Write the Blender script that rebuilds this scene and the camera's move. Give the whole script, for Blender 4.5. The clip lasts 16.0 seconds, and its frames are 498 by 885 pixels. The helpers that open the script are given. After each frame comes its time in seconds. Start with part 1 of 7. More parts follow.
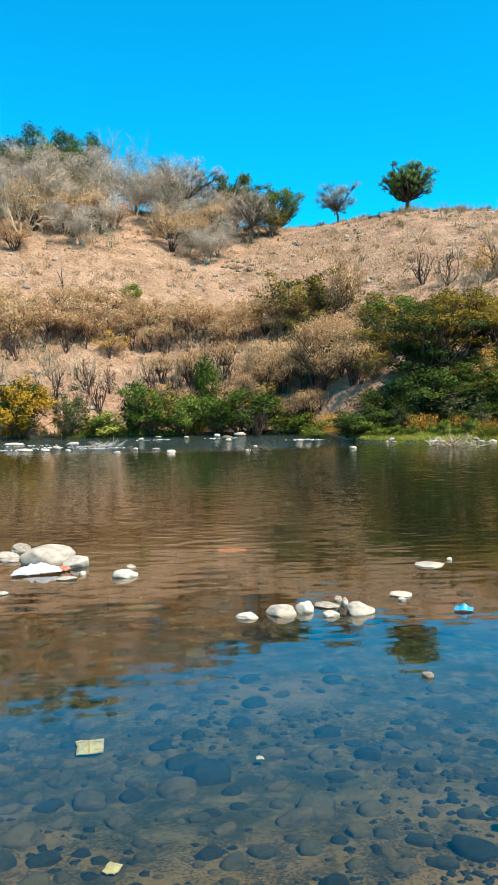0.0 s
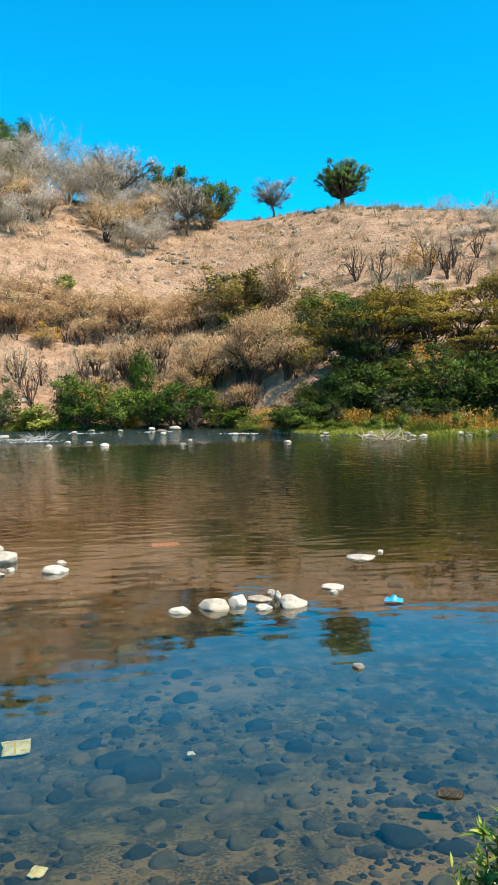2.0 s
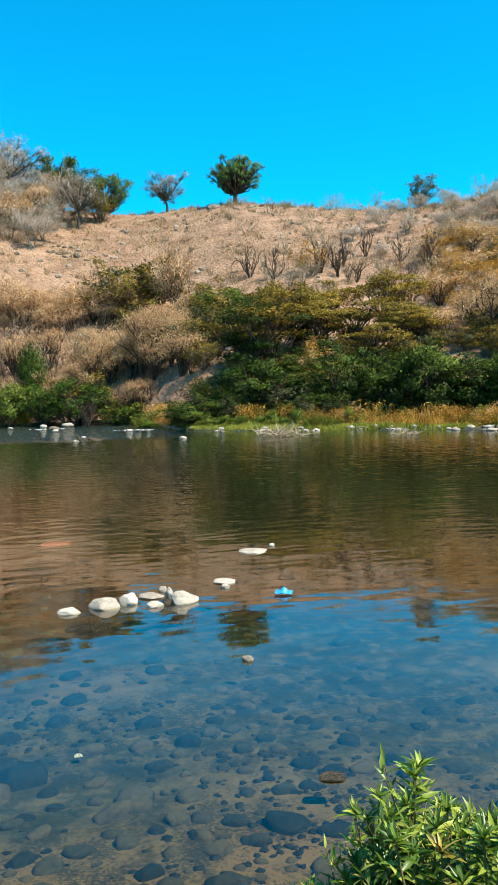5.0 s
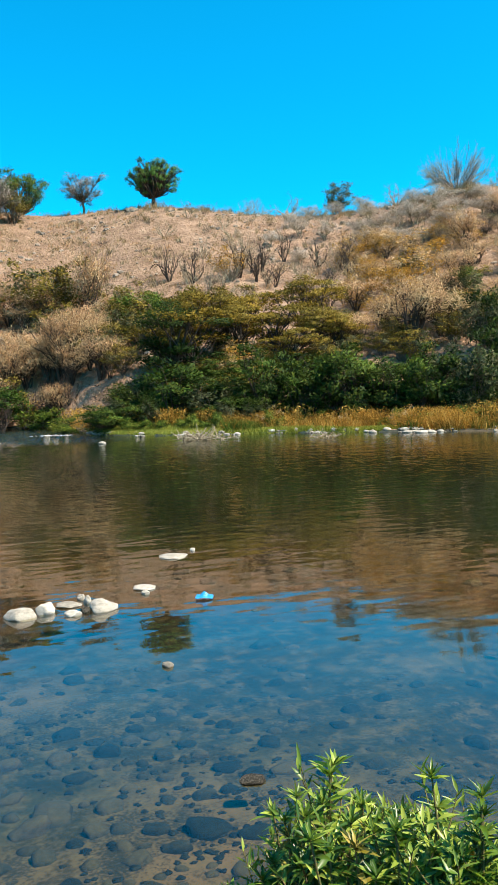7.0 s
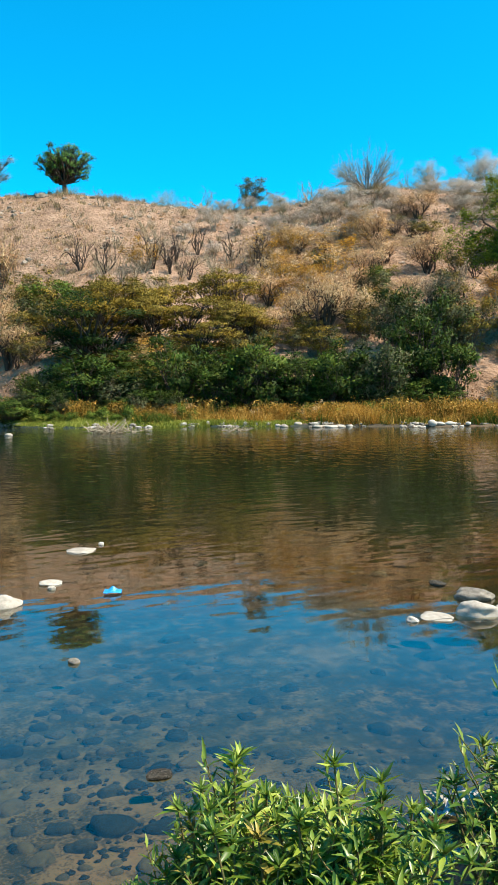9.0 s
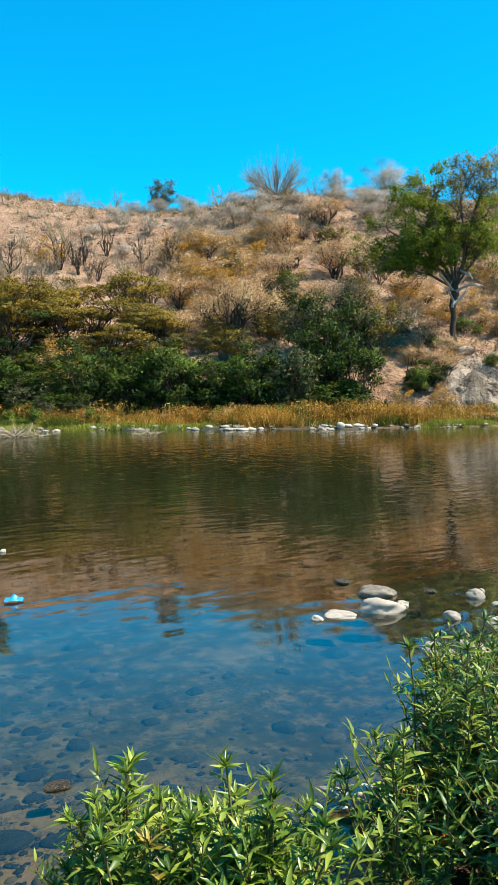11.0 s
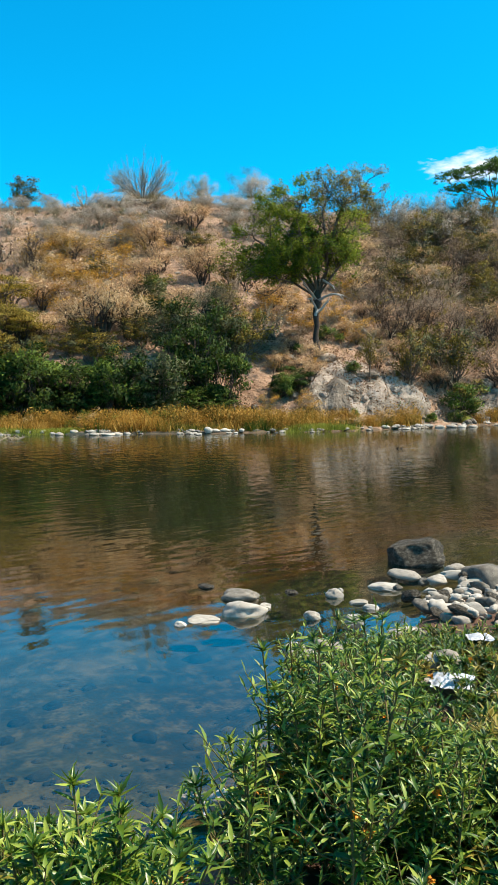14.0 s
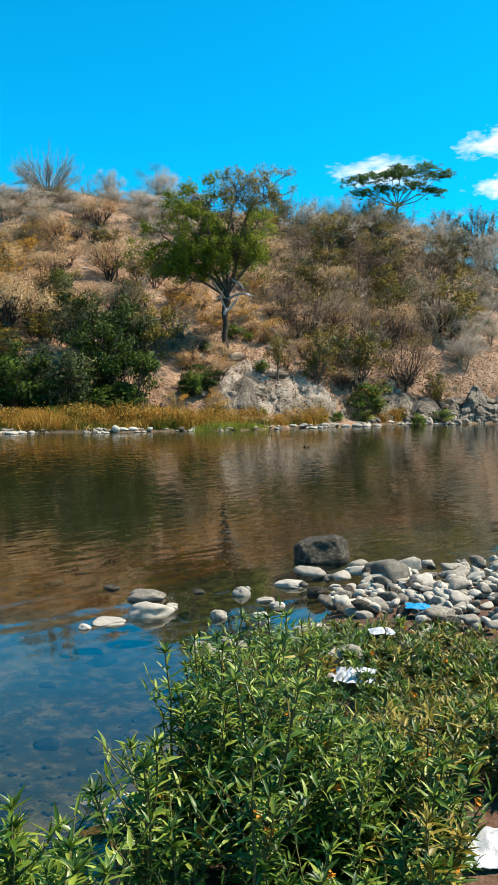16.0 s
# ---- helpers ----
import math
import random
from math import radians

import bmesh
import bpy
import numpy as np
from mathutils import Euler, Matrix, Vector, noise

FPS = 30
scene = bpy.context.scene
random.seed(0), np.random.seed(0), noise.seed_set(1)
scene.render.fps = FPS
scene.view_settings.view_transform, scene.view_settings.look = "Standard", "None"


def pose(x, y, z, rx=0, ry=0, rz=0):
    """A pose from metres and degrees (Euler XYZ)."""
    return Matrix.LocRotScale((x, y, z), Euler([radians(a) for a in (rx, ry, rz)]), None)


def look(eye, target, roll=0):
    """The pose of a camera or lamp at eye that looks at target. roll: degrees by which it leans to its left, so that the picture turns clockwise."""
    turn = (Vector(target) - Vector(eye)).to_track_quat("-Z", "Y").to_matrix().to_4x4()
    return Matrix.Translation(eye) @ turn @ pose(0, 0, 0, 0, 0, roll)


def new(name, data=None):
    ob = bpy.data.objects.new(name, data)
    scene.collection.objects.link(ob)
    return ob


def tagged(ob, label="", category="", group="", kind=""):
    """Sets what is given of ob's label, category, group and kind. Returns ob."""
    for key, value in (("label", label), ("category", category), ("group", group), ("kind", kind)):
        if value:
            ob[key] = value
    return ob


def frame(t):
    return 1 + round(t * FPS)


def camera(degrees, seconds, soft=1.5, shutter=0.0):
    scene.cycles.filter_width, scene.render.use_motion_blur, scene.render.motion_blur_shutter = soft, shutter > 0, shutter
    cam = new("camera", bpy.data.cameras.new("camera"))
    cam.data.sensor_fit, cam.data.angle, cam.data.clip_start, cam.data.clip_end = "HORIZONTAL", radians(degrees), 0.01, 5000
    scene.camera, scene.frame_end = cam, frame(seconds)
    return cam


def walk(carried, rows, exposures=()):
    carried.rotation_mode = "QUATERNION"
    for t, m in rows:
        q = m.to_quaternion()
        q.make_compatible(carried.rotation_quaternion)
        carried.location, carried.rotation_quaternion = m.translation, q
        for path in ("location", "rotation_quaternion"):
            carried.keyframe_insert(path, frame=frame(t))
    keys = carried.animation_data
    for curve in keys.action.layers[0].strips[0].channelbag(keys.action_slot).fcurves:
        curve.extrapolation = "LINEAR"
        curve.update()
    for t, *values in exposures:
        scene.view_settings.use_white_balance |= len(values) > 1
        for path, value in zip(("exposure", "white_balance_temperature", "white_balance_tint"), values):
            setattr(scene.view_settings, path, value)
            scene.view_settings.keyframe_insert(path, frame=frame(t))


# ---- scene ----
cam = camera(36.1, 16.0, soft=1.0)
PATH = [
    (0, (-0.005, -0.035, 1.691), (-0.002, 1.963, 1.595), -1.3),
    (0.5, (-0.009, -0.034, 1.686), (0.034, 1.963, 1.583), -1.2),
    (1, (0.004, -0.029, 1.687), (0.103, 1.966, 1.576), -1.1),
    (1.5, (0.013, -0.024, 1.685), (0.148, 1.969, 1.572), -1.1),
    (2, (0.015, -0.002, 1.685), (0.186, 1.987, 1.57), -0.9),
    (2.5, (0.028, -0.011, 1.682), (0.234, 1.975, 1.565), -1.1),
    (3, (0.04, -0.025, 1.681), (0.308, 1.954, 1.562), -1.1),
    (3.5, (0.047, -0.017, 1.684), (0.368, 1.953, 1.561), -1.0),
    (4, (0.062, -0.024, 1.689), (0.415, 1.94, 1.563), -1.3),
    (6.3, (0.084, -0.029, 1.689), (0.654, 1.884, 1.562), -1.1),
    (6.5, (0.092, -0.033, 1.688), (0.681, 1.874, 1.563), -1.3),
    (7, (0.092, -0.033, 1.69), (0.727, 1.86, 1.565), -1.4),
    (7.5, (0.1, -0.022, 1.686), (0.782, 1.854, 1.56), -1.4),
    (8, (0.105, -0.024, 1.686), (0.843, 1.83, 1.554), -1.3),
    (10.3, (0.134, -0.027, 1.686), (1.107, 1.715, 1.543), -0.3),
    (10.5, (0.147, -0.046, 1.682), (1.139, 1.685, 1.542), -0.5),
    (11, (0.164, -0.041, 1.676), (1.212, 1.657, 1.537), -0.5),
    (11.5, (0.157, -0.066, 1.692), (1.245, 1.607, 1.554), -0.6),
    (12, (0.171, -0.05, 1.683), (1.312, 1.587, 1.546), -0.5),
    (12.5, (0.163, -0.067, 1.693), (1.349, 1.538, 1.559), -0.4),
    (13, (0.177, -0.063, 1.686), (1.411, 1.506, 1.555), -0.3),
    (13.5, (0.168, -0.069, 1.693), (1.458, 1.454, 1.562), -0.1),
    (14, (0.216, -0.048, 1.673), (1.539, 1.446, 1.545), -0.1),
    (14.5, (0.201, -0.059, 1.682), (1.574, 1.389, 1.552), 0.1),
    (15, (0.221, -0.063, 1.677), (1.63, 1.351, 1.546), 0.1),
    (15.5, (0.23, -0.062, 1.681), (1.686, 1.302, 1.549), 0.1),
    (16, (0.244, -0.048, 1.672), (1.735, 1.279, 1.541), 0.3),
]
walk(cam, [(t, look(eye, target, roll)) for t, eye, target, roll in PATH],
     exposures=((0.0, 1.14), (8.0, 1.12), (12.0, 1.08), (16.0, 0.90)))

# ---- sky and sun: a clear dry-season noon, the sun high over the right bank ----
SUN_BEARING, SUN_HEIGHT = 132.0, 56.0
world = bpy.data.worlds.new("sky")
scene.world = world
world.use_nodes = True
wn, wl = world.node_tree.nodes, world.node_tree.links
wn.clear()
sky = wn.new("ShaderNodeTexSky")
sky.sky_type = "NISHITA"
sky.sun_disc = False
sky.sun_elevation = radians(SUN_HEIGHT)
sky.sun_rotation = radians(SUN_BEARING)
sky.air_density, sky.dust_density, sky.ozone_density = 1.0, 0.3, 2.5
grade = wn.new("ShaderNodeMix")
grade.data_type, grade.blend_type = "RGBA", "MULTIPLY"
grade.inputs["Factor"].default_value = 1.0
grade.inputs["B"].default_value = (0.008, 0.955, 1.16, 1)
back = wn.new("ShaderNodeBackground")
back.inputs["Strength"].default_value = 0.106
out = wn.new("ShaderNodeOutputWorld")
wl.new(sky.outputs["Color"], grade.inputs["A"])
wl.new(grade.outputs["Result"], back.inputs["Color"])
wl.new(back.outputs["Background"], out.inputs["Surface"])

sun = new("sun", bpy.data.lights.new("sun", "SUN"))
sun.data.energy, sun.data.angle, sun.data.color = 5.0, radians(0.5), (1.0, 0.87, 0.70)
sb, sh = radians(SUN_BEARING), radians(SUN_HEIGHT)
sun.matrix_world = look((60 * math.sin(sb) * math.cos(sh), 60 * math.cos(sb) * math.cos(sh), 60 * math.sin(sh)), (0, 0, 0))


# ---- materials ----
def mat(name, colours, scale=6.0, rough=0.9, bump=0.3, fine=60.0, per_object=0.0, per_island=0.0, spec=0.2, coords="Object", detail=6.0, translucent=0.0, bump_size=0.02):
    """A surface of two or more colours broken up by a coarse and a fine noise, with relief."""
    m = bpy.data.materials.new(name)
    m.use_nodes = True
    n, l = m.node_tree.nodes, m.node_tree.links
    bsdf, outp = n["Principled BSDF"], n["Material Output"]
    bsdf.inputs["Roughness"].default_value = rough
    bsdf.inputs["Specular IOR Level"].default_value = spec
    tc = n.new("ShaderNodeTexCoord")
    if coords == "World":
        geo = n.new("ShaderNodeNewGeometry")
        where = geo.outputs["Position"]
    else:
        where = tc.outputs["Object"]
    a, b = n.new("ShaderNodeTexNoise"), n.new("ShaderNodeTexNoise")
    for node, s in ((a, scale), (b, fine)):
        node.inputs["Scale"].default_value, node.inputs["Detail"].default_value = s, detail
        l.new(where, node.inputs["Vector"])
    add = n.new("ShaderNodeMath")
    add.operation = "MULTIPLY_ADD"
    add.inputs[1].default_value, add.inputs[2].default_value = 0.45, 0.0
    l.new(b.outputs["Fac"], add.inputs[0])
    tot = n.new("ShaderNodeMath")
    tot.operation = "MULTIPLY_ADD"
    tot.inputs[1].default_value = 0.55
    l.new(a.outputs["Fac"], tot.inputs[0])
    l.new(add.outputs[0], tot.inputs[2])
    value = tot.outputs[0]
    for amount, kind in ((per_object, "o"), (per_island, "i")):
        if amount:
            src = n.new("ShaderNodeObjectInfo").outputs["Random"] if kind == "o" else n.new("ShaderNodeNewGeometry").outputs["Random Per Island"]
            sh1 = n.new("ShaderNodeMath")
            sh1.operation = "MULTIPLY_ADD"
            sh1.inputs[1].default_value, sh1.inputs[2].default_value = amount, -amount / 2
            l.new(src, sh1.inputs[0])
            sh2 = n.new("ShaderNodeMath")
            l.new(value, sh2.inputs[0])
            l.new(sh1.outputs[0], sh2.inputs[1])
            value = sh2.outputs[0]
    ramp = n.new("ShaderNodeValToRGB")
    ramp.color_ramp.interpolation = "LINEAR"
    el = ramp.color_ramp.elements
    while len(el) < len(colours):
        el.new(0.5)
    for i, c in enumerate(colours):
        el[i].position = 0.3 + 0.4 * i / (len(colours) - 1)
        el[i].color = (*c, 1)
    l.new(value, ramp.inputs["Fac"])
    l.new(ramp.outputs["Color"], bsdf.inputs["Base Color"])
    if bump:
        bp = n.new("ShaderNodeBump")
        bp.inputs["Strength"].default_value, bp.inputs["Distance"].default_value = bump, bump_size
        l.new(b.outputs["Fac"], bp.inputs["Height"])
        l.new(bp.outputs["Normal"], bsdf.inputs["Normal"])
    if translucent:
        tr = n.new("ShaderNodeBsdfTranslucent")
        l.new(ramp.outputs["Color"], tr.inputs["Color"])
        mx = n.new("ShaderNodeMixShader")
        mx.inputs[0].default_value = translucent
        l.new(bsdf.outputs[0], mx.inputs[1])
        l.new(tr.outputs[0], mx.inputs[2])
        l.new(mx.outputs[0], outp.inputs["Surface"])
    return m


def water_material():
    m = bpy.data.materials.new("river_water")
    m.use_nodes = True
    n, l = m.node_tree.nodes, m.node_tree.links
    n.remove(n["Principled BSDF"])
    geo = n.new("ShaderNodeNewGeometry")
    stretch = n.new("ShaderNodeMapping")
    stretch.inputs["Rotation"].default_value = (0, 0, radians(-20))
    stretch.inputs["Scale"].default_value = (0.7, 1.6, 1.0)
    l.new(geo.outputs["Position"], stretch.inputs["Vector"])
    big, small = n.new("ShaderNodeTexNoise"), n.new("ShaderNodeTexNoise")
    for node, s, d in ((big, 0.9, 2.0), (small, 3.6, 1.6)):
        node.inputs["Scale"].default_value, node.inputs["Detail"].default_value = s, d
        l.new(stretch.outputs[0], node.inputs["Vector"])
    b1, b2 = n.new("ShaderNodeBump"), n.new("ShaderNodeBump")
    b1.inputs["Strength"].default_value, b1.inputs["Distance"].default_value = 1.0, 0.008
    b2.inputs["Strength"].default_value, b2.inputs["Distance"].default_value = 1.0, 0.009
    l.new(big.outputs["Fac"], b1.inputs["Height"])
    # the current wrinkles the open river, the shallows lie calm
    far, calm, wrinkle = n.new("ShaderNodeVectorMath"), n.new("ShaderNodeMapRange"), n.new("ShaderNodeMath")
    far.operation, wrinkle.operation = "LENGTH", "MULTIPLY"
    l.new(geo.outputs["Position"], far.inputs[0])
    l.new(far.outputs["Value"], calm.inputs["Value"])
    calm.inputs["From Min"].default_value, calm.inputs["From Max"].default_value, calm.inputs["To Min"].default_value = 6.0, 15.0, 0.14
    l.new(calm.outputs["Result"], wrinkle.inputs[0])
    l.new(small.outputs["Fac"], wrinkle.inputs[1])
    l.new(wrinkle.outputs[0], b2.inputs["Height"])
    # a riffle roughens the far channel
    sep, my, mxx, both, lift, rip, b3 = n.new("ShaderNodeSeparateXYZ"), n.new("ShaderNodeMapRange"), n.new("ShaderNodeMapRange"), n.new("ShaderNodeMath"), n.new("ShaderNodeMath"), n.new("ShaderNodeTexNoise"), n.new("ShaderNodeBump")
    l.new(geo.outputs["Position"], sep.inputs[0])
    my.inputs["From Min"].default_value, my.inputs["From Max"].default_value = 28.5, 33.0
    mxx.inputs["From Min"].default_value, mxx.inputs["From Max"].default_value = 7.0, -1.0
    l.new(sep.outputs["Y"], my.inputs["Value"])
    l.new(sep.outputs["X"], mxx.inputs["Value"])
    rip.inputs["Scale"].default_value, rip.inputs["Detail"].default_value = 3.4, 2.0
    l.new(geo.outputs["Position"], rip.inputs["Vector"])
    both.operation = lift.operation = "MULTIPLY"
    l.new(my.outputs["Result"], both.inputs[0])
    l.new(mxx.outputs["Result"], both.inputs[1])
    l.new(both.outputs[0], lift.inputs[0])
    l.new(rip.outputs["Fac"], lift.inputs[1])
    b3.inputs["Strength"].default_value, b3.inputs["Distance"].default_value = 1.0, 0.4
    l.new(lift.outputs[0], b3.inputs["Height"])
    l.new(b1.outputs["Normal"], b3.inputs["Normal"])
    l.new(b3.outputs["Normal"], b2.inputs["Normal"])
    gl = n.new("ShaderNodeBsdfGlossy")
    gl.inputs["Roughness"].default_value = 0.02
    l.new(b2.outputs["Normal"], gl.inputs["Normal"])
    tr = n.new("ShaderNodeBsdfTransparent")
    tr.inputs["Color"].default_value = (0.82, 0.81, 0.62, 1)
    face, power, fr = n.new("ShaderNodeLayerWeight"), n.new("ShaderNodeMath"), n.new("ShaderNodeMath")
    face.inputs["Blend"].default_value = 0.5
    l.new(b2.outputs["Normal"], face.inputs["Normal"])
    power.operation, fr.operation = "POWER", "MULTIPLY_ADD"
    power.inputs[1].default_value = 2.75
    fr.inputs[1].default_value, fr.inputs[2].default_value = 0.92, 0.002
    l.new(face.outputs["Facing"], power.inputs[0])
    l.new(power.outputs[0], fr.inputs[0])
    mx = n.new("ShaderNodeMixShader")
    l.new(fr.outputs[0], mx.inputs[0])
    l.new(tr.outputs[0], mx.inputs[1])
    l.new(gl.outputs[0], mx.inputs[2])
    l.new(mx.outputs[0], n["Material Output"].inputs["Surface"])
    return m


M_WATER = water_material()
M_EARTH = mat("dry_earth", [(0.11, 0.063, 0.036), (0.25, 0.157, 0.10), (0.375, 0.257, 0.172)], scale=0.45, fine=3.2, bump=1.0, coords="World", bump_size=0.3)


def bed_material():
    """Sandy silt in the shallows, brown gravel where the water is deeper; light lost with depth is painted in."""
    m = mat("river_silt", [(0.34, 0.40, 0.38), (0.66, 0.69, 0.66), (0.98, 0.97, 0.95), (1.06, 1.03, 1.0), (1.25, 1.18, 1.1)], scale=4.5, fine=42, bump=0.4, coords="World", bump_size=0.01)
    n, l = m.node_tree.nodes, m.node_tree.links
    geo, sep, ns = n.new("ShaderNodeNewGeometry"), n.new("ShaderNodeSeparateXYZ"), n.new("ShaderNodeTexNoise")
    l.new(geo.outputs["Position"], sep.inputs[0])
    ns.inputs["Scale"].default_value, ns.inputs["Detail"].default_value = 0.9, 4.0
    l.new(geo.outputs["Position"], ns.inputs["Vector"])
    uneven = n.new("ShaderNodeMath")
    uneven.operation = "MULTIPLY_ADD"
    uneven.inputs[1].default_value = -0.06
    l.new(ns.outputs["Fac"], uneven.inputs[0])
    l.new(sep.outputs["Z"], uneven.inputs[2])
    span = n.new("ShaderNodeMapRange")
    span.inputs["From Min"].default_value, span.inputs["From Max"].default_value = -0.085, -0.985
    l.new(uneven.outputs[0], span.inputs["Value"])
    # light lost in the water is put into the bed's colour by depth
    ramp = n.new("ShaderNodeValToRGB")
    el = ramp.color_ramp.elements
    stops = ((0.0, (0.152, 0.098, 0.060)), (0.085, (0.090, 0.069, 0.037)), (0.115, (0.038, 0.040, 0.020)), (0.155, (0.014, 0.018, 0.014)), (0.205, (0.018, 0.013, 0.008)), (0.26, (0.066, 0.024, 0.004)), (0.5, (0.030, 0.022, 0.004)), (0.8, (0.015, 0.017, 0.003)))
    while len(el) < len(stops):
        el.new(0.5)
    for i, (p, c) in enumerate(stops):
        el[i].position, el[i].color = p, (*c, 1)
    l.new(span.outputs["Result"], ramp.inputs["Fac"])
    mul = n.new("ShaderNodeMix")
    mul.data_type, mul.blend_type = "RGBA", "MULTIPLY"
    mul.inputs["Factor"].default_value = 1.0
    grain = [x for x in n if x.type == "VALTORGB" and x != ramp][0]
    for e, p in zip(grain.color_ramp.elements, (0.38, 0.44, 0.49, 0.55, 0.62)):
        e.position = p
    l.new(grain.outputs["Color"], mul.inputs["A"])
    # rust-brown gravel upstream, its extent painted to the hill's reflection on the water
    side, along, both, brown = n.new("ShaderNodeMapRange"), n.new("ShaderNodeMapRange"), n.new("ShaderNodeMath"), n.new("ShaderNodeMix")
    side.inputs["From Min"].default_value, side.inputs["From Max"].default_value = 0.5, -0.9
    along.inputs["From Min"].default_value, along.inputs["From Max"].default_value = 4.5, 5.4
    both.operation, brown.data_type = "MULTIPLY", "RGBA"
    l.new(sep.outputs["X"], side.inputs["Value"])
    l.new(sep.outputs["Y"], along.inputs["Value"])
    l.new(side.outputs["Result"], both.inputs[0])
    l.new(along.outputs["Result"], both.inputs[1])
    l.new(both.outputs[0], brown.inputs["Factor"])
    # pale drifts of sand between the dark stones of the shallows
    drift, edge, wade, share, sand = n.new("ShaderNodeTexNoise"), n.new("ShaderNodeMapRange"), n.new("ShaderNodeMapRange"), n.new("ShaderNodeMath"), n.new("ShaderNodeMix")
    drift.inputs["Scale"].default_value, drift.inputs["Detail"].default_value, drift.inputs["Roughness"].default_value = 9.0, 6.0, 0.65
    l.new(geo.outputs["Position"], drift.inputs["Vector"])
    edge.inputs["From Min"].default_value, edge.inputs["From Max"].default_value, edge.inputs["To Max"].default_value = 0.46, 0.62, 0.6
    wade.inputs["From Min"].default_value, wade.inputs["From Max"].default_value = -0.40, -0.20
    l.new(drift.outputs["Fac"], edge.inputs["Value"])
    l.new(sep.outputs["Z"], wade.inputs["Value"])
    share.operation, sand.data_type = "MULTIPLY", "RGBA"
    l.new(edge.outputs["Result"], share.inputs[0])
    l.new(wade.outputs["Result"], share.inputs[1])
    l.new(share.outputs[0], sand.inputs["Factor"])
    l.new(ramp.outputs["Color"], sand.inputs["A"])
    sand.inputs["B"].default_value = (0.105, 0.084, 0.048, 1)
    l.new(sand.outputs["Result"], brown.inputs["A"])
    brown.inputs["B"].default_value = (0.066, 0.027, 0.004, 1)
    # the far riffle's mirrored sky, painted grey-green into the bed's colour
    over, riffle_tone = n.new("ShaderNodeMapRange"), n.new("ShaderNodeMix")
    over.inputs["From Min"].default_value, over.inputs["From Max"].default_value = 23.0, 29.0
    l.new(sep.outputs["Y"], over.inputs["Value"])
    riffle_tone.data_type = "RGBA"
    l.new(over.outputs["Result"], riffle_tone.inputs["Factor"])
    l.new(brown.outputs["Result"], riffle_tone.inputs["A"])
    riffle_tone.inputs["B"].default_value = (0.020, 0.034, 0.030, 1)
    l.new(riffle_tone.outputs["Result"], mul.inputs["B"])
    # specks of algae, thick in patches
    speck, patch, sum2, lim, dark = n.new("ShaderNodeTexNoise"), n.new("ShaderNodeTexNoise"), n.new("ShaderNodeMath"), n.new("ShaderNodeMapRange"), n.new("ShaderNodeMix")
    for node, sc in ((speck, 75.0), (patch, 5.0)):
        node.inputs["Scale"].default_value, node.inputs["Detail"].default_value = sc, 3.0
        l.new(geo.outputs["Position"], node.inputs["Vector"])
    l.new(speck.outputs["Fac"], sum2.inputs[0])
    l.new(patch.outputs["Fac"], sum2.inputs[1])
    lim.inputs["From Min"].default_value, lim.inputs["From Max"].default_value, lim.inputs["To Max"].default_value = 0.98, 1.16, 0.8
    l.new(sum2.outputs[0], lim.inputs["Value"])
    dark.data_type = "RGBA"
    dark.inputs["B"].default_value = (0.010, 0.014, 0.010, 1)
    l.new(lim.outputs["Result"], dark.inputs["Factor"])
    l.new(mul.outputs["Result"], dark.inputs["A"])
    l.new(dark.outputs["Result"], n["Principled BSDF"].inputs["Base Color"])
    return m


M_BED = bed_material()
M_SOIL = mat("damp_bank_soil", [(0.036, 0.0216, 0.0144), (0.0936, 0.0504, 0.0324), (0.144, 0.0864, 0.0576)], scale=3, fine=40, bump=0.8, coords="World", bump_size=0.02)
M_STONE = mat("pale_river_stone", [(0.1944, 0.1692, 0.1332), (0.3312, 0.2952, 0.2412), (0.432, 0.3924, 0.3276)], scale=3, fine=28, bump=0.16, per_object=0.3, rough=0.85)
M_STONE_GREY = mat("grey_river_stone", [(0.0864, 0.0756, 0.059), (0.1944, 0.1714, 0.1368), (0.3096, 0.2772, 0.2232)], scale=3, fine=28, bump=0.16, per_object=0.35, rough=0.85)
M_BOULDER = mat("dark_boulder", [(0.016, 0.0135, 0.0095), (0.064, 0.055, 0.040), (0.25, 0.22, 0.17)], scale=6, fine=60, bump=0.9, rough=0.85)
M_COBBLE = mat("algae_cobble", [(0.004, 0.006, 0.007), (0.008, 0.012, 0.012), (0.017, 0.021, 0.019), (0.033, 0.032, 0.026), (0.062, 0.052, 0.040)], scale=4, fine=24, bump=0.4, per_object=0.35, rough=0.7)


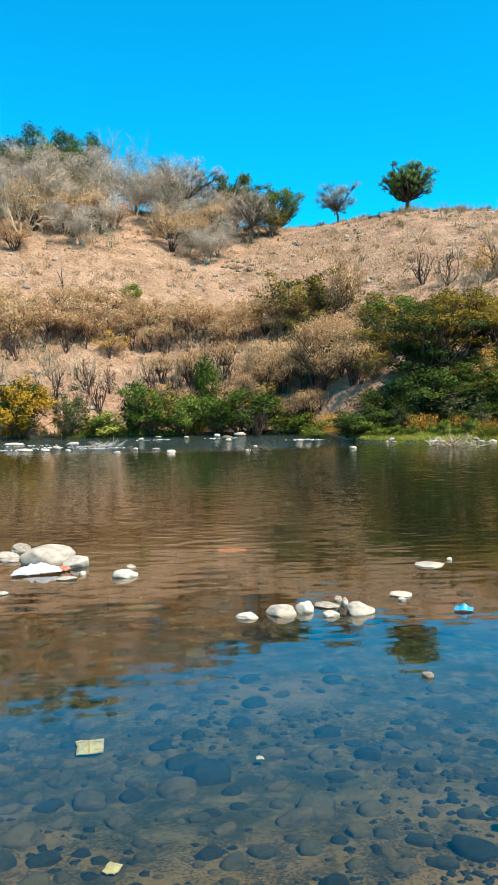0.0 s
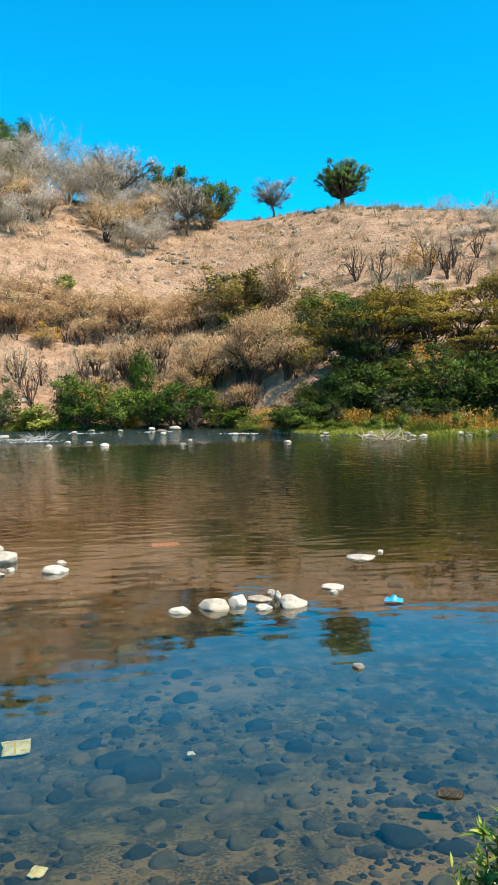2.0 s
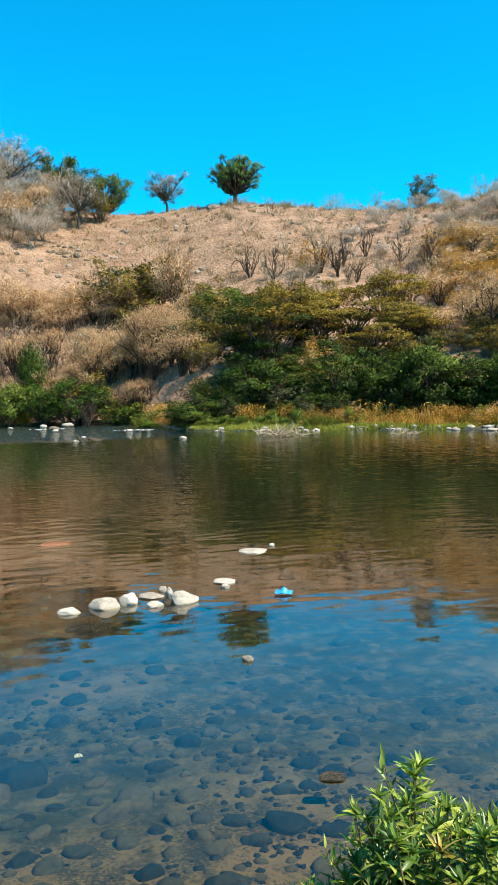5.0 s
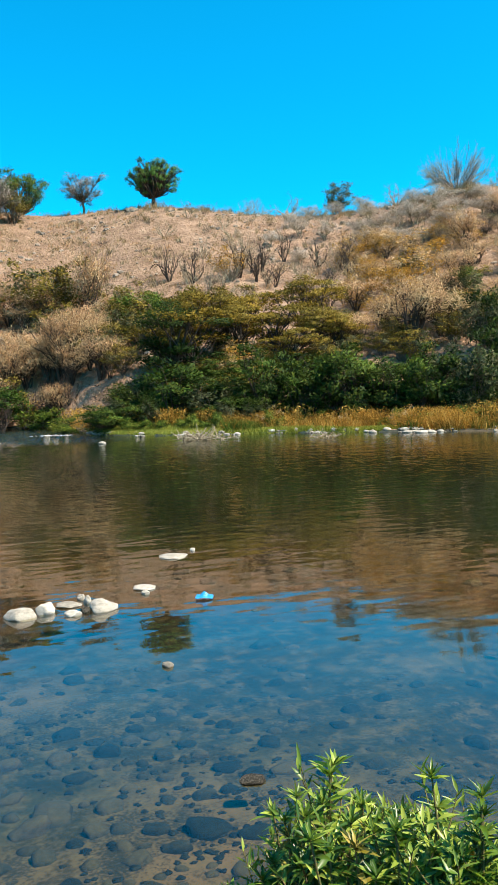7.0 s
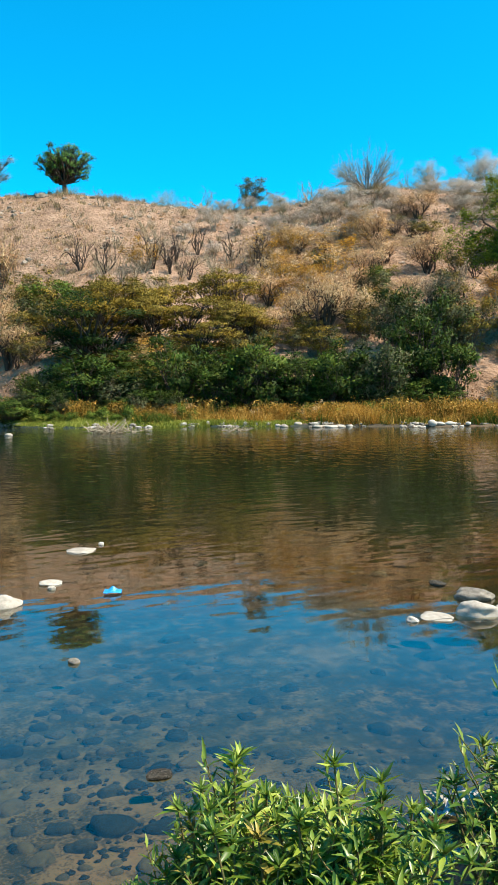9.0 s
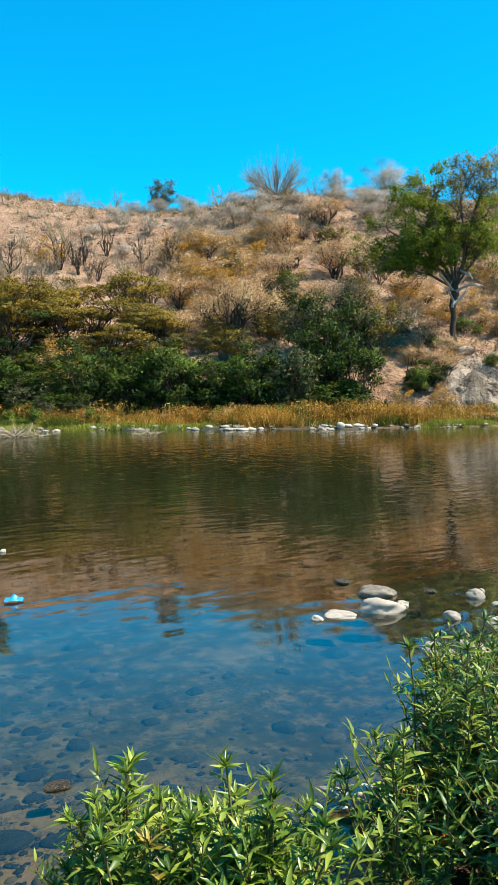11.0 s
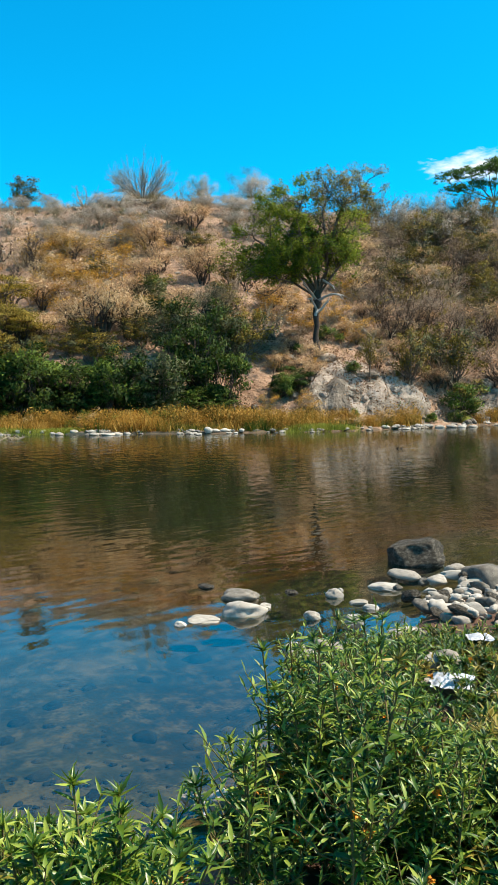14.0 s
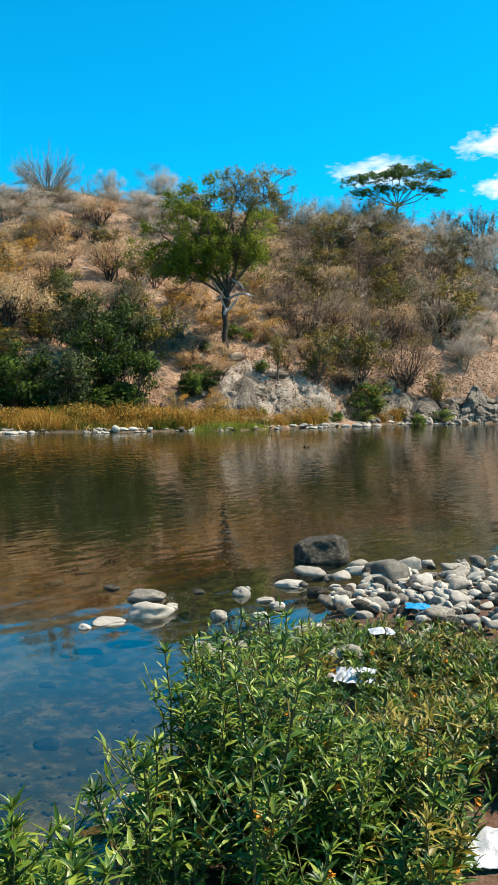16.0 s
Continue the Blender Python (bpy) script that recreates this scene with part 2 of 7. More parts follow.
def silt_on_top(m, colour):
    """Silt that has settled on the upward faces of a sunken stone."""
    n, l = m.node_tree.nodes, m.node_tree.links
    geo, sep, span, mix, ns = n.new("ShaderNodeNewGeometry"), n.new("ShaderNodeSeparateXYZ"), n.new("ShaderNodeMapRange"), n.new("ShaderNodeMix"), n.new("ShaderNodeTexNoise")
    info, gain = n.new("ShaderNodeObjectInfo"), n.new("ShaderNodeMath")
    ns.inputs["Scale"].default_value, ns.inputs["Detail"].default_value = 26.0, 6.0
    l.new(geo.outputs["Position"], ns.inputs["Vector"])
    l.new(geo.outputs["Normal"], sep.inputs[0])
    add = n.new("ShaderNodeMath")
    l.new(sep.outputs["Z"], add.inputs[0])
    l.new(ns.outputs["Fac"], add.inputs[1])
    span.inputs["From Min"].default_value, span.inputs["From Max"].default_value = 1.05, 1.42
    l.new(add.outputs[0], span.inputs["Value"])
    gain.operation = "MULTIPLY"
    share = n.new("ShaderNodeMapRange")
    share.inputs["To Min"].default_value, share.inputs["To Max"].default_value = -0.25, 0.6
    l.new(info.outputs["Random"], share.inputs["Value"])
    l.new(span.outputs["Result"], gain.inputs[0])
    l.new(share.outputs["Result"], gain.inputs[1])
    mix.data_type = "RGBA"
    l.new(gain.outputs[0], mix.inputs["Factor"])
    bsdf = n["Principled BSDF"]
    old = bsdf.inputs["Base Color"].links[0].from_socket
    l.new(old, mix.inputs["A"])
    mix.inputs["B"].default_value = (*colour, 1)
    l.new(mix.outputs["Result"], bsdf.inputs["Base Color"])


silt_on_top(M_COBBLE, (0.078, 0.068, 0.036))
M_ROCK = mat("grey_bank_rock", [(0.0252, 0.0202, 0.0151), (0.1296, 0.1066, 0.0806), (0.3024, 0.2592, 0.2052)], scale=1.4, fine=7, bump=0.9, rough=0.9, coords="World", bump_size=0.08)
M_ROCK_PALE = mat("bleached_slope_rock", [(0.10, 0.078, 0.058), (0.27, 0.218, 0.168), (0.38, 0.322, 0.26)], scale=1.1, fine=6, bump=0.6, rough=0.95, coords="World", bump_size=0.1)
M_BARK = mat("grey_bark", [(0.0504, 0.0396, 0.0288), (0.108, 0.0864, 0.0634), (0.1944, 0.162, 0.1224)], scale=3, fine=30, bump=1.0, bump_size=0.06)
M_BARK_DARK = mat("dark_bark", [(0.0252, 0.0187, 0.0144), (0.054, 0.0396, 0.0302), (0.0936, 0.072, 0.054)], scale=3, fine=30, bump=0.6)
M_BARK_PALE = mat("bleached_wood", [(0.216, 0.2016, 0.18), (0.3312, 0.3096, 0.2808), (0.4176, 0.396, 0.36)], scale=3, fine=30, bump=0.4)
M_TWIG = mat("dry_twigs", [(0.1944, 0.144, 0.09), (0.3096, 0.2448, 0.162), (0.4032, 0.3348, 0.234)], scale=2, fine=20, bump=0.0, per_island=0.3, per_object=0.15)


def leaf_mat(name, dark, mid, light, glow=0.3, rough=0.6, spec=0.1, island=0.3):
    return mat(name, [dark, mid, light], scale=1.2, fine=14, bump=0.0, per_island=island, per_object=0.18, rough=rough, spec=spec, translucent=glow)


M_LEAF_DARK = leaf_mat("dark_green_leaves", (0.0101, 0.0245, 0.005), (0.0302, 0.0562, 0.0086), (0.0864, 0.1116, 0.0158))
M_LEAF_GREEN = leaf_mat("green_leaves", (0.0216, 0.0468, 0.0072), (0.0576, 0.108, 0.0144), (0.144, 0.1872, 0.0288))
M_LEAF_OLIVE = leaf_mat("olive_leaves", (0.0612, 0.0504, 0.0086), (0.1512, 0.1188, 0.0194), (0.2664, 0.1944, 0.036))
M_LEAF_GREYGREEN = leaf_mat("grey_green_leaves", (0.0252, 0.036, 0.0158), (0.0684, 0.0792, 0.0331), (0.1584, 0.1584, 0.0792))
M_LEAF_YELLOW = leaf_mat("yellow_blossom", (0.1152, 0.0864, 0.0108), (0.324, 0.1944, 0.0144), (0.4464, 0.288, 0.0288))
M_LEAF_OCHRE = leaf_mat("ochre_leaves", (0.18, 0.095, 0.016), (0.45, 0.245, 0.04), (0.60, 0.37, 0.09), glow=0.42)
M_LEAF_BROWN = leaf_mat("dry_brown_leaves", (0.24, 0.13, 0.06), (0.46, 0.28, 0.145), (0.61, 0.42, 0.25), glow=0.42)
M_LEAF_TAN = leaf_mat("dry_tan_leaves", (0.27, 0.18, 0.09), (0.53, 0.375, 0.20), (0.68, 0.53, 0.32), glow=0.42)
M_ACACIA = leaf_mat("yellow_green_acacia_leaves", (0.0612, 0.049, 0.0072), (0.1584, 0.1116, 0.0122), (0.2736, 0.1872, 0.0259))
M_HERB = leaf_mat("bank_herb_leaves", (0.04, 0.095, 0.009), (0.125, 0.20, 0.015), (0.34, 0.41, 0.06), glow=0.35, rough=0.36, spec=0.5, island=0.48)
M_HERB_DEEP = leaf_mat("deep_green_herb_leaves", (0.018, 0.056, 0.007), (0.08, 0.155, 0.014), (0.28, 0.34, 0.048), glow=0.34, rough=0.42, spec=0.45, island=0.55)
M_HERB_STEM = mat("red_green_stems", [(0.0576, 0.072, 0.0216), (0.1152, 0.1008, 0.036), (0.1728, 0.1008, 0.0504)], scale=8, fine=60, bump=0.0)
M_FLOWER = mat("orange_petals", [(0.432, 0.1152, 0.0072), (0.576, 0.2016, 0.0144), (0.612, 0.288, 0.036)], scale=20, fine=90, bump=0.0, rough=0.6)
M_GRASS_DRY = leaf_mat("straw_grass", (0.1944, 0.1332, 0.0684), (0.324, 0.234, 0.126), (0.432, 0.3312, 0.1944), glow=0.2)
M_GRASS_GREEN = leaf_mat("wet_margin_grass", (0.09, 0.12, 0.015), (0.21, 0.235, 0.032), (0.36, 0.36, 0.07), glow=0.3)
M_REED = leaf_mat("ochre_reeds", (0.11, 0.055, 0.011), (0.42, 0.225, 0.036), (0.62, 0.40, 0.11), glow=0.35)
M_PLASTIC_WHITE = mat("white_plastic", [(0.288, 0.3096, 0.3312), (0.396, 0.4104, 0.432), (0.4752, 0.4896, 0.504)], scale=8, fine=50, bump=0.3, rough=0.35, spec=0.5)
M_PLASTIC_BLUE = mat("blue_plastic", [(0.0072, 0.1584, 0.396), (0.0144, 0.2376, 0.5184), (0.036, 0.3024, 0.576)], scale=8, fine=50, bump=0.3, rough=0.35, spec=0.5)
M_PLASTIC_RED = mat("faded_red_plastic", [(0.22, 0.05, 0.025), (0.38, 0.10, 0.05), (0.48, 0.20, 0.12)], scale=8, fine=50, bump=0.2, rough=0.4, spec=0.4)
M_PLASTIC_YELLOW = mat("pale_yellow_wrapper", [(0.324, 0.2736, 0.1152), (0.432, 0.4032, 0.288), (0.4752, 0.4608, 0.396)], scale=8, fine=50, bump=0.2, rough=0.45, spec=0.4)
M_FOAM = mat("white_water_foam", [(0.504, 0.5184, 0.5328), (0.576, 0.5904, 0.5976), (0.6192, 0.6264, 0.6336)], scale=12, fine=60, bump=0.5, rough=0.7)


# ---- the lie of the land, by bearing (degrees, clockwise from the first view) and distance ----
# TERRAIN BEGIN
BEARINGS = np.array([-180, -110, -70, -40, -18, -12, -6, 0, 4, 5.5, 7, 9, 12, 16, 20, 25, 30.5, 33.5, 37, 42, 45, 48, 53, 55, 58, 62.5, 66, 80, 110, 180.0])
SHORE_R = np.array([70, 70, 60, 51, 49, 48, 47.5, 48, 48, 43, 36.5, 34.5, 33.2, 32.8, 33.3, 32.8, 32, 32, 32, 32.5, 33, 34, 36.5, 38, 41.5, 43, 45, 54, 70, 70.0])
BANK_R = np.array([72, 72, 62, 52.5, 50.5, 50, 49.5, 48.5, 46.5, 45, 43.5, 41, 38.2, 36.4, 36, 35.6, 35, 34.8, 34.8, 35.2, 35.6, 36.4, 38.4, 39.6, 42.8, 44.2, 46, 55, 72, 72.0])
CREST_R = np.array([150, 150, 130, 112, 99, 99, 100, 100, 98, 97, 96, 94, 91, 88, 85, 81, 76, 73, 72, 71.5, 71, 70, 69, 69, 69, 70, 72, 86, 130, 150.0])
CREST_EL = np.array([3, 5, 12, 14.5, 15.0, 14.8, 13.9, 13.0, 12.75, 12.85, 13.05, 13.4, 13.7, 13.35, 12.9, 12.8, 13.25, 14.0, 13.95, 13.2, 13.0, 12.7, 11.3, 11.1, 10.9, 9.6, 8.3, 6, 3, 3.0])
NEAR_R = np.array([14, 9, 5, 3.2, 2.2, 2.1, 2.1, 2.1, 2.1, 2.1, 2.1, 2.1, 2.1, 2.15, 2.2, 2.25, 2.3, 2.35, 2.5, 2.9, 3.6, 4.4, 5.1, 5.6, 6.8, 7.3, 7.6, 9, 12, 14.0])
EYE_Z = 1.69


def smooth(a):
    a = np.clip(a, 0, 1)
    return a * a * (3 - 2 * a)


def by_bearing(table, b):
    """Table values by bearing, evened out over some degrees either way."""
    return sum(np.interp(b + d, BEARINGS, table) for d in (-1.5, -0.5, 0.5, 1.5)) / 4


def wobble(x, y, s):
    return (np.sin(x * s + 1.3 * np.sin(y * s * 0.7 + 0.4)) + np.sin(y * s * 1.17 + 1.1 * np.sin(x * s * 0.83 + 2.0))) / 2


def height(x, y):
    """Height of the ground over the water."""
    x, y = np.asarray(x, float), np.asarray(y, float)
    r, b = np.hypot(x, y) + 1e-6, np.degrees(np.arctan2(x, y))
    rs, rc, rn = by_bearing(SHORE_R, b), by_bearing(CREST_R, b), by_bearing(NEAR_R, b)
    zc = EYE_Z + rc * np.tan(np.radians(by_bearing(CREST_EL, b)))
    rs = rs + 0.4 * wobble(x, y, 0.9)
    rb = by_bearing(BANK_R, b) + 0.5 * wobble(x, y, 0.6)
    # far side: a low wet margin, a short steep bank, then the hillside up to its crest
    d, e = r - rs, r - rb
    u = e / (rc - rb)
    up = np.clip(u, 0, 1)
    foot = (1.6 - EYE_Z) / rb
    rise = foot + (np.tan(np.radians(by_bearing(CREST_EL, b))) - foot) * (1 - (1 - up) ** 1.45)
    hill = np.minimum(0.08 + 0.05 * d + 1.6 * smooth(e / 3.5), 9) * (1 - smooth(e / 6)) + (EYE_Z + r * rise) * smooth(e / 6)
    hill = np.where(u > 1, zc - 0.10 * (r - rc) * smooth((r - rc) / 25), hill)
    hill = np.maximum(hill, np.where(u > 1, 2.0, -9))
    rough = smooth(e / 8) * (1 - 0.8 * up)
    hill = hill + rough * (0.35 * wobble(x, y, 0.35) + 0.22 * wobble(x, y, 1.1) + 0.13 * wobble(x, y, 2.7) + 0.07 * wobble(y, x, 4.3))
    # river bed
    w = r - rn
    bed = -0.06 - 0.10 * smooth(w / 1.5) - 0.25 * smooth((w - 2.5) / 5) - 0.7 * smooth((w - 7) / 9)
    bed = np.maximum(bed, -0.05 + 0.06 * np.minimum(d, 0) * 1.0)
    bed = bed - 0.05 * smooth((b - 31) / 9) * (1 - smooth((b - 52) / 5)) * smooth(w / 0.9) * (1 - smooth((w - 3.5) / 4))
    bed = bed + 0.02 * wobble(x, y, 2.3)
    # near bank
    bank = 0.24 * smooth((rn - r) / 1.6) - 0.06 * (1 - smooth((rn - r) / 0.5)) + 0.03 * wobble(x, y, 2.0)
    bank = np.where(bank > 0, bank * (1 - 0.6 * smooth((r - 4.0) / 1.2) * smooth((b - 50) / 6)), bank)
    bank = bank + 1.2 * smooth((-y - 2.0) / 10) * smooth((rn - r) / 3)
    # behind the viewer the bank runs on into a low plain
    back = 0.3 + 0.9 * smooth((-y - 2.0) / 10)
    bank = np.where(y < -2, back, bank)
    out = np.where(d > 0, hill, np.where(w > 0, bed, bank))
    return np.where((y < -2) & (d <= 0), back, out)
# TERRAIN END


def mesh_object(name, verts, faces, material, shade_smooth=True, parent=None):
    me = bpy.data.meshes.new(name)
    me.from_pydata(verts, [], faces)
    me.materials.append(material)
    if shade_smooth:
        me.polygons.foreach_set("use_smooth", [True] * len(me.polygons))
    ob = new(name, me)
    ob.parent = parent
    return ob


def build_ground():
    fine = np.arange(-26, 76, 0.42)
    bs = np.concatenate([np.arange(-180, -26, 4.0), fine, np.arange(76, 180, 4.0)])
    rs = np.concatenate([[0.02], np.geomspace(0.4, 24, 90)[:-1], np.linspace(24, 130, 180)[:-1], np.geomspace(130, 4500, 40)])
    B, R = np.meshgrid(np.radians(bs), rs)
    X, Y = R * np.sin(B), R * np.cos(B)
    Z = height(X, Y)
    nb, nr = len(bs), len(rs)
    verts = np.stack([X, Y, Z], -1).reshape(-1, 3).tolist()
    faces = []
    for i in range(nr - 1):
        for j in range(nb):
            k = (j + 1) % nb
            faces.append((i * nb + j, (i + 1) * nb + j, (i + 1) * nb + k, i * nb + k))
    ob = mesh_object("ground", verts, faces, M_EARTH)
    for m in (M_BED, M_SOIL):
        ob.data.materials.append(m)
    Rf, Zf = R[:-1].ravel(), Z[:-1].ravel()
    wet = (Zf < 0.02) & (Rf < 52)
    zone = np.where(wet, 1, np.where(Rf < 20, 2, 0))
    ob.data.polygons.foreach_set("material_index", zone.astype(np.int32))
    tagged(ob, "dry tan hillside, stony banks and river bed", "ground", kind="structure")
    return ob


ground = build_ground()


def build_water():
    n, verts, faces = 96, [(0, 0, 0)], []
    for i in range(n):
        a = 2 * math.pi * i / n
        verts.append((75 * math.sin(a), 75 * math.cos(a), 0))
    for i in range(n):
        faces.append((0, 1 + (i + 1) % n, 1 + i))
    ob = mesh_object("water", verts, faces, M_WATER)
    tagged(ob, "calm clear shallow river water mirroring hill and sky", "water", kind="structure")


build_water()


# ---- kit: tubes, branching, leaves, stones ----
def data_mesh(name, V, F, material, shade_smooth=False):
    me = bpy.data.meshes.new(name)
    me.from_pydata(np.asarray(V).tolist(), [], F if isinstance(F, list) else F.tolist())
    me.materials.append(material)
    if shade_smooth:
        me.polygons.foreach_set("use_smooth", [True] * len(me.polygons))
    return me


def part(name, me, parent, label=""):
    """One mesh object under a thing or a part."""
    ob = new(name, me)
    ob.parent = parent
    return tagged(ob, label)


class Soup:
    """Collects faces of one mesh."""

    def __init__(self):
        self.V, self.F, self.n = [], [], 0

    def add(self, V, F):
        V = np.asarray(V, float)
        self.V.append(V)
        self.F.extend([tuple(int(i) + self.n for i in f) for f in F])
        self.n += len(V)

    def arrays(self):
        return np.concatenate(self.V), self.F


def tube(pts, radii, sides=5):
    pts = np.asarray(pts, float)
    V, F = [], []
    for i, p in enumerate(pts):
        d = pts[min(i + 1, len(pts) - 1)] - pts[max(i - 1, 0)]
        d = d / (np.linalg.norm(d) + 1e-9)
        a = np.cross(d, (0.31, 0.77, 0.55))
        a /= np.linalg.norm(a) + 1e-9
        b = np.cross(d, a)
        for k in range(sides):
            w = 2 * math.pi * k / sides
            V.append(p + radii[i] * (a * math.cos(w) + b * math.sin(w)))
    for i in range(len(pts) - 1):
        for k in range(sides):
            m = (k + 1) % sides
            F.append((i * sides + k, i * sides + m, (i + 1) * sides + m, (i + 1) * sides + k))
    return V, F


def unit(v):
    return v / (np.linalg.norm(v) + 1e-9)


def grow(rng, base, way, length, radius, level, last, spread, up, kids, limbs, tips, bend=0.22, shrink=0.66):
    """A limb with its side limbs: limbs gets (points, radii, level), tips the outer ends."""
    n = 5 if level < last - 1 else (4 if level < last else 3)
    pts, d = [np.array(base, float)], unit(np.array(way, float))
    for _ in range(n - 1):
        d = unit(d + rng.normal(0, bend, 3) + np.array((0, 0, up * 0.25)))
        pts.append(pts[-1] + d * length / (n - 1))
    limbs.append((pts, np.linspace(radius, radius * (0.55 if level < last else 0.25), n), level))
    if level == last:
        tips.append(pts[-1])
        tips.append((pts[-1] + pts[-2]) / 2)
        return
    for k in range(kids[min(level, len(kids) - 1)]):
        f = rng.uniform(0.35, 1.0) if k else 1.0
        i = f * (n - 1)
        j = min(int(i), n - 2)
        at = pts[j] + (pts[j + 1] - pts[j]) * (i - j)
        side = unit(np.cross(d, rng.normal(0, 1, 3)))
        ang = spread * rng.uniform(0.5, 1.25)
        grow(rng, at, unit(d * math.cos(ang) + side * math.sin(ang) + np.array((0, 0, up))), length * shrink * rng.uniform(0.75, 1.2),
             radius * 0.6, level + 1, last, spread, up, kids, limbs, tips, bend, shrink)


def leaf_quads(rng, centres, each, scatter, size, flat=1.0, slim=0.45, lift=0.0):
    """Small pointed leaves scattered about the centres. flat < 1 squashes each clump into a layer."""
    C = np.repeat(np.asarray(centres, float), each, axis=0)
    n = len(C)
    C = C + rng.normal(0, 1, (n, 3)) * scatter * np.array((1, 1, flat))
    A = rng.normal(0, 1, (n, 3)) * np.array((1, 1, 0.6)) + np.array((0, 0, lift))
    A /= np.linalg.norm(A, axis=1)[:, None] + 1e-9
    N = rng.normal(0, 1, (n, 3)) + np.array((0, 0, 0.8))
    S = np.cross(A, N)
    S /= np.linalg.norm(S, axis=1)[:, None] + 1e-9
    L = size * rng.uniform(0.6, 1.35, n)[:, None]
    V = np.stack([C - A * L / 2, C + S * L * slim / 2, C + A * L / 2, C - S * L * slim / 2], 1).reshape(-1, 3)
    F = np.arange(4 * n).reshape(-1, 4)
    return V, F


def rows_unit(v):
    return v / (np.linalg.norm(v, axis=1)[:, None] + 1e-9)


def leaf_cloud(rng, centres, each, scatter, size, flat, slim, heart, strand=False):
    """Many small leaves or dry twig ends in clumps round the centres; each takes the lie of its clump and crown, so that a crown shades as a rounded mass."""
    C0 = np.repeat(np.asarray(centres, float), each, axis=0)
    n = len(C0)
    d = rows_unit(rng.normal(0, 1, (n, 3)))
    reach = 2.0 * rng.uniform(0, 1, (n, 1)) ** 0.6
    C = C0 + d * reach * scatter * np.array((1, 1, flat))
    out = rows_unit(C0 - np.asarray(heart, float))
    N = rows_unit(out * 0.6 + d * reach * 0.35 + np.array((0, 0, 0.3)) + rng.normal(0, 0.55 if strand else 0.3, (n, 3)))
    if strand:
        A = rows_unit(out * 0.35 + np.array((0, 0, 0.1)) + rng.normal(0, 0.7, (n, 3)))
    else:
        A = rows_unit(rng.normal(0, 1, (n, 3)) * np.array((1, 1, 0.7)))
    S = rows_unit(np.cross(A, N + rng.normal(0, 0.5, (n, 3))))
    L = size * rng.uniform(0.6, 1.35, n)[:, None]
    p, q, tip = C - A * L / 2 - S * L * slim / 2, C - A * L / 2 + S * L * slim / 2, C + A * L / 2
    turned = (np.sum(np.cross(q - p, tip - p) * N, axis=1) < 0)[:, None]
    p, q = np.where(turned, q, p), np.where(turned, p, q)
    return np.stack([p, q, tip], 1).reshape(-1, 3), np.arange(3 * n).reshape(-1, 3), np.repeat(N, 3, axis=0)


def leaf_mesh(name, V, F, N, material):
    me = data_mesh(name, V, F, material, True)
    me.normals_split_custom_set_from_vertices(N.tolist())
    return me


def wood_mesh(name, limbs, material, sides=(6, 4, 3, 3, 3)):
    s = Soup()
    for pts, radii, level in limbs:
        s.add(*tube(pts, radii, sides[min(level, len(sides) - 1)]))
    V, F = s.arrays()
    return V, F


def fit_unit(groups, keep=0.97):
    """Scales several vertex sets together to stand one high and one wide on the ground."""
    allv = np.concatenate(groups)
    w = 2 * np.quantile(np.hypot(allv[:, 0], allv[:, 1]), keep)
    h = np.quantile(allv[:, 2], 0.995)
    k = np.array((1 / w, 1 / w, 1 / h))
    return [g * k for g in groups]


PLANTS = {}


def plant_kind(kind, name, label, category, seeds, group, wood, trunks=1, length=0.4, radius=0.03, last=3, spread=0.6, up=0.15, kids=(4, 4, 3), lean=0.5, shrink=0.66, bend=0.22, part_names=("branchwork", "crown")):
    """Prepares a kind of leafless plant, one mesh of stems and one of fine twigs for each seed, all one metre high and wide."""
    sets = []
    for seed in seeds:
        rng = np.random.default_rng(seed)
        limbs, tips = [], []
        for i in range(trunks):
            a = 2 * math.pi * (i + rng.uniform(0, 0.7)) / trunks
            out = lean * rng.uniform(0.5, 1.2) if trunks > 1 else lean * 0.3
            way = (math.cos(a) * out, math.sin(a) * out, 1.0)
            base = (0.03 * math.cos(a) * (trunks > 1), 0.03 * math.sin(a) * (trunks > 1), -0.04)
            grow(rng, base, way, length * rng.uniform(0.8, 1.2), radius * rng.uniform(0.8, 1.15), 0, last, spread, up, kids, limbs, tips, bend, shrink)
        stems, twigs = [x for x in limbs if x[2] < last], [x for x in limbs if x[2] == last]
        (sv, sf), (tv, tf) = wood_mesh(name, stems, wood), wood_mesh(name, twigs, wood)
        sv, tv = fit_unit([sv, tv])
        sets.append([(part_names[0], data_mesh(f"{name}_{part_names[0]}", sv, sf, wood, True)), (part_names[1], data_mesh(f"{name}_{part_names[1]}", tv, tf, wood, True))])
    PLANTS[kind] = (name, label, category, group, sets)


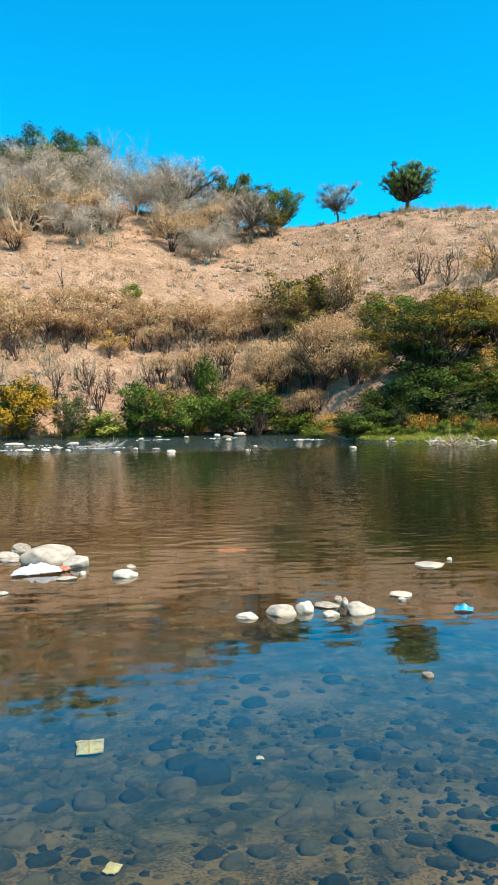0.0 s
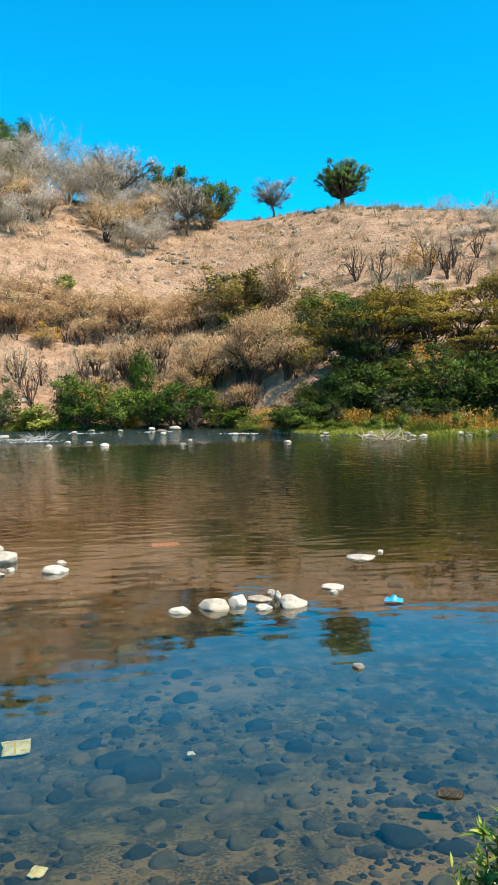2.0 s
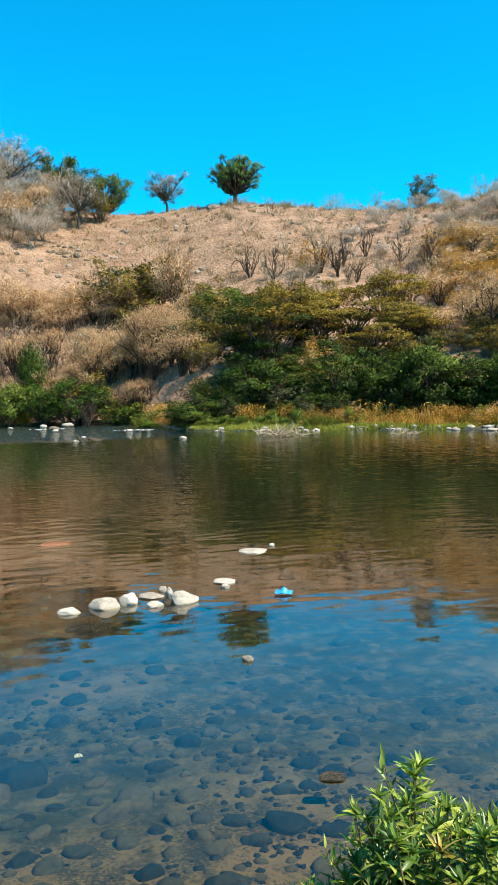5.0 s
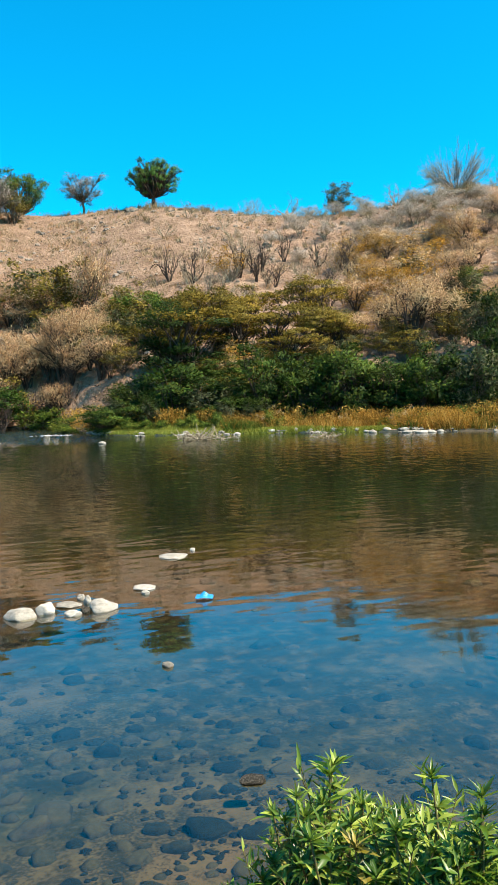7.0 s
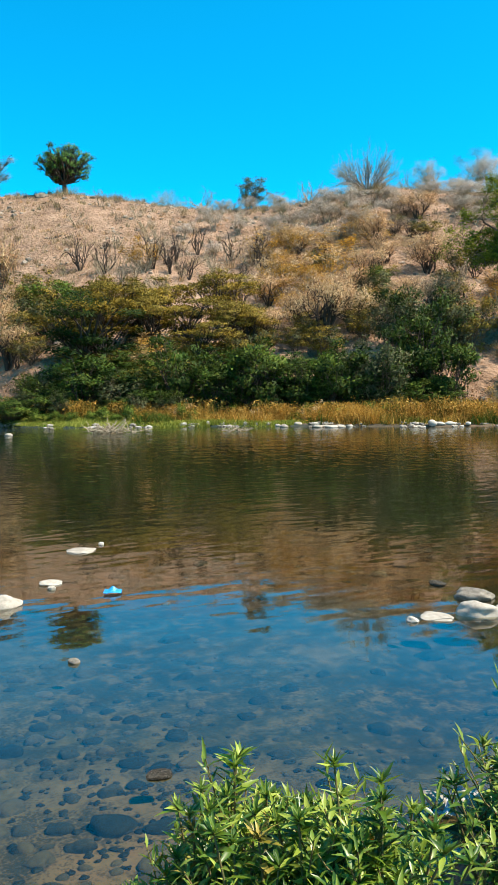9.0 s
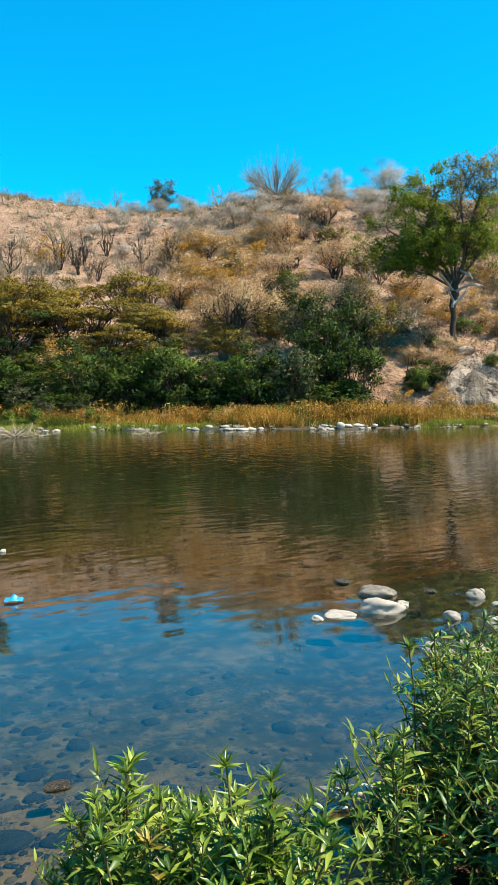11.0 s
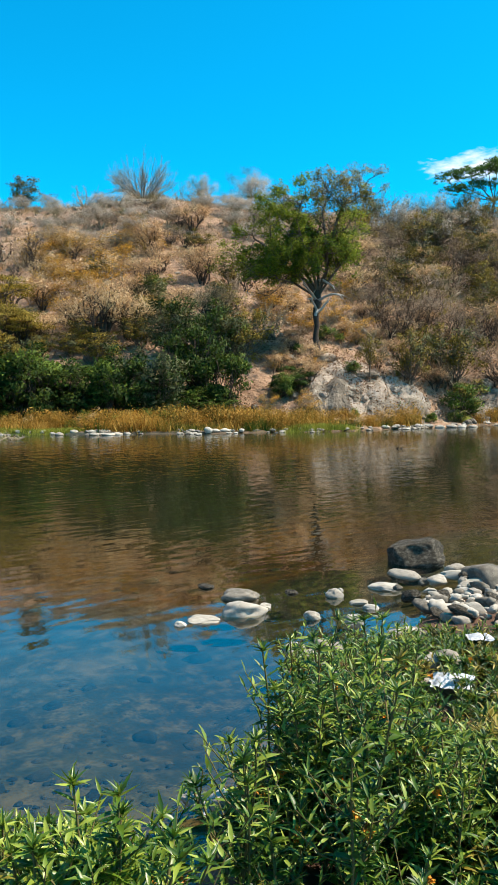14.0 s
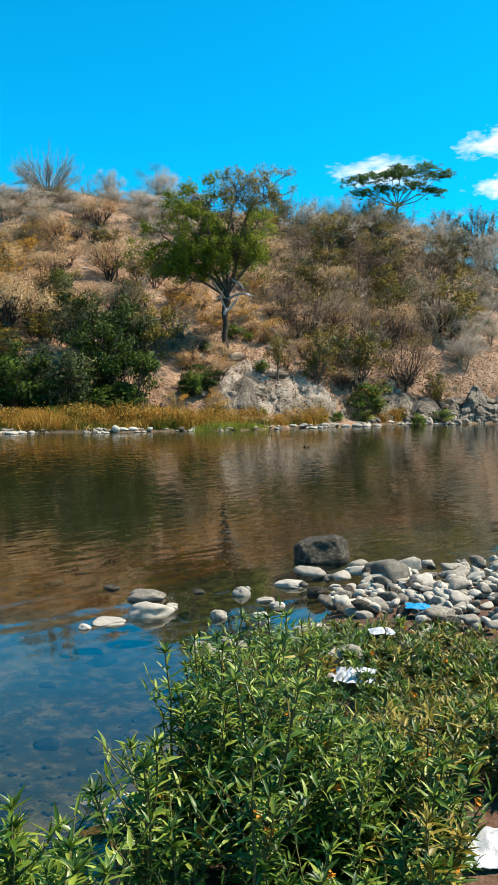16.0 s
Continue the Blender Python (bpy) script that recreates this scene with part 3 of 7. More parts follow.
def crown_kind(kind, name, label, category, seeds, group, leaf, wood, fork=0.3, n=30, centre=0.65, half=(0.5, 0.33), hollow=0.45, each=60, scatter=0.07, size=0.025, flat=0.6, trunks=1, girth=0.03,
               second=None, second_share=0.35, top_heavy=0.0, part_names=("trunk", "crown"), slim=0.45, twigs=4, strand=False, lobed=0.18):
    """A leafy tree or bush: stems that fork and reach out to separate leaf clumps within an uneven crown, one metre high and wide."""
    sets = []
    for seed in seeds:
        rng = np.random.default_rng(seed)
        q = rng.normal(0, 1, (n, 3))
        q /= np.linalg.norm(q, axis=1)[:, None]
        q[:, 2] += top_heavy
        q *= rng.uniform(hollow, 1.0, (n, 1)) * (1 + lobed * np.sin(3 * np.arctan2(q[:, 1], q[:, 0]) + seed))[:, None]
        C = q * np.array((half[0], half[0], half[1])) + np.array((0, 0, centre))
        C[:, 2] = np.maximum(C[:, 2], 0.06)
        s = Soup()
        feet = []
        for i in range(trunks):
            a = 2 * math.pi * i / trunks + rng.uniform(0, 1)
            out = 0.10 * (trunks > 1)
            top = np.array((math.cos(a) * out, math.sin(a) * out, fork * rng.uniform(0.8, 1.1)))
            foot = top * np.array((0.3, 0.3, 0)) - np.array((0, 0, 0.05))
            mid = (foot + top) / 2 + rng.normal(0, 0.02, 3) * np.array((1, 1, 0))
            s.add(*tube([foot, mid, top], [girth * 1.25, girth, girth * 0.85], 7))
            feet.append(top)
        feet = np.array(feet)
        for c in C:
            start = feet[np.argmin(np.linalg.norm(feet - c, axis=1) + rng.uniform(0, 0.2, len(feet)))]
            m = start + (c - start) * 0.5 + rng.normal(0, 0.035, 3) + np.array((0, 0, -0.03))
            m2 = start + (c - start) * 0.78 + rng.normal(0, 0.02, 3)
            s.add(*tube([start, m, m2, c], [girth * 0.5, girth * 0.32, girth * 0.2, girth * 0.1], 4))
            for _ in range(twigs):
                e = c + rng.normal(0, scatter, 3) * np.array((1, 1, flat))
                s.add(*tube([m2, e], [girth * 0.13, girth * 0.05], 3))
        wv, wf = s.arrays()
        groups, faces, lies, mats = [wv], [wf], [None], [wood]
        heart = np.array((0, 0, centre - 0.35 * half[1]))
        pick = np.ones(n, bool) if second is None else rng.uniform(0, 1, n) + 0.6 * ((C[:, 2] - centre) / (2 * half[1])) < 1 - second_share
        for cs, m in ((C[pick], leaf), (C[~pick], second)):
            if len(cs):
                v, f, lie = leaf_cloud(rng, cs, each * (3 if strand and slim < 0.25 else 2), scatter * (1.15 if strand else 1.0), size * (1.35 if strand else 0.78), flat, slim * (0.3 if strand else 1.1), heart, strand)
                groups.append(v)
                faces.append(f)
                lies.append(lie)
                mats.append(m)
        groups = fit_unit(groups)
        names = (part_names[0], part_names[1], "blossom" if kind == "bush_yellow" else "pale_foliage")
        made = [(names[0], data_mesh(f"{name}_{names[0]}", groups[0], faces[0], wood, True))]
        for i in range(1, len(groups)):
            made.append((names[i], leaf_mesh(f"{name}_{names[i]}", groups[i], faces[i], lies[i], mats[i])))
        sets.append(made)
    PLANTS[kind] = (name, label, category, group, sets)


TURNS = random.Random(5)


def plant(kind, x, y, tall, wide, turn=None, sink=0.06, label="", variant=None):
    """One plant of a kind, standing on the ground at x, y."""
    name, text, category, group, sets = PLANTS[kind]
    ob = new(name)
    a = TURNS.uniform(0, 360) if turn is None else turn
    v = TURNS.randrange(len(sets)) if variant is None else variant
    z = float(height(x, y)) - sink * tall * 0.3
    ob.matrix_world = pose(x, y, z, 0, 0, a) @ Matrix.Diagonal((wide, wide, tall, 1))
    tagged(ob, label or text, category, group)
    for pname, me in sets[v]:
        part(pname, me, ob)
    return ob


def polar(b, r):
    return r * math.sin(radians(b)), r * math.cos(radians(b))


def band(kind, b0, b1, r0, r1, n, tall, wide, seed, gap=0.7):
    """Many plants of a kind between two bearings and two distances, none standing in another."""
    rnd, done = random.Random(seed), []
    for _ in range(n * 12):
        if len(done) == n:
            break
        b, r = rnd.uniform(b0, b1), rnd.uniform(r0, r1)
        x, y = polar(b, r)
        k = rnd.uniform(0, 1)
        w = wide[0] + (wide[1] - wide[0]) * k
        if any(math.hypot(x - p, y - q) < gap * (w + s) / 2 for p, q, s in done):
            continue
        done.append((x, y, w))
        plant(kind, x, y, tall[0] + (tall[1] - tall[0]) * min(1, max(0, k + rnd.uniform(-0.25, 0.25))), w)


def ico(level):
    bm = bmesh.new()
    bmesh.ops.create_icosphere(bm, subdivisions=level, radius=1.0)
    V = np.array([v.co[:] for v in bm.verts])
    F = [tuple(v.index for v in f.verts) for f in bm.faces]
    bm.free()
    return V, F


ICO = {k: ico(k) for k in (1, 2, 3, 4)}


def stone_mesh(name, seed, level, material, lumpy=0.16, angular=0.0, fine=0.0):
    """A worn stone of half-size one: an uneven egg, with flats where it is angular."""
    rng = np.random.default_rng(seed)
    V, F = ICO[level]
    V = V.copy()
    off = rng.uniform(-50, 50, 3)
    for i, p in enumerate(V):
        q = Vector(p * 0.9 + off)
        k = 1 + lumpy * noise.noise(q) + lumpy * 0.5 * noise.noise(q * 2.1)
        if fine:
            k += fine * noise.noise(q * 5.0) + fine * 0.6 * noise.noise(q * 11.0)
        V[i] = p * k
    for _ in range(int(angular * 10)):
        d = unit(rng.normal(0, 1, 3))
        t = rng.uniform(0.62, 0.92)
        s = V @ d
        V -= np.outer(np.maximum(s - t, 0) * 0.85, d)
    return data_mesh(name, V, F, material, True)


# ---- kinds of bush and tree ----
M_LEAF_TAUPE = leaf_mat("withered_taupe_leaves", (0.08, 0.058, 0.04), (0.225, 0.17, 0.122), (0.42, 0.335, 0.25), glow=0.42)
M_FUZZ = leaf_mat("fine_pale_twigs", (0.23, 0.195, 0.16), (0.42, 0.37, 0.31), (0.54, 0.48, 0.41), glow=0.42)
M_LEAF_LONE = leaf_mat("fresh_green_leaves", (0.0252, 0.072, 0.013), (0.0792, 0.1728, 0.0324), (0.1728, 0.2736, 0.0648), glow=0.45)
BANK_GROUP, HILL_GROUP, CREST_GROUP, THORN_GROUP = "bushes along the far bank", "dry scrub on the hillside", "trees along the hill crest", "thorn trees above the bank"
BW = ("branchwork", "crown")
crown_kind("bush_green", "bush", "dense bright green leafy bush on the river bank", "bush", (11, 12), BANK_GROUP, M_LEAF_GREEN, M_BARK_DARK, fork=0.12, n=50, centre=0.5, half=(0.46, 0.46), hollow=0.5,
           each=41, scatter=0.075, size=0.0621, flat=0.8, trunks=4, girth=0.02, second=M_LEAF_OLIVE, second_share=0.15, part_names=BW, twigs=2)
crown_kind("bush_dark", "bush", "dense dark green bush overhanging the bank", "bush", (21, 22, 23), BANK_GROUP, M_LEAF_DARK, M_BARK_DARK, fork=0.12, n=52, centre=0.5, half=(0.48, 0.46), hollow=0.5,
           each=37, scatter=0.085, size=0.0678, flat=0.45, trunks=4, girth=0.02, second=M_LEAF_GREEN, second_share=0.22, part_names=BW, twigs=2)
crown_kind("bush_grey_green", "bush", "grey-green leafy bush beside the water", "bush", (31, 32), BANK_GROUP, M_LEAF_GREYGREEN, M_BARK, fork=0.12, n=52, centre=0.5, half=(0.46, 0.46), hollow=0.5,
           each=43, scatter=0.075, size=0.0678, flat=0.8, trunks=4, girth=0.018, second=M_LEAF_DARK, second_share=0.25, part_names=BW, slim=0.35, twigs=2)
crown_kind("bush_olive", "bush", "olive green half-dry bush with thin stems", "bush", (41, 42, 43), HILL_GROUP, M_LEAF_OLIVE, M_BARK, fork=0.1, n=46, centre=0.55, half=(0.47, 0.43), hollow=0.35,
           each=33, scatter=0.07, size=0.0565, flat=0.7, trunks=5, girth=0.018, second=M_LEAF_GREYGREEN, second_share=0.3, part_names=BW, twigs=3)
crown_kind("bush_low", "bush", "low green and yellowish weedy bush", "bush", (51,), BANK_GROUP, M_LEAF_GREEN, M_BARK, fork=0.1, n=40, centre=0.45, half=(0.48, 0.45), hollow=0.3,
           each=36, scatter=0.09, size=0.0735, flat=0.8, trunks=5, girth=0.014, second=M_GRASS_GREEN, second_share=0.45, part_names=BW, twigs=2)
crown_kind("bush_yellow", "flowering_bush", "green bush covered in yellow blossom by the water", "bush", (61,), BANK_GROUP, M_LEAF_DARK, M_BARK_DARK, fork=0.12, n=64, centre=0.5, half=(0.47, 0.46), hollow=0.5,
           each=54, scatter=0.075, size=0.0621, flat=0.8, trunks=4, girth=0.018, second=M_LEAF_YELLOW, second_share=0.55, part_names=BW, twigs=2)
crown_kind("column_shrub", "column_shrub", "upright narrow bright green shrub on the bank", "shrub", (71,), BANK_GROUP, M_LEAF_GREEN, M_BARK_DARK, fork=0.3, n=60, centre=0.55, half=(0.34, 0.46), hollow=0.3,
           each=80, scatter=0.08, size=0.055, flat=1.0, trunks=2, girth=0.02, part_names=BW, twigs=2)
crown_kind("bush_brown", "dry_bush", "dry brown bush with withered leaves on the hillside", "bush", (81, 82, 83), HILL_GROUP, M_LEAF_BROWN, M_BARK_DARK, fork=0.26, n=34, centre=0.64, half=(0.48, 0.34), hollow=0.35,
           each=21, scatter=0.075, size=0.0655, flat=0.9, trunks=6, girth=0.014, second=M_LEAF_TAN, second_share=0.35, part_names=BW, slim=0.42, twigs=2, strand=True)
plant_kind("bush_grey", "bare_bush", "leafless grey twiggy bush on the hillside", "bush", (91, 92, 93), HILL_GROUP, M_TWIG, trunks=6, length=0.38, radius=0.018,
           last=3, spread=0.62, lean=1.15, kids=(3, 3, 2), up=0.02, bend=0.3)
crown_kind("shrub_tan", "dry_shrub", "tan dry-leaved shrub with crooked dark stems", "shrub", (101, 102), HILL_GROUP, M_LEAF_TAN, M_BARK_DARK, fork=0.32, n=40, centre=0.67, half=(0.48, 0.33), hollow=0.35,
           each=31, scatter=0.075, size=0.0497, flat=0.8, trunks=6, girth=0.022, second=M_LEAF_BROWN, second_share=0.3, part_names=BW, slim=0.4, twigs=3, strand=True)
crown_kind("bush_ochre", "dry_bush", "ochre yellow dry-leaved bush on the slope", "bush", (111, 112), HILL_GROUP, M_LEAF_OCHRE, M_TWIG, fork=0.08, n=34, centre=0.5, half=(0.48, 0.45), hollow=0.35,
           each=24, scatter=0.08, size=0.0565, flat=0.8, trunks=6, girth=0.014, second=M_LEAF_TAN, second_share=0.25, part_names=BW, slim=0.42, twigs=2)
crown_kind("acacia", "acacia_tree", "thin yellow-green thorn tree with layered crown", "tree", (121, 122, 123), THORN_GROUP, M_ACACIA, M_BARK_DARK, fork=0.3, n=40, centre=0.68, half=(0.5, 0.26), hollow=0.3,
           each=66, scatter=0.07, size=0.038, flat=0.3, trunks=2, girth=0.02, second=M_LEAF_OLIVE, second_share=0.3, slim=0.5)
crown_kind("tree_spread", "thorn_tree", "spreading dark green thorn tree with yellowish top", "tree", (131,), THORN_GROUP, M_LEAF_DARK, M_BARK_DARK, fork=0.25, n=64, centre=0.6, half=(0.5, 0.36), hollow=0.4,
           each=85, scatter=0.07, size=0.036, flat=0.35, trunks=3, girth=0.024, second=M_ACACIA, second_share=0.4)
crown_kind("tree_lone", "tree", "small round-crowned green tree on the bare crest", "tree", (147,), CREST_GROUP, M_LEAF_LONE, M_BARK_DARK, fork=0.22, n=170, centre=0.61, half=(0.5, 0.36), hollow=0.3,
           each=34, scatter=0.034, size=0.036, flat=0.8, girth=0.040, second=M_LEAF_DARK, second_share=0.2, lobed=0.04)
crown_kind("tree_thin", "tree", "sparse tree with thin grey-green foliage on the crest", "tree", (151, 152), CREST_GROUP, M_LEAF_GREYGREEN, M_BARK, fork=0.3, n=50, centre=0.64, half=(0.5, 0.33), hollow=0.45,
           each=26, scatter=0.055, size=0.034, flat=0.8, trunks=1, girth=0.024, second=M_FUZZ, second_share=0.5, twigs=14, lobed=0.25)
crown_kind("tree_green", "tree", "leafy dark green tree behind bare scrub on the hilltop", "tree", (161, 162), CREST_GROUP, M_LEAF_GREEN, M_BARK, fork=0.3, n=56, centre=0.64, half=(0.5, 0.33), hollow=0.4,
           each=90, scatter=0.06, size=0.036, flat=0.6, trunks=2, girth=0.03, second=M_LEAF_DARK, second_share=0.35)
plant_kind("tree_bare", "bare_tree", "leafless pale grey tree with fine branches on the hill", "tree", (171, 172, 173), CREST_GROUP, M_FUZZ, trunks=4, length=0.4, radius=0.014,
           last=4, spread=0.55, lean=0.5, up=0.05, kids=(4, 3, 3, 3), part_names=("trunk", "crown"), bend=0.2)
plant_kind("stump_shrub", "bare_shrub", "dark stubby dead shrub with forked stems", "shrub", (181, 182, 183), HILL_GROUP, M_BARK_DARK, trunks=5, length=0.5, radius=0.034,
           last=3, spread=0.45, lean=0.5, up=0.12, kids=(3, 3, 3), bend=0.3)
plant_kind("tree_fan", "bare_tree", "bare pale tree fanning out above the hill crest", "tree", (191,), CREST_GROUP, M_FUZZ, trunks=38, length=0.4, radius=0.010,
           last=3, spread=0.42, lean=2.3, up=0.0, kids=(4, 4, 3), part_names=("trunk", "crown"), bend=0.10, shrink=0.6)
crown_kind("sapling", "sapling", "slim young tree with sparse olive leaves", "tree", (211,), HILL_GROUP, M_LEAF_OLIVE, M_BARK, fork=0.4, n=22, centre=0.7, half=(0.4, 0.28), hollow=0.3,
           each=26, scatter=0.09, size=0.055, flat=0.8, girth=0.02)
plant_kind("snag", "dead_snag", "broken dark dead tree stem on the slope", "dead tree", (221,), HILL_GROUP, M_BARK_DARK, trunks=1, length=0.9, radius=0.05,
           last=1, spread=0.7, lean=0.3, up=0.1, kids=(3,))
crown_kind("bush_taupe", "dry_bush", "dense grey-brown withered bush on the hillside", "bush", (231, 232, 233), HILL_GROUP, M_LEAF_TAUPE, M_BARK_DARK, fork=0.1, n=36, centre=0.5, half=(0.48, 0.46), hollow=0.4,
           each=24, scatter=0.075, size=0.0633, flat=0.9, trunks=6, girth=0.014, second=M_LEAF_OLIVE, second_share=0.12, part_names=BW, slim=0.32, twigs=2, strand=True)
crown_kind("tree_fuzzy", "dry_tree", "pale leafless tree with a rounded crown of fine twigs", "tree", (241, 242, 243), CREST_GROUP, M_FUZZ, M_TWIG, fork=0.3, n=40, centre=0.6, half=(0.5, 0.38), hollow=0.4,
           each=33, scatter=0.065, size=0.0621, flat=0.9, trunks=3, girth=0.016, second=M_LEAF_GREYGREEN, second_share=0.1, slim=0.2, twigs=3, strand=True)


# ---- bushes and trees that stand out, by their feet: kind, x, y, height, width ----
plant("tree_lone", 19.21, 90.06, 5.60, 6.30)
plant("tree_thin", 11.71, 96.17, 5.0, 6.2)
plant("bush_yellow", -13.82, 46.85, 3.61, 4.34)
plant("bush_grey_green", -11.03, 47.06, 3.04, 2.50)
plant("bush_low", -8.85, 47.11, 1.63, 3.55)
plant("bush_green", -5.88, 47.07, 2.88, 3.23)
plant("bush_green", -3.98, 47.27, 2.81, 3.33)
plant("bush_green", -1.88, 47.29, 2.66, 3.15)
plant("bush_dark", -6.67, 47.78, 3.21, 2.86)
plant("column_shrub", -2.57, 49.28, 4.56, 1.68)
plant("bush_green", 0.04, 47.03, 3.06, 4.35)
plant("bush_low", 3.13, 46.43, 1.31, 3.10)
plant("tree_bare", -30.91, 100.44, 9.18, 7.21)
plant("tree_green", -24.76, 102.04, 10.05, 8.80)
plant("tree_green", *polar(-12.0, 101.5), 9.6, 8.6)
plant("tree_green", *polar(-15.6, 101.0), 8.8, 8.0)
plant("tree_bare", -17.35, 98.83, 8.52, 11.49)
plant("tree_bare", -12.09, 104.16, 8.66, 8.76)
plant("tree_thin", -7.09, 97.06, 7.25, 9.62)
plant("tree_bare", -4.05, 100.92, 7.16, 7.67)
plant("tree_bare", -13.78, 99.74, 7.44, 9.21)
plant("tree_thin", -25.93, 96.58, 5.35, 7.64)
plant("shrub_tan", -10.21, 96.57, 5.54, 6.65)
plant("bush_olive", 3.34, 92.74, 4.35, 4.21)
plant("tree_thin", 1.11, 89.62, 6.43, 6.09)
plant("tree_green", -1.13, 107.88, 9.2, 8.6)
plant("tree_green", 4.68, 106.64, 7.7, 7.4)
plant("bush_grey", -19.35, 85.48, 5.99, 8.65)
plant("bush_grey", -22.92, 80.34, 6.95, 7.58)
plant("snag", -15.82, 67.31, 4.02, 1.55)
plant("bush_low", -10.10, 69.46, 1.47, 2.62)
plant("bush_olive", 3.88, 61.78, 4.83, 6.4)
plant("bush_olive", *polar(6.3, 60.5), 4.9, 5.4)
plant("bush_olive", *polar(5.0, 57.0), 3.4, 4.6)
plant("bush_brown", 7.39, 57.39, 6.44, 3.43)
plant("shrub_tan", 4.46, 49.15, 4.38, 4.38)
plant("bush_grey", 0.50, 52.05, 3.66, 4.24)
plant("bush_green", 9.97, 51.13, 3.01, 4.64)
plant("tree_spread", 9.68, 39.39, 4.50, 5.70)
plant("bush_dark", 8.52, 36.97, 3.23, 3.65)
plant("bush_grey_green", 6.38, 37.29, 2.10, 2.52)
plant("bush_grey_green", 10.28, 35.48, 2.32, 3.28)
plant("acacia", *polar(16.7, 43.6), 4.3, 4.8)
plant("acacia", *polar(20.6, 42.6), 3.4, 4.4)
plant("acacia", *polar(25.0, 42.0), 2.9, 3.8)
plant("acacia", 18.02, 42.02, 4.2, 5.3)
plant("acacia", 14.35, 43.22, 4.21, 5.05)
plant("acacia", 10.85, 41.15, 4.41, 4.72)
plant("bush_olive", 19.22, 39.40, 2.08, 2.60)
plant("shrub_tan", 21.63, 35.95, 3.72, 4.35)
plant("bush_grey_green", 26.34, 38.18, 2.24, 2.58)
plant("bush_ochre", 29.25, 47.82, 2.60, 5.03)
plant("bush_ochre", 18.45, 58.78, 2.76, 3.31)
plant("bush_ochre", 25.36, 45.30, 1.93, 3.09)
plant("bush_ochre", *polar(44.0, 46.5), 1.9, 3.0)
plant("bush_ochre", *polar(31.0, 52.0), 2.4, 4.6)
plant("bush_dark", 12.52, 34.47, 3.74, 3.25)
plant("bush_dark", 14.13, 33.09, 2.61, 2.79)
plant("bush_dark", 15.61, 32.09, 3.59, 3.30)
plant("bush_dark", 17.29, 30.99, 2.73, 2.89)
plant("bush_dark", 18.55, 29.91, 3.43, 2.91)
plant("bush_grey_green", 20.25, 29.16, 3.80, 3.28)
plant("bush_olive", 34.43, 72.50, 3.16, 4.01)
plant("tree_fan", 40.72, 60.47, 3.4, 6.2)
plant("bush_grey", 31.52, 78.38, 2.17, 4.22)
plant("bush_grey", 37.46, 65.19, 2.17, 3.42)
plant("bush_grey", 27.57, 80.17, 1.93, 2.57)
plant("stump_shrub", 14.30, 61.76, 2.94, 2.84)
plant("stump_shrub", 15.85, 59.88, 2.68, 2.31)
plant("stump_shrub", 19.37, 58.68, 3.05, 2.77)
plant("stump_shrub", 21.43, 59.05, 2.91, 1.88)
plant("stump_shrub", 23.72, 60.06, 2.71, 1.94)
plant("tree_fuzzy", 45.27, 57.09, 2.81, 3.32)
plant("tree_fuzzy", 48.61, 53.72, 4.10, 4.61)
plant("bush_grey", 43.58, 58.79, 1.77, 1.67)
plant("bush_brown", 32.35, 47.25, 2.66, 3.01)
plant("bush_brown", 32.05, 40.49, 2.70, 4.24)
plant("bush_ochre", 32.69, 34.86, 1.84, 2.48)
plant("bush_dark", 22.92, 29.36, 4.12, 3.30)
plant("bush_dark", 23.16, 27.73, 3.33, 3.07)
plant("bush_olive", 26.26, 30.08, 3.24, 3.24)
plant("bush_grey_green", 24.94, 30.54, 3.44, 3.20)
plant("bush_grey_green", 23.50, 32.00, 3.08, 2.93)
plant("bush_grey", 30.39, 32.15, 2.29, 2.95)
plant("bush_olive", 36.21, 24.06, 3.78, 3.9)
plant("bush_olive", 33.28, 24.56, 2.89, 2.74)
plant("bush_green", 35.94, 22.98, 1.95, 2.67)
plant("bush_olive", 40.39, 21.14, 2.01, 2.01)
plant("sapling", 30.86, 25.22, 2.70, 1.47)
plant("snag", 26.29, 27.76, 1.69, 0.56)
plant("bush_low", 26.50, 27.01, 1.25, 1.25)
plant("tree_thin", 66.45, 31.17, 5.79, 6.02)
plant("tree_thin", 63.15, 32.84, 4.48, 4.79)
plant("tree_green", 57.76, 41.30, 2.69, 4.26)

# scrub between them, by bearing and distance
band("tree_fuzzy", 61, 69, 46, 66, 13, (1.4, 2.6), (2.0, 3.4), 88, 0.6)
band("bush_brown", 43.5, 47.0, 37.6, 43, 7, (0.8, 1.5), (1.2, 2.0), 85, 0.6)
band("bush_ochre", 43.2, 47.0, 36.6, 41, 6, (0.7, 1.2), (1.0, 1.6), 86, 0.6)
band("bush_dark", 44.0, 46.0, 37.4, 40, 3, (0.7, 1.2), (1.0, 1.6), 87, 0.6)
band("stump_shrub", -1, 9, 45.5, 49.5, 16, (1.5, 2.3), (1.3, 2.1), 82, 0.5)
band("stump_shrub", -18, 3, 58.5, 61, 22, (1.4, 2.2), (1.4, 2.2), 83, 0.5)
band("stump_shrub", 18, 29, 55, 66, 12, (1.6, 2.6), (1.4, 2.4), 84, 0.6)
band("tree_fuzzy", 20, 29, 62, 79, 11, (1.4, 2.3), (2.0, 3.2), 81, 0.7)
band("bush_brown", -19, 5, 61, 66, 50, (2.0, 3.2), (3.2, 4.8), 1, 0.36)
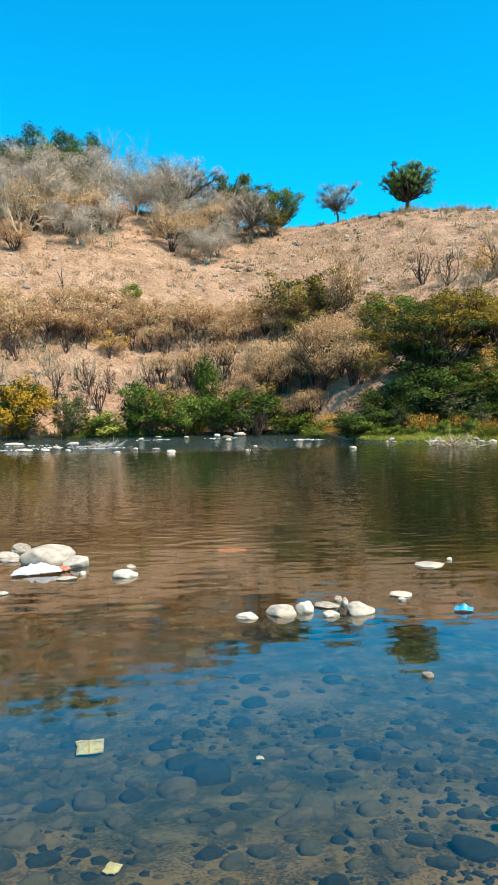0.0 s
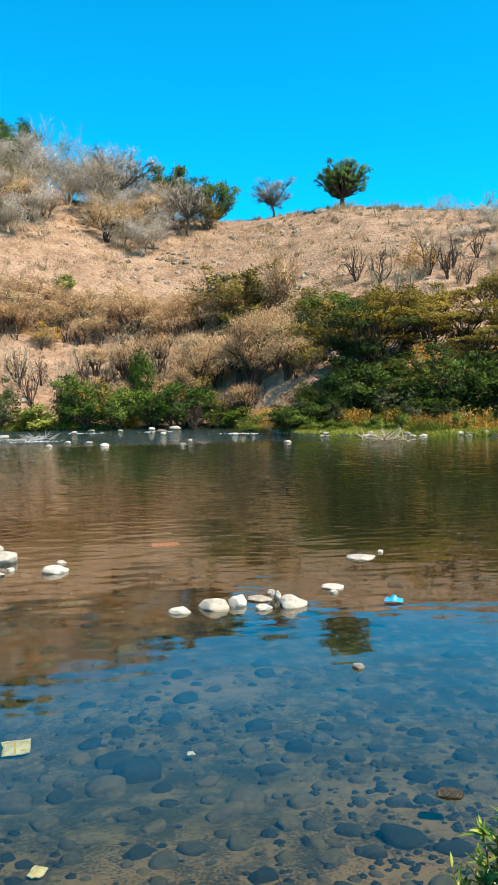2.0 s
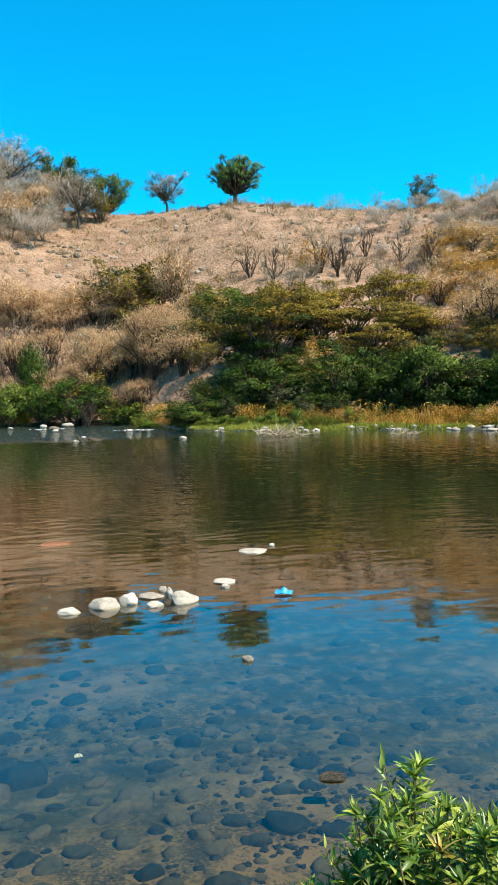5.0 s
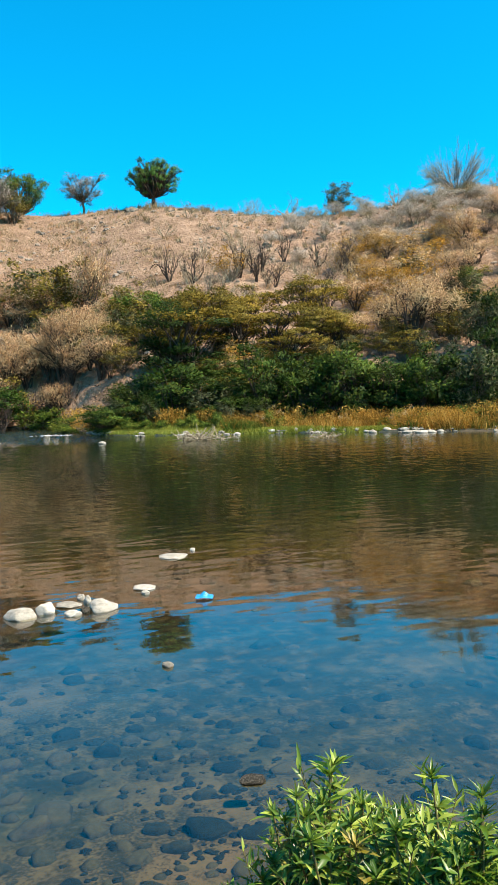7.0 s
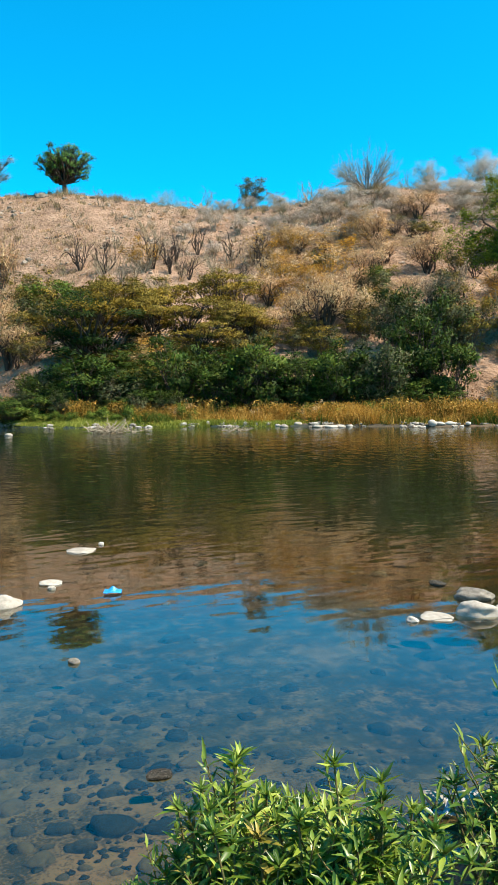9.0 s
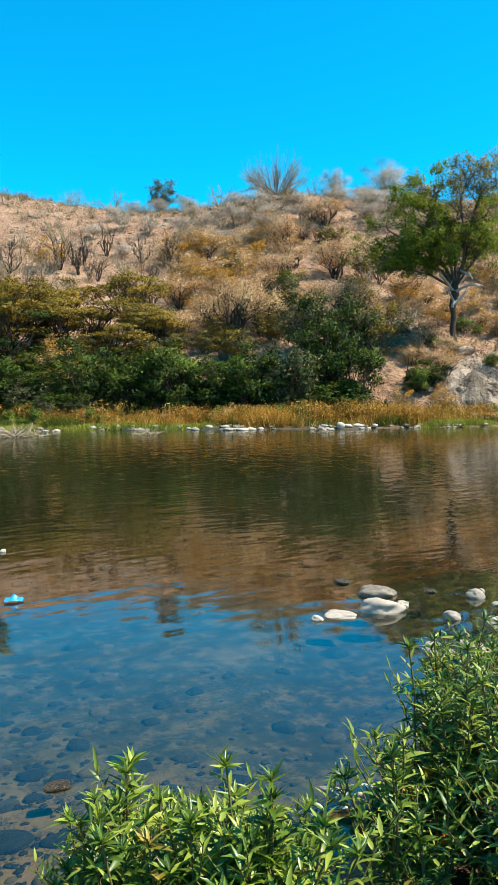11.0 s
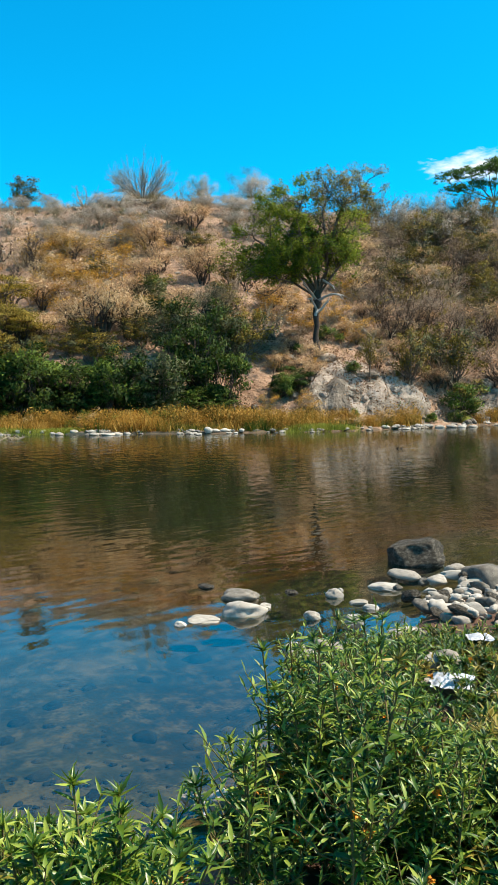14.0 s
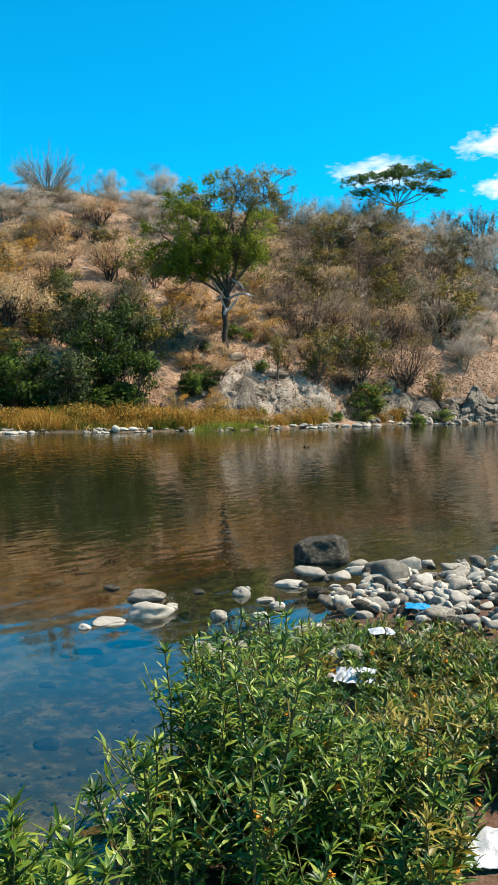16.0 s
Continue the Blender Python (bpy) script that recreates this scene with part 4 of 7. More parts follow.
band("bush_grey", -19, 4, 59, 66, 12, (1.6, 2.6), (2.6, 3.8), 31, 0.6)
band("bush_ochre", -18, 4, 60, 66, 5, (1.6, 2.4), (2.4, 3.4), 32, 0.6)
band("tree_fuzzy", -21, -1, 80, 92, 16, (2.6, 4.2), (4.0, 6.0), 54, 0.5)
band("bush_brown", -21, -2, 80, 94, 12, (2.6, 4.6), (3.5, 6.0), 2, 0.5)
band("bush_grey", -21, -3, 82, 96, 14, (2.6, 4.6), (4.0, 6.5), 3, 0.6)
band("shrub_tan", -20, 1, 84, 98, 12, (3.0, 5.0), (4.0, 5.5), 4, 0.5)
band("bush_grey", -19, 3, 52.5, 56, 16, (1.8, 3.0), (2.0, 3.0), 5, 0.6)
band("stump_shrub", -18, 3, 51.5, 54, 18, (1.6, 2.8), (1.2, 2.0), 6, 0.6)
band("bush_brown", 0, 8, 50, 54, 10, (2.4, 3.4), (2.8, 3.8), 7, 0.55)
band("shrub_tan", 1, 8, 49.5, 53, 8, (2.4, 3.6), (2.8, 3.8), 8, 0.5)
band("bush_olive", 8.5, 12.5, 47, 55, 5, (2.4, 3.6), (3.0, 4.2), 9, 0.55)
band("bush_grey", 8, 26, 52, 62, 14, (1.2, 2.4), (1.2, 2.2), 10, 0.7)
band("acacia", 12, 25, 40, 44, 5, (2.6, 3.6), (3.6, 4.8), 11, 0.7)
band("bush_olive", 9, 26, 40, 46, 8, (1.2, 2.0), (2.0, 3.0), 12, 0.8)
band("bush_dark", 8, 27, 36.2, 37.6, 12, (1.0, 2.5), (2.2, 3.8), 13, 0.5)
band("bush_ochre", 26, 36, 44, 54, 7, (1.4, 2.2), (2.2, 3.6), 14, 0.6)
band("bush_brown", 24, 44, 48, 64, 11, (1.1, 2.2), (2.2, 3.6), 15, 0.8)
band("bush_grey", 24, 46, 42, 68, 13, (1.0, 2.0), (1.8, 3.2), 16, 0.8)
band("shrub_tan", 26, 40, 40, 48, 6, (1.6, 2.6), (2.4, 3.6), 17, 0.7)
band("bush_olive", 28, 40, 38, 44, 5, (1.2, 2.0), (2.2, 3.2), 18, 0.7)
band("bush_dark", 27, 40, 35.4, 37, 8, (1.6, 2.4), (2.8, 3.6), 19, 0.45)
band("bush_brown", 44, 61, 50, 67, 15, (1.6, 2.8), (2.6, 4.4), 20, 0.6)
band("bush_grey", 48, 67, 49, 70, 22, (1.8, 3.4), (2.6, 4.6), 21, 0.6)
band("bush_olive", 50, 64, 50, 68, 14, (2.2, 3.6), (2.6, 4.0), 22, 0.6)
band("bush_ochre", 40, 50, 42, 50, 7, (1.2, 1.9), (1.6, 2.6), 23, 0.6)
band("bush_grey", 46, 58, 41, 50, 12, (1.0, 2.0), (1.2, 2.2), 24, 0.7)
band("bush_grey", 12, 32, 74, 86, 16, (1.0, 1.9), (1.6, 3.0), 25, 0.6)
band("tree_bare", 46, 66, 66, 72, 8, (2.6, 4.4), (3.0, 4.5), 26, 0.6)
band("bush_brown", 44, 58, 41, 49, 16, (0.7, 1.4), (1.2, 2.2), 27, 0.8)
band("tree_thin", 54, 67, 60, 70, 8, (2.6, 4.0), (3.0, 4.6), 28, 0.6)

band("bush_taupe", 51, 62, 45, 67, 34, (2.2, 3.8), (3.0, 4.8), 41, 0.5)
band("bush_taupe", 43, 53, 52, 68, 16, (1.4, 2.4), (2.4, 3.8), 42, 0.6)
band("bush_ochre", 27, 37, 50, 63, 6, (1.2, 2.2), (2.2, 3.6), 43, 0.7)
band("bush_ochre", 6, 21, 38.5, 42, 12, (1.0, 1.7), (1.8, 2.8), 48, 0.6)
band("bush_low", 44, 66, 39.5, 46, 9, (0.5, 1.0), (0.8, 1.6), 49, 0.8)
band("tree_fuzzy", -21, -5, 91, 101, 16, (5.0, 7.5), (7.0, 9.5), 44, 0.45)
band("tree_fuzzy", -5, 1.5, 92, 99, 6, (3.6, 5.2), (5.0, 7.0), 45, 0.5)
band("shrub_tan", -8, 9, 49, 56, 12, (2.2, 3.4), (2.6, 3.8), 46, 0.55)
band("bush_low", 4.5, 9.5, 39.5, 43, 6, (0.4, 0.8), (1.6, 2.4), 53, 0.5)
band("shrub_tan", 4.5, 8.0, 46.5, 50, 5, (2.2, 3.0), (2.6, 3.4), 52, 0.5)
band("bush_dark", 11, 19, 37.6, 39.5, 6, (1.1, 1.8), (2.4, 3.4), 55, 0.5)
band("bush_olive", 10, 19, 37.6, 41, 6, (1.1, 1.7), (2.2, 3.0), 64, 0.5)
band("bush_olive", 28, 41, 44, 58, 6, (1.2, 2.2), (2.0, 3.2), 56, 0.7)
band("stump_shrub", 24, 42, 46, 64, 14, (1.0, 1.8), (1.0, 1.8), 57, 0.7)
band("tree_fuzzy", 27, 45, 60, 72, 24, (1.1, 2.0), (2.4, 3.8), 59, 0.55)
band("bush_taupe", 28, 45, 54, 69, 12, (1.0, 1.7), (1.8, 2.8), 60, 0.7)
band("bush_ochre", 25, 33, 56, 64, 5, (1.4, 2.2), (2.6, 3.8), 61, 0.7)
band("bush_dark", 15, 24, 38.0, 40, 3, (1.1, 1.6), (2.4, 3.4), 62, 0.55)
band("bush_olive", 20, 30, 39.5, 43, 7, (1.0, 1.8), (1.8, 2.6), 63, 0.6)
band("bush_grey", 13, 24, 58, 69, 10, (1.5, 2.6), (1.6, 2.8), 65, 0.7)
band("tree_fuzzy", 52, 67, 64, 70, 9, (2.6, 4.2), (3.6, 5.0), 47, 0.5)


# ---- the large half-bare tree above the bank ----
def big_tree(x, y):
    ob = new("large_tree")
    ob.matrix_world = pose(x, y, float(height(x, y)) - 0.1, 0, 0, 0)
    tagged(ob, "large half-bare tree with grey trunk and green crown", "tree")
    rng = np.random.default_rng(77)
    # the view from the river: a runs to its right, n away from it
    b = math.atan2(x, y)
    a, nrm, z = np.array((math.cos(b), -math.sin(b), 0)), np.array((math.sin(b), math.cos(b), 0)), np.array((0, 0, 1.0))

    def at(u, w, v):
        return a * u * (1.2 if u < 0 else 0.98) + nrm * w * 1.2 + z * (v if v < 3.2 else 3.2 + (v - 3.2) * 1.06)
    trunk = [at(0.06, 0, -0.2), at(0.01, 0, 0.35), at(-0.04, 0, 0.9), at(0.03, 0.05, 1.5), at(-0.05, 0, 2.1), at(0.08, 0, 2.7), at(0.02, 0, 3.4)]
    part("trunk", data_mesh("large_tree_trunk", *tube(trunk, [0.30, 0.19, 0.15, 0.14, 0.17, 0.22, 0.16], 10), M_BARK_DARK, True), ob)
    # main limbs as (side, depth, height); the tall one leans away and carries a thin second crown
    green_tips, thin_tips = [], []
    for path, rad, full in (
            (((0, 0, 3.2), (-0.5, -0.1, 3.9), (-1.3, -0.3, 4.5), (-2.0, -0.3, 5.4), (-2.9, -0.2, 6.1)), 0.11, True),
            (((0, 0, 3.3), (-0.5, 0.5, 4.4), (-1.0, 0.9, 5.6), (-1.7, 1.0, 6.7), (-1.9, 0.9, 7.6)), 0.10, True),
            (((0.05, 0, 3.3), (-0.2, -0.5, 4.5), (-0.6, -0.9, 5.6), (-0.9, -1.0, 6.7), (-0.7, -0.9, 7.6)), 0.09, True),
            (((0.05, 0, 3.3), (0.1, 0.4, 4.6), (-0.1, 0.5, 5.8), (0.2, 0.3, 6.9)), 0.09, True),
            (((0.05, 0, 3.3), (0.5, -0.4, 4.3), (0.6, -0.8, 5.3), (1.1, -0.9, 6.2)), 0.08, True),
            (((-0.5, -0.1, 3.9), (-1.4, 0.5, 4.4), (-2.4, 0.8, 4.8), (-3.2, 0.9, 5.3)), 0.07, True),
            (((0.1, 0, 3.1), (0.7, -0.2, 3.9), (1.4, -0.4, 4.7), (1.9, -0.5, 5.6), (2.1, -0.4, 6.4)), 0.08, True),
            (((-0.2, 0.1, 3.2), (-1.0, -0.4, 3.7), (-2.0, -0.7, 4.0), (-3.0, -0.7, 4.4)), 0.07, True),
            (((0.1, 0, 3.2), (0.55, 0.1, 4.4), (0.75, 0.1, 5.7), (1.1, 0, 6.9), (1.4, 0, 7.7), (1.9, 0.1, 8.2), (1.8, 0.1, 8.8)), 0.12, False),
            (((0.75, 0.1, 5.7), (1.6, 0.5, 6.5), (1.9, 0.6, 7.2), (2.3, 0.4, 7.9)), 0.06, False),
            (((1.4, 0, 7.7), (0.9, 0.3, 8.2), (0.6, 0.3, 8.6)), 0.05, False),
            (((1.4, 0, 7.7), (2.0, -0.4, 7.8), (2.4, -0.4, 8.1), (2.5, -0.3, 8.5)), 0.05, False),
            (((0.5, 0.1, 4.4), (0.5, -0.5, 5.8), (0.3, -0.7, 7.2), (0.6, -0.5, 8.1), (0.5, -0.4, 8.6)), 0.06, False)):
        pts = [at(*p) for p in path]
        limbs, tips = [(pts, np.linspace(rad, rad * 0.35, len(pts)), 1)], []
        for k in range(2, len(pts)):
            for _ in range(5 if full else 3):
                way = rng.normal(0, 0.75, 3) + unit(pts[k] - pts[k - 1]) * 0.5 + np.array((0, 0, 0.25)) + (at(-0.1, 0, -0.1) if full else 0)
                base = pts[k - 1] + (pts[k] - pts[k - 1]) * rng.uniform(0.2, 1.0)
                grow(rng, base, way, rng.uniform(0.7, 1.5) * (1.0 if full else 0.85), 0.034, 2, 4, 0.65, 0.02, (3, 3, 3, 3), limbs, tips, 0.35, 0.62)
        wv, wf = wood_mesh("limb", limbs, M_BARK)
        part("limb", data_mesh("large_tree_limb", wv, wf, M_BARK, True), ob)
        (green_tips if full else thin_tips).extend(tips)
    green, thin = np.array(green_tips), np.array(thin_tips)
    green = green[(green[:, 2] > 3.9) & (green @ a + rng.normal(0, 0.4, len(green)) < 2.7) & (rng.random(len(green)) < 0.8)]
    thin = thin[(thin[:, 2] > 5.2) & (rng.random(len(thin)) < np.where(thin[:, 2] > 7.6, 1.0, 0.55))]
    part("crown", leaf_mesh("large_tree_crown", *leaf_cloud(rng, green, 30, 0.19, 0.14, 0.8, 0.4, at(-0.6, 0, 4.6)), M_LEAF_CROWN), ob, "bright green leafy crown")
    part("thin_foliage", leaf_mesh("large_tree_thin_foliage", *leaf_cloud(rng, thin, 14, 0.15, 0.11, 0.8, 0.4, at(1.2, 0, 6.5)), M_LEAF_OLIVE), ob, "sparse olive foliage")
    for way, start, length in ((at(0.5, -0.3, 0.75), at(0.0, -0.12, 2.2), 0.9), (at(1.0, -0.3, 0.25), at(0.05, -0.1, 2.8), 1.2), (at(1.0, -0.2, -0.05), at(0.15, -0.1, 3.9), 0.9), (at(-0.9, -0.4, 0.8), at(0, -0.1, 2.9), 1.3), (at(0.05, -0.15, 1.0), at(-0.05, -0.14, 2.0), 1.1)):
        dead, ends = [], []
        grow(rng, start, way, length, 0.10, 2, 3, 0.6, 0.0, (3, 3, 2), dead, ends, 0.3, 0.5)
        v, f = wood_mesh("dead_branch", dead, M_BARK_PALE)
        part("dead_branch", data_mesh("large_tree_dead_branch", v, f, M_BARK_PALE, True), ob, "bleached bare branch")


M_LEAF_CROWN = leaf_mat("yellowish_green_crown", (0.0576, 0.0864, 0.0086), (0.1872, 0.2376, 0.0202), (0.3024, 0.3168, 0.0396), glow=0.5)
big_tree(31.2, 29.3)


# ---- the flat-topped tree on the skyline ----
def umbrella_tree(x, y):
    ob = new("umbrella_tree")
    ob.matrix_world = pose(x, y, float(height(x, y)) - 0.1, 0, 0, facing_turn(x, y))
    tagged(ob, "flat-topped green umbrella tree with tiered crown on the hilltop", "tree")
    rng = np.random.default_rng(202)
    fork = np.array((0.1, 0, 3.9))
    s = Soup()
    s.add(*tube([(-0.3, 0, -0.3), (-0.1, 0, 2.0), fork], [0.17, 0.13, 0.11], 7))
    part("trunk", data_mesh("umbrella_trunk", *s.arrays(), M_BARK, True), ob)
    leaves = []
    for u, v, w in ((-4.0, 6.6, 1.2), (-2.3, 7.2, 1.4), (-0.5, 6.9, 1.2), (1.2, 7.1, 1.4), (3.0, 7.3, 1.3), (4.5, 6.9, 1.1), (-3.3, 5.3, 1.3), (-1.2, 5.6, 1.1), (1.9, 5.7, 1.4), (3.7, 5.4, 1.0), (0.4, 7.5, 1.0)):
        depth = rng.uniform(-1.2, 1.2)
        u, v, w = u * 0.86, 0.4 + v * 0.9, w * 0.9
        c = np.array((u, depth, v))
        m = fork + (c - fork) * 0.55 + np.array((0, 0, -0.35))
        part("limb", data_mesh("umbrella_limb", *tube([fork, m, c], [0.06, 0.04, 0.02], 5), M_BARK, True), ob)
        q = rng.normal(0, 1, (84, 3)) * np.array((w * 0.6, w * 0.6, 0.15)) + c
        q[:, 2] -= 0.10 * np.hypot(q[:, 0] - u, q[:, 1] - depth) ** 2
        leaves.append(q)
    part("crown", leaf_mesh("umbrella_crown", *leaf_cloud(rng, np.concatenate(leaves), 34, 0.13, 0.12, 0.4, 0.45, (0, 0, 3.0)), M_LEAF_UMBRELLA), ob)


def facing_turn(x, y):
    return -math.degrees(math.atan2(x, y))


M_LEAF_UMBRELLA = leaf_mat("feathery_green_leaves", (0.0288, 0.072, 0.013), (0.072, 0.144, 0.0252), (0.144, 0.2232, 0.0432))
umbrella_tree(*polar(59.07, 71.3))


# ---- ground cover: straw, reeds, wet grass, loose stones ----
M_LEAF_RUST = leaf_mat("rusty_weeds", (0.0576, 0.0288, 0.0144), (0.1656, 0.0828, 0.0396), (0.288, 0.1692, 0.0936))
def blades(rng, X, Y, each, tall, spread, width, lean=0.45):
    """Grass blades: each a slim triangle, in tufts about the given places."""
    n = len(X) * each
    x = np.repeat(X, each) + rng.normal(0, spread, n)
    y = np.repeat(Y, each) + rng.normal(0, spread, n)
    z = height(x, y) - 0.03
    h = tall * rng.uniform(0.45, 1.25, n) * (0.65 + 0.6 * np.clip(wobble(x, y, 0.8) + 0.2, 0, 1))
    a = rng.uniform(0, 2 * math.pi, n)
    w = width * rng.uniform(0.6, 1.3, n)
    tx, ty = rng.normal(0, lean, n) * h, rng.normal(0, lean, n) * h
    V = np.stack([np.stack([x - np.cos(a) * w, y - np.sin(a) * w, z], 1), np.stack([x + np.cos(a) * w, y + np.sin(a) * w, z], 1), np.stack([x + tx, y + ty, z + h], 1)], 1)
    return V.reshape(-1, 3), np.arange(3 * n).reshape(-1, 3)


def scatter_polar(rng, n, b0, b1, r0, r1):
    b = np.radians(rng.uniform(b0, b1, n))
    r = np.sqrt(rng.uniform(r0 * r0, r1 * r1, n))
    return r * np.sin(b), r * np.cos(b)


def cover(name, label, category, V, F, material):
    return tagged(new(name, data_mesh(name, V, F, material)), label, category, kind="stuff")


def build_cover():
    rng = np.random.default_rng(31)
    X, Y = scatter_polar(rng, 30000, -24, 72, 40, 106)
    patch = wobble(X, Y, 0.21) + 0.6 * wobble(X, Y, 0.9) + rng.normal(0, 0.5, len(X))
    b, r = np.degrees(np.arctan2(X, Y)), np.hypot(X, Y)
    keep = (patch > 0.15) & (r > by_bearing(BANK_R, b) + 1.5)
    cover("dry_grass", "straw-coloured dry grass over the hillside", "grass", *blades(rng, X[keep], Y[keep], 7, 0.42, 0.22, 0.022), M_GRASS_DRY)
    # low brown weeds
    X, Y = scatter_polar(rng, 12000, -24, 72, 40, 100)
    b, r = np.degrees(np.arctan2(X, Y)), np.hypot(X, Y)
    keep = (wobble(X, Y, 0.3) + rng.normal(0, 0.6, len(X)) > 0.5) & (r > by_bearing(BANK_R, b) + 1.0)
    pts = np.stack([X[keep], Y[keep], height(X[keep], Y[keep]) + 0.18], 1)
    cover("dry_weeds", "small brown dry weeds dotted over the slope", "weeds", *leaf_quads(rng, pts, 12, 0.2, 0.12), M_LEAF_BROWN)
    # dark tussocks
    X, Y = scatter_polar(rng, 4600, -22, 70, 44, 100)
    b, r = np.degrees(np.arctan2(X, Y)), np.hypot(X, Y)
    keep = (wobble(X, Y, 0.4) + rng.normal(0, 0.6, len(X)) > 0.35) & (r > by_bearing(BANK_R, b) + 1.0)
    pts = np.stack([X[keep], Y[keep], height(X[keep], Y[keep]) + 0.14], 1)
    cover("dry_tussocks", "small dark withered tussocks on the slope", "tussocks", *leaf_quads(rng, pts, 14, 0.16, 0.12), M_LEAF_TAUPE)
    # separate tufts dotted over the open upper slope
    for label, n, m, tall in (("brown withered tufts dotted over the open slope", 520, M_LEAF_BROWN, 0.5), ("dark dry tufts dotted over the open slope", 420, M_LEAF_TAUPE, 0.42), ("pale straw tufts dotted over the open slope", 700, M_GRASS_DRY, 0.6)):
        X, Y = scatter_polar(rng, n, -20, 64, 56, 99)
        b, r = np.degrees(np.arctan2(X, Y)), np.hypot(X, Y)
        keep = r < by_bearing(CREST_R, b) + 1
        cover("slope_tufts", label, "grass", *blades(rng, X[keep], Y[keep], 26, tall, 0.15, 0.03, 0.4), m)
    # tufts that stand against the sky on the crest
    b = rng.uniform(-2, 66, 260)
    r = by_bearing(CREST_R, b) + rng.normal(-0.6, 1.4, len(b))
    X, Y = r * np.sin(np.radians(b)), r * np.cos(np.radians(b))
    keep = np.sin(b * 1.7) + np.sin(b * 4.3 + 2) + rng.normal(0, 0.5, len(b)) > 0.0
    cover("crest_grass", "pale dry grass tufts along the hill crest", "grass", *blades(rng, X[keep], Y[keep], 46, 0.85, 0.4, 0.02, 0.4), M_GRASS_DRY)
    # wet margin
    b = rng.uniform(5.0, 52, 15000)
    r = by_bearing(SHORE_R, b) + rng.uniform(-0.25, 2.2, len(b)) * np.where(b < 20, 1.0, 0.5)
    X, Y = r * np.sin(np.radians(b)), r * np.cos(np.radians(b))
    keep = (b < 21) | (wobble(X, Y, 0.55) > 0.35)
    cover("margin_grass", "short yellow-green grass along the far water's edge", "grass", *blades(rng, X[keep], Y[keep], 6, 0.22, 0.12, 0.02), M_GRASS_GREEN)
    b = rng.uniform(-14, 5, 1500)
    r = by_bearing(SHORE_R, b) + rng.uniform(-0.2, 1.0, len(b))
    X, Y = r * np.sin(np.radians(b)), r * np.cos(np.radians(b))
    keep = wobble(X, Y, 0.5) > 0.2
    cover("margin_grass", "short green grass tufts at the far channel", "grass", *blades(rng, X[keep], Y[keep], 6, 0.35, 0.15, 0.03), M_GRASS_GREEN)
    # ochre and rust weeds and dry grass between reeds and water
    b = rng.uniform(17, 54, 5600)
    r = by_bearing(SHORE_R, b) + rng.uniform(0.35, 2.6, len(b))
    X, Y = r * np.sin(np.radians(b)), r * np.cos(np.radians(b))
    keep = wobble(X, Y, 1.1) + rng.normal(0, 0.25, len(X)) > 0.3
    cover("bank_grass", "golden and rust-coloured dry grass on the far bank", "grass", *blades(rng, X[keep], Y[keep], 7, 0.58, 0.14, 0.024), M_REED)
    keep = wobble(X + 5, Y, 0.9) + rng.normal(0, 0.3, len(X)) > 0.35
    cover("bank_grass", "olive green grass among the dry bank grass", "grass", *blades(rng, X[keep], Y[keep], 8, 0.5, 0.16, 0.024), M_LEAF_OLIVE)
    keep = wobble(X, Y + 3, 1.4) + rng.normal(0, 0.3, len(X)) > 0.75
    cover("bank_grass", "green grass tufts on the far bank", "grass", *blades(rng, X[keep], Y[keep], 10, 0.55, 0.16, 0.024), M_LEAF_GREEN)
    keep = wobble(X, Y, 0.8) + rng.normal(0, 0.4, len(X)) > 0.6
    pts = np.stack([X[keep], Y[keep], height(X[keep], Y[keep]) + 0.3], 1)
    cover("bank_weeds", "rust-orange withered weeds among the bank grass", "weeds", *leaf_quads(rng, pts, 18, 0.2, 0.085), M_LEAF_OCHRE)
    # rusty weeds and straw on the foot of the slope
    b = rng.uniform(38, 68, 5200)
    r = by_bearing(BANK_R, b) + rng.uniform(0.5, 9, len(b))
    X, Y = r * np.sin(np.radians(b)), r * np.cos(np.radians(b))
    keep = wobble(X, Y, 0.9) + rng.normal(0, 0.5, len(X)) > 0.1
    pts = np.stack([X[keep], Y[keep], height(X[keep], Y[keep]) + 0.15], 1)
    cover("slope_weeds", "rust-brown withered weeds over the stony slope foot", "weeds", *leaf_quads(rng, pts, 10, 0.2, 0.11), M_LEAF_RUST)
    # loose stones on the slope
    X, Y = scatter_polar(rng, 3600, -22, 70, 42, 104)
    b, r = np.degrees(np.arctan2(X, Y)), np.hypot(X, Y)
    keep = (wobble(X, Y, 0.27) + rng.normal(0, 0.5, len(X)) > 0.2) & (r > by_bearing(BANK_R, b) + 1.0)
    s = Soup()
    V0, F0 = ICO[1]
    for x, y, z in zip(X[keep], Y[keep], height(X[keep], Y[keep])):
        k = rng.uniform(0.06, 0.24) * rng.uniform(0.6, 1.4) * (1.0 if math.hypot(x, y) < 70 else 1.12)
        s.add(V0 * rng.uniform(0.75, 1.2, (len(V0), 1)) * k * np.array((1.2, 1.2, 0.8)) + np.array((x, y, z)), F0)
    V, F = s.arrays()
    cover("loose_stones", "loose grey-brown stones strewn on the hillside", "stones", V, F, M_ROCK_PALE)


build_cover()


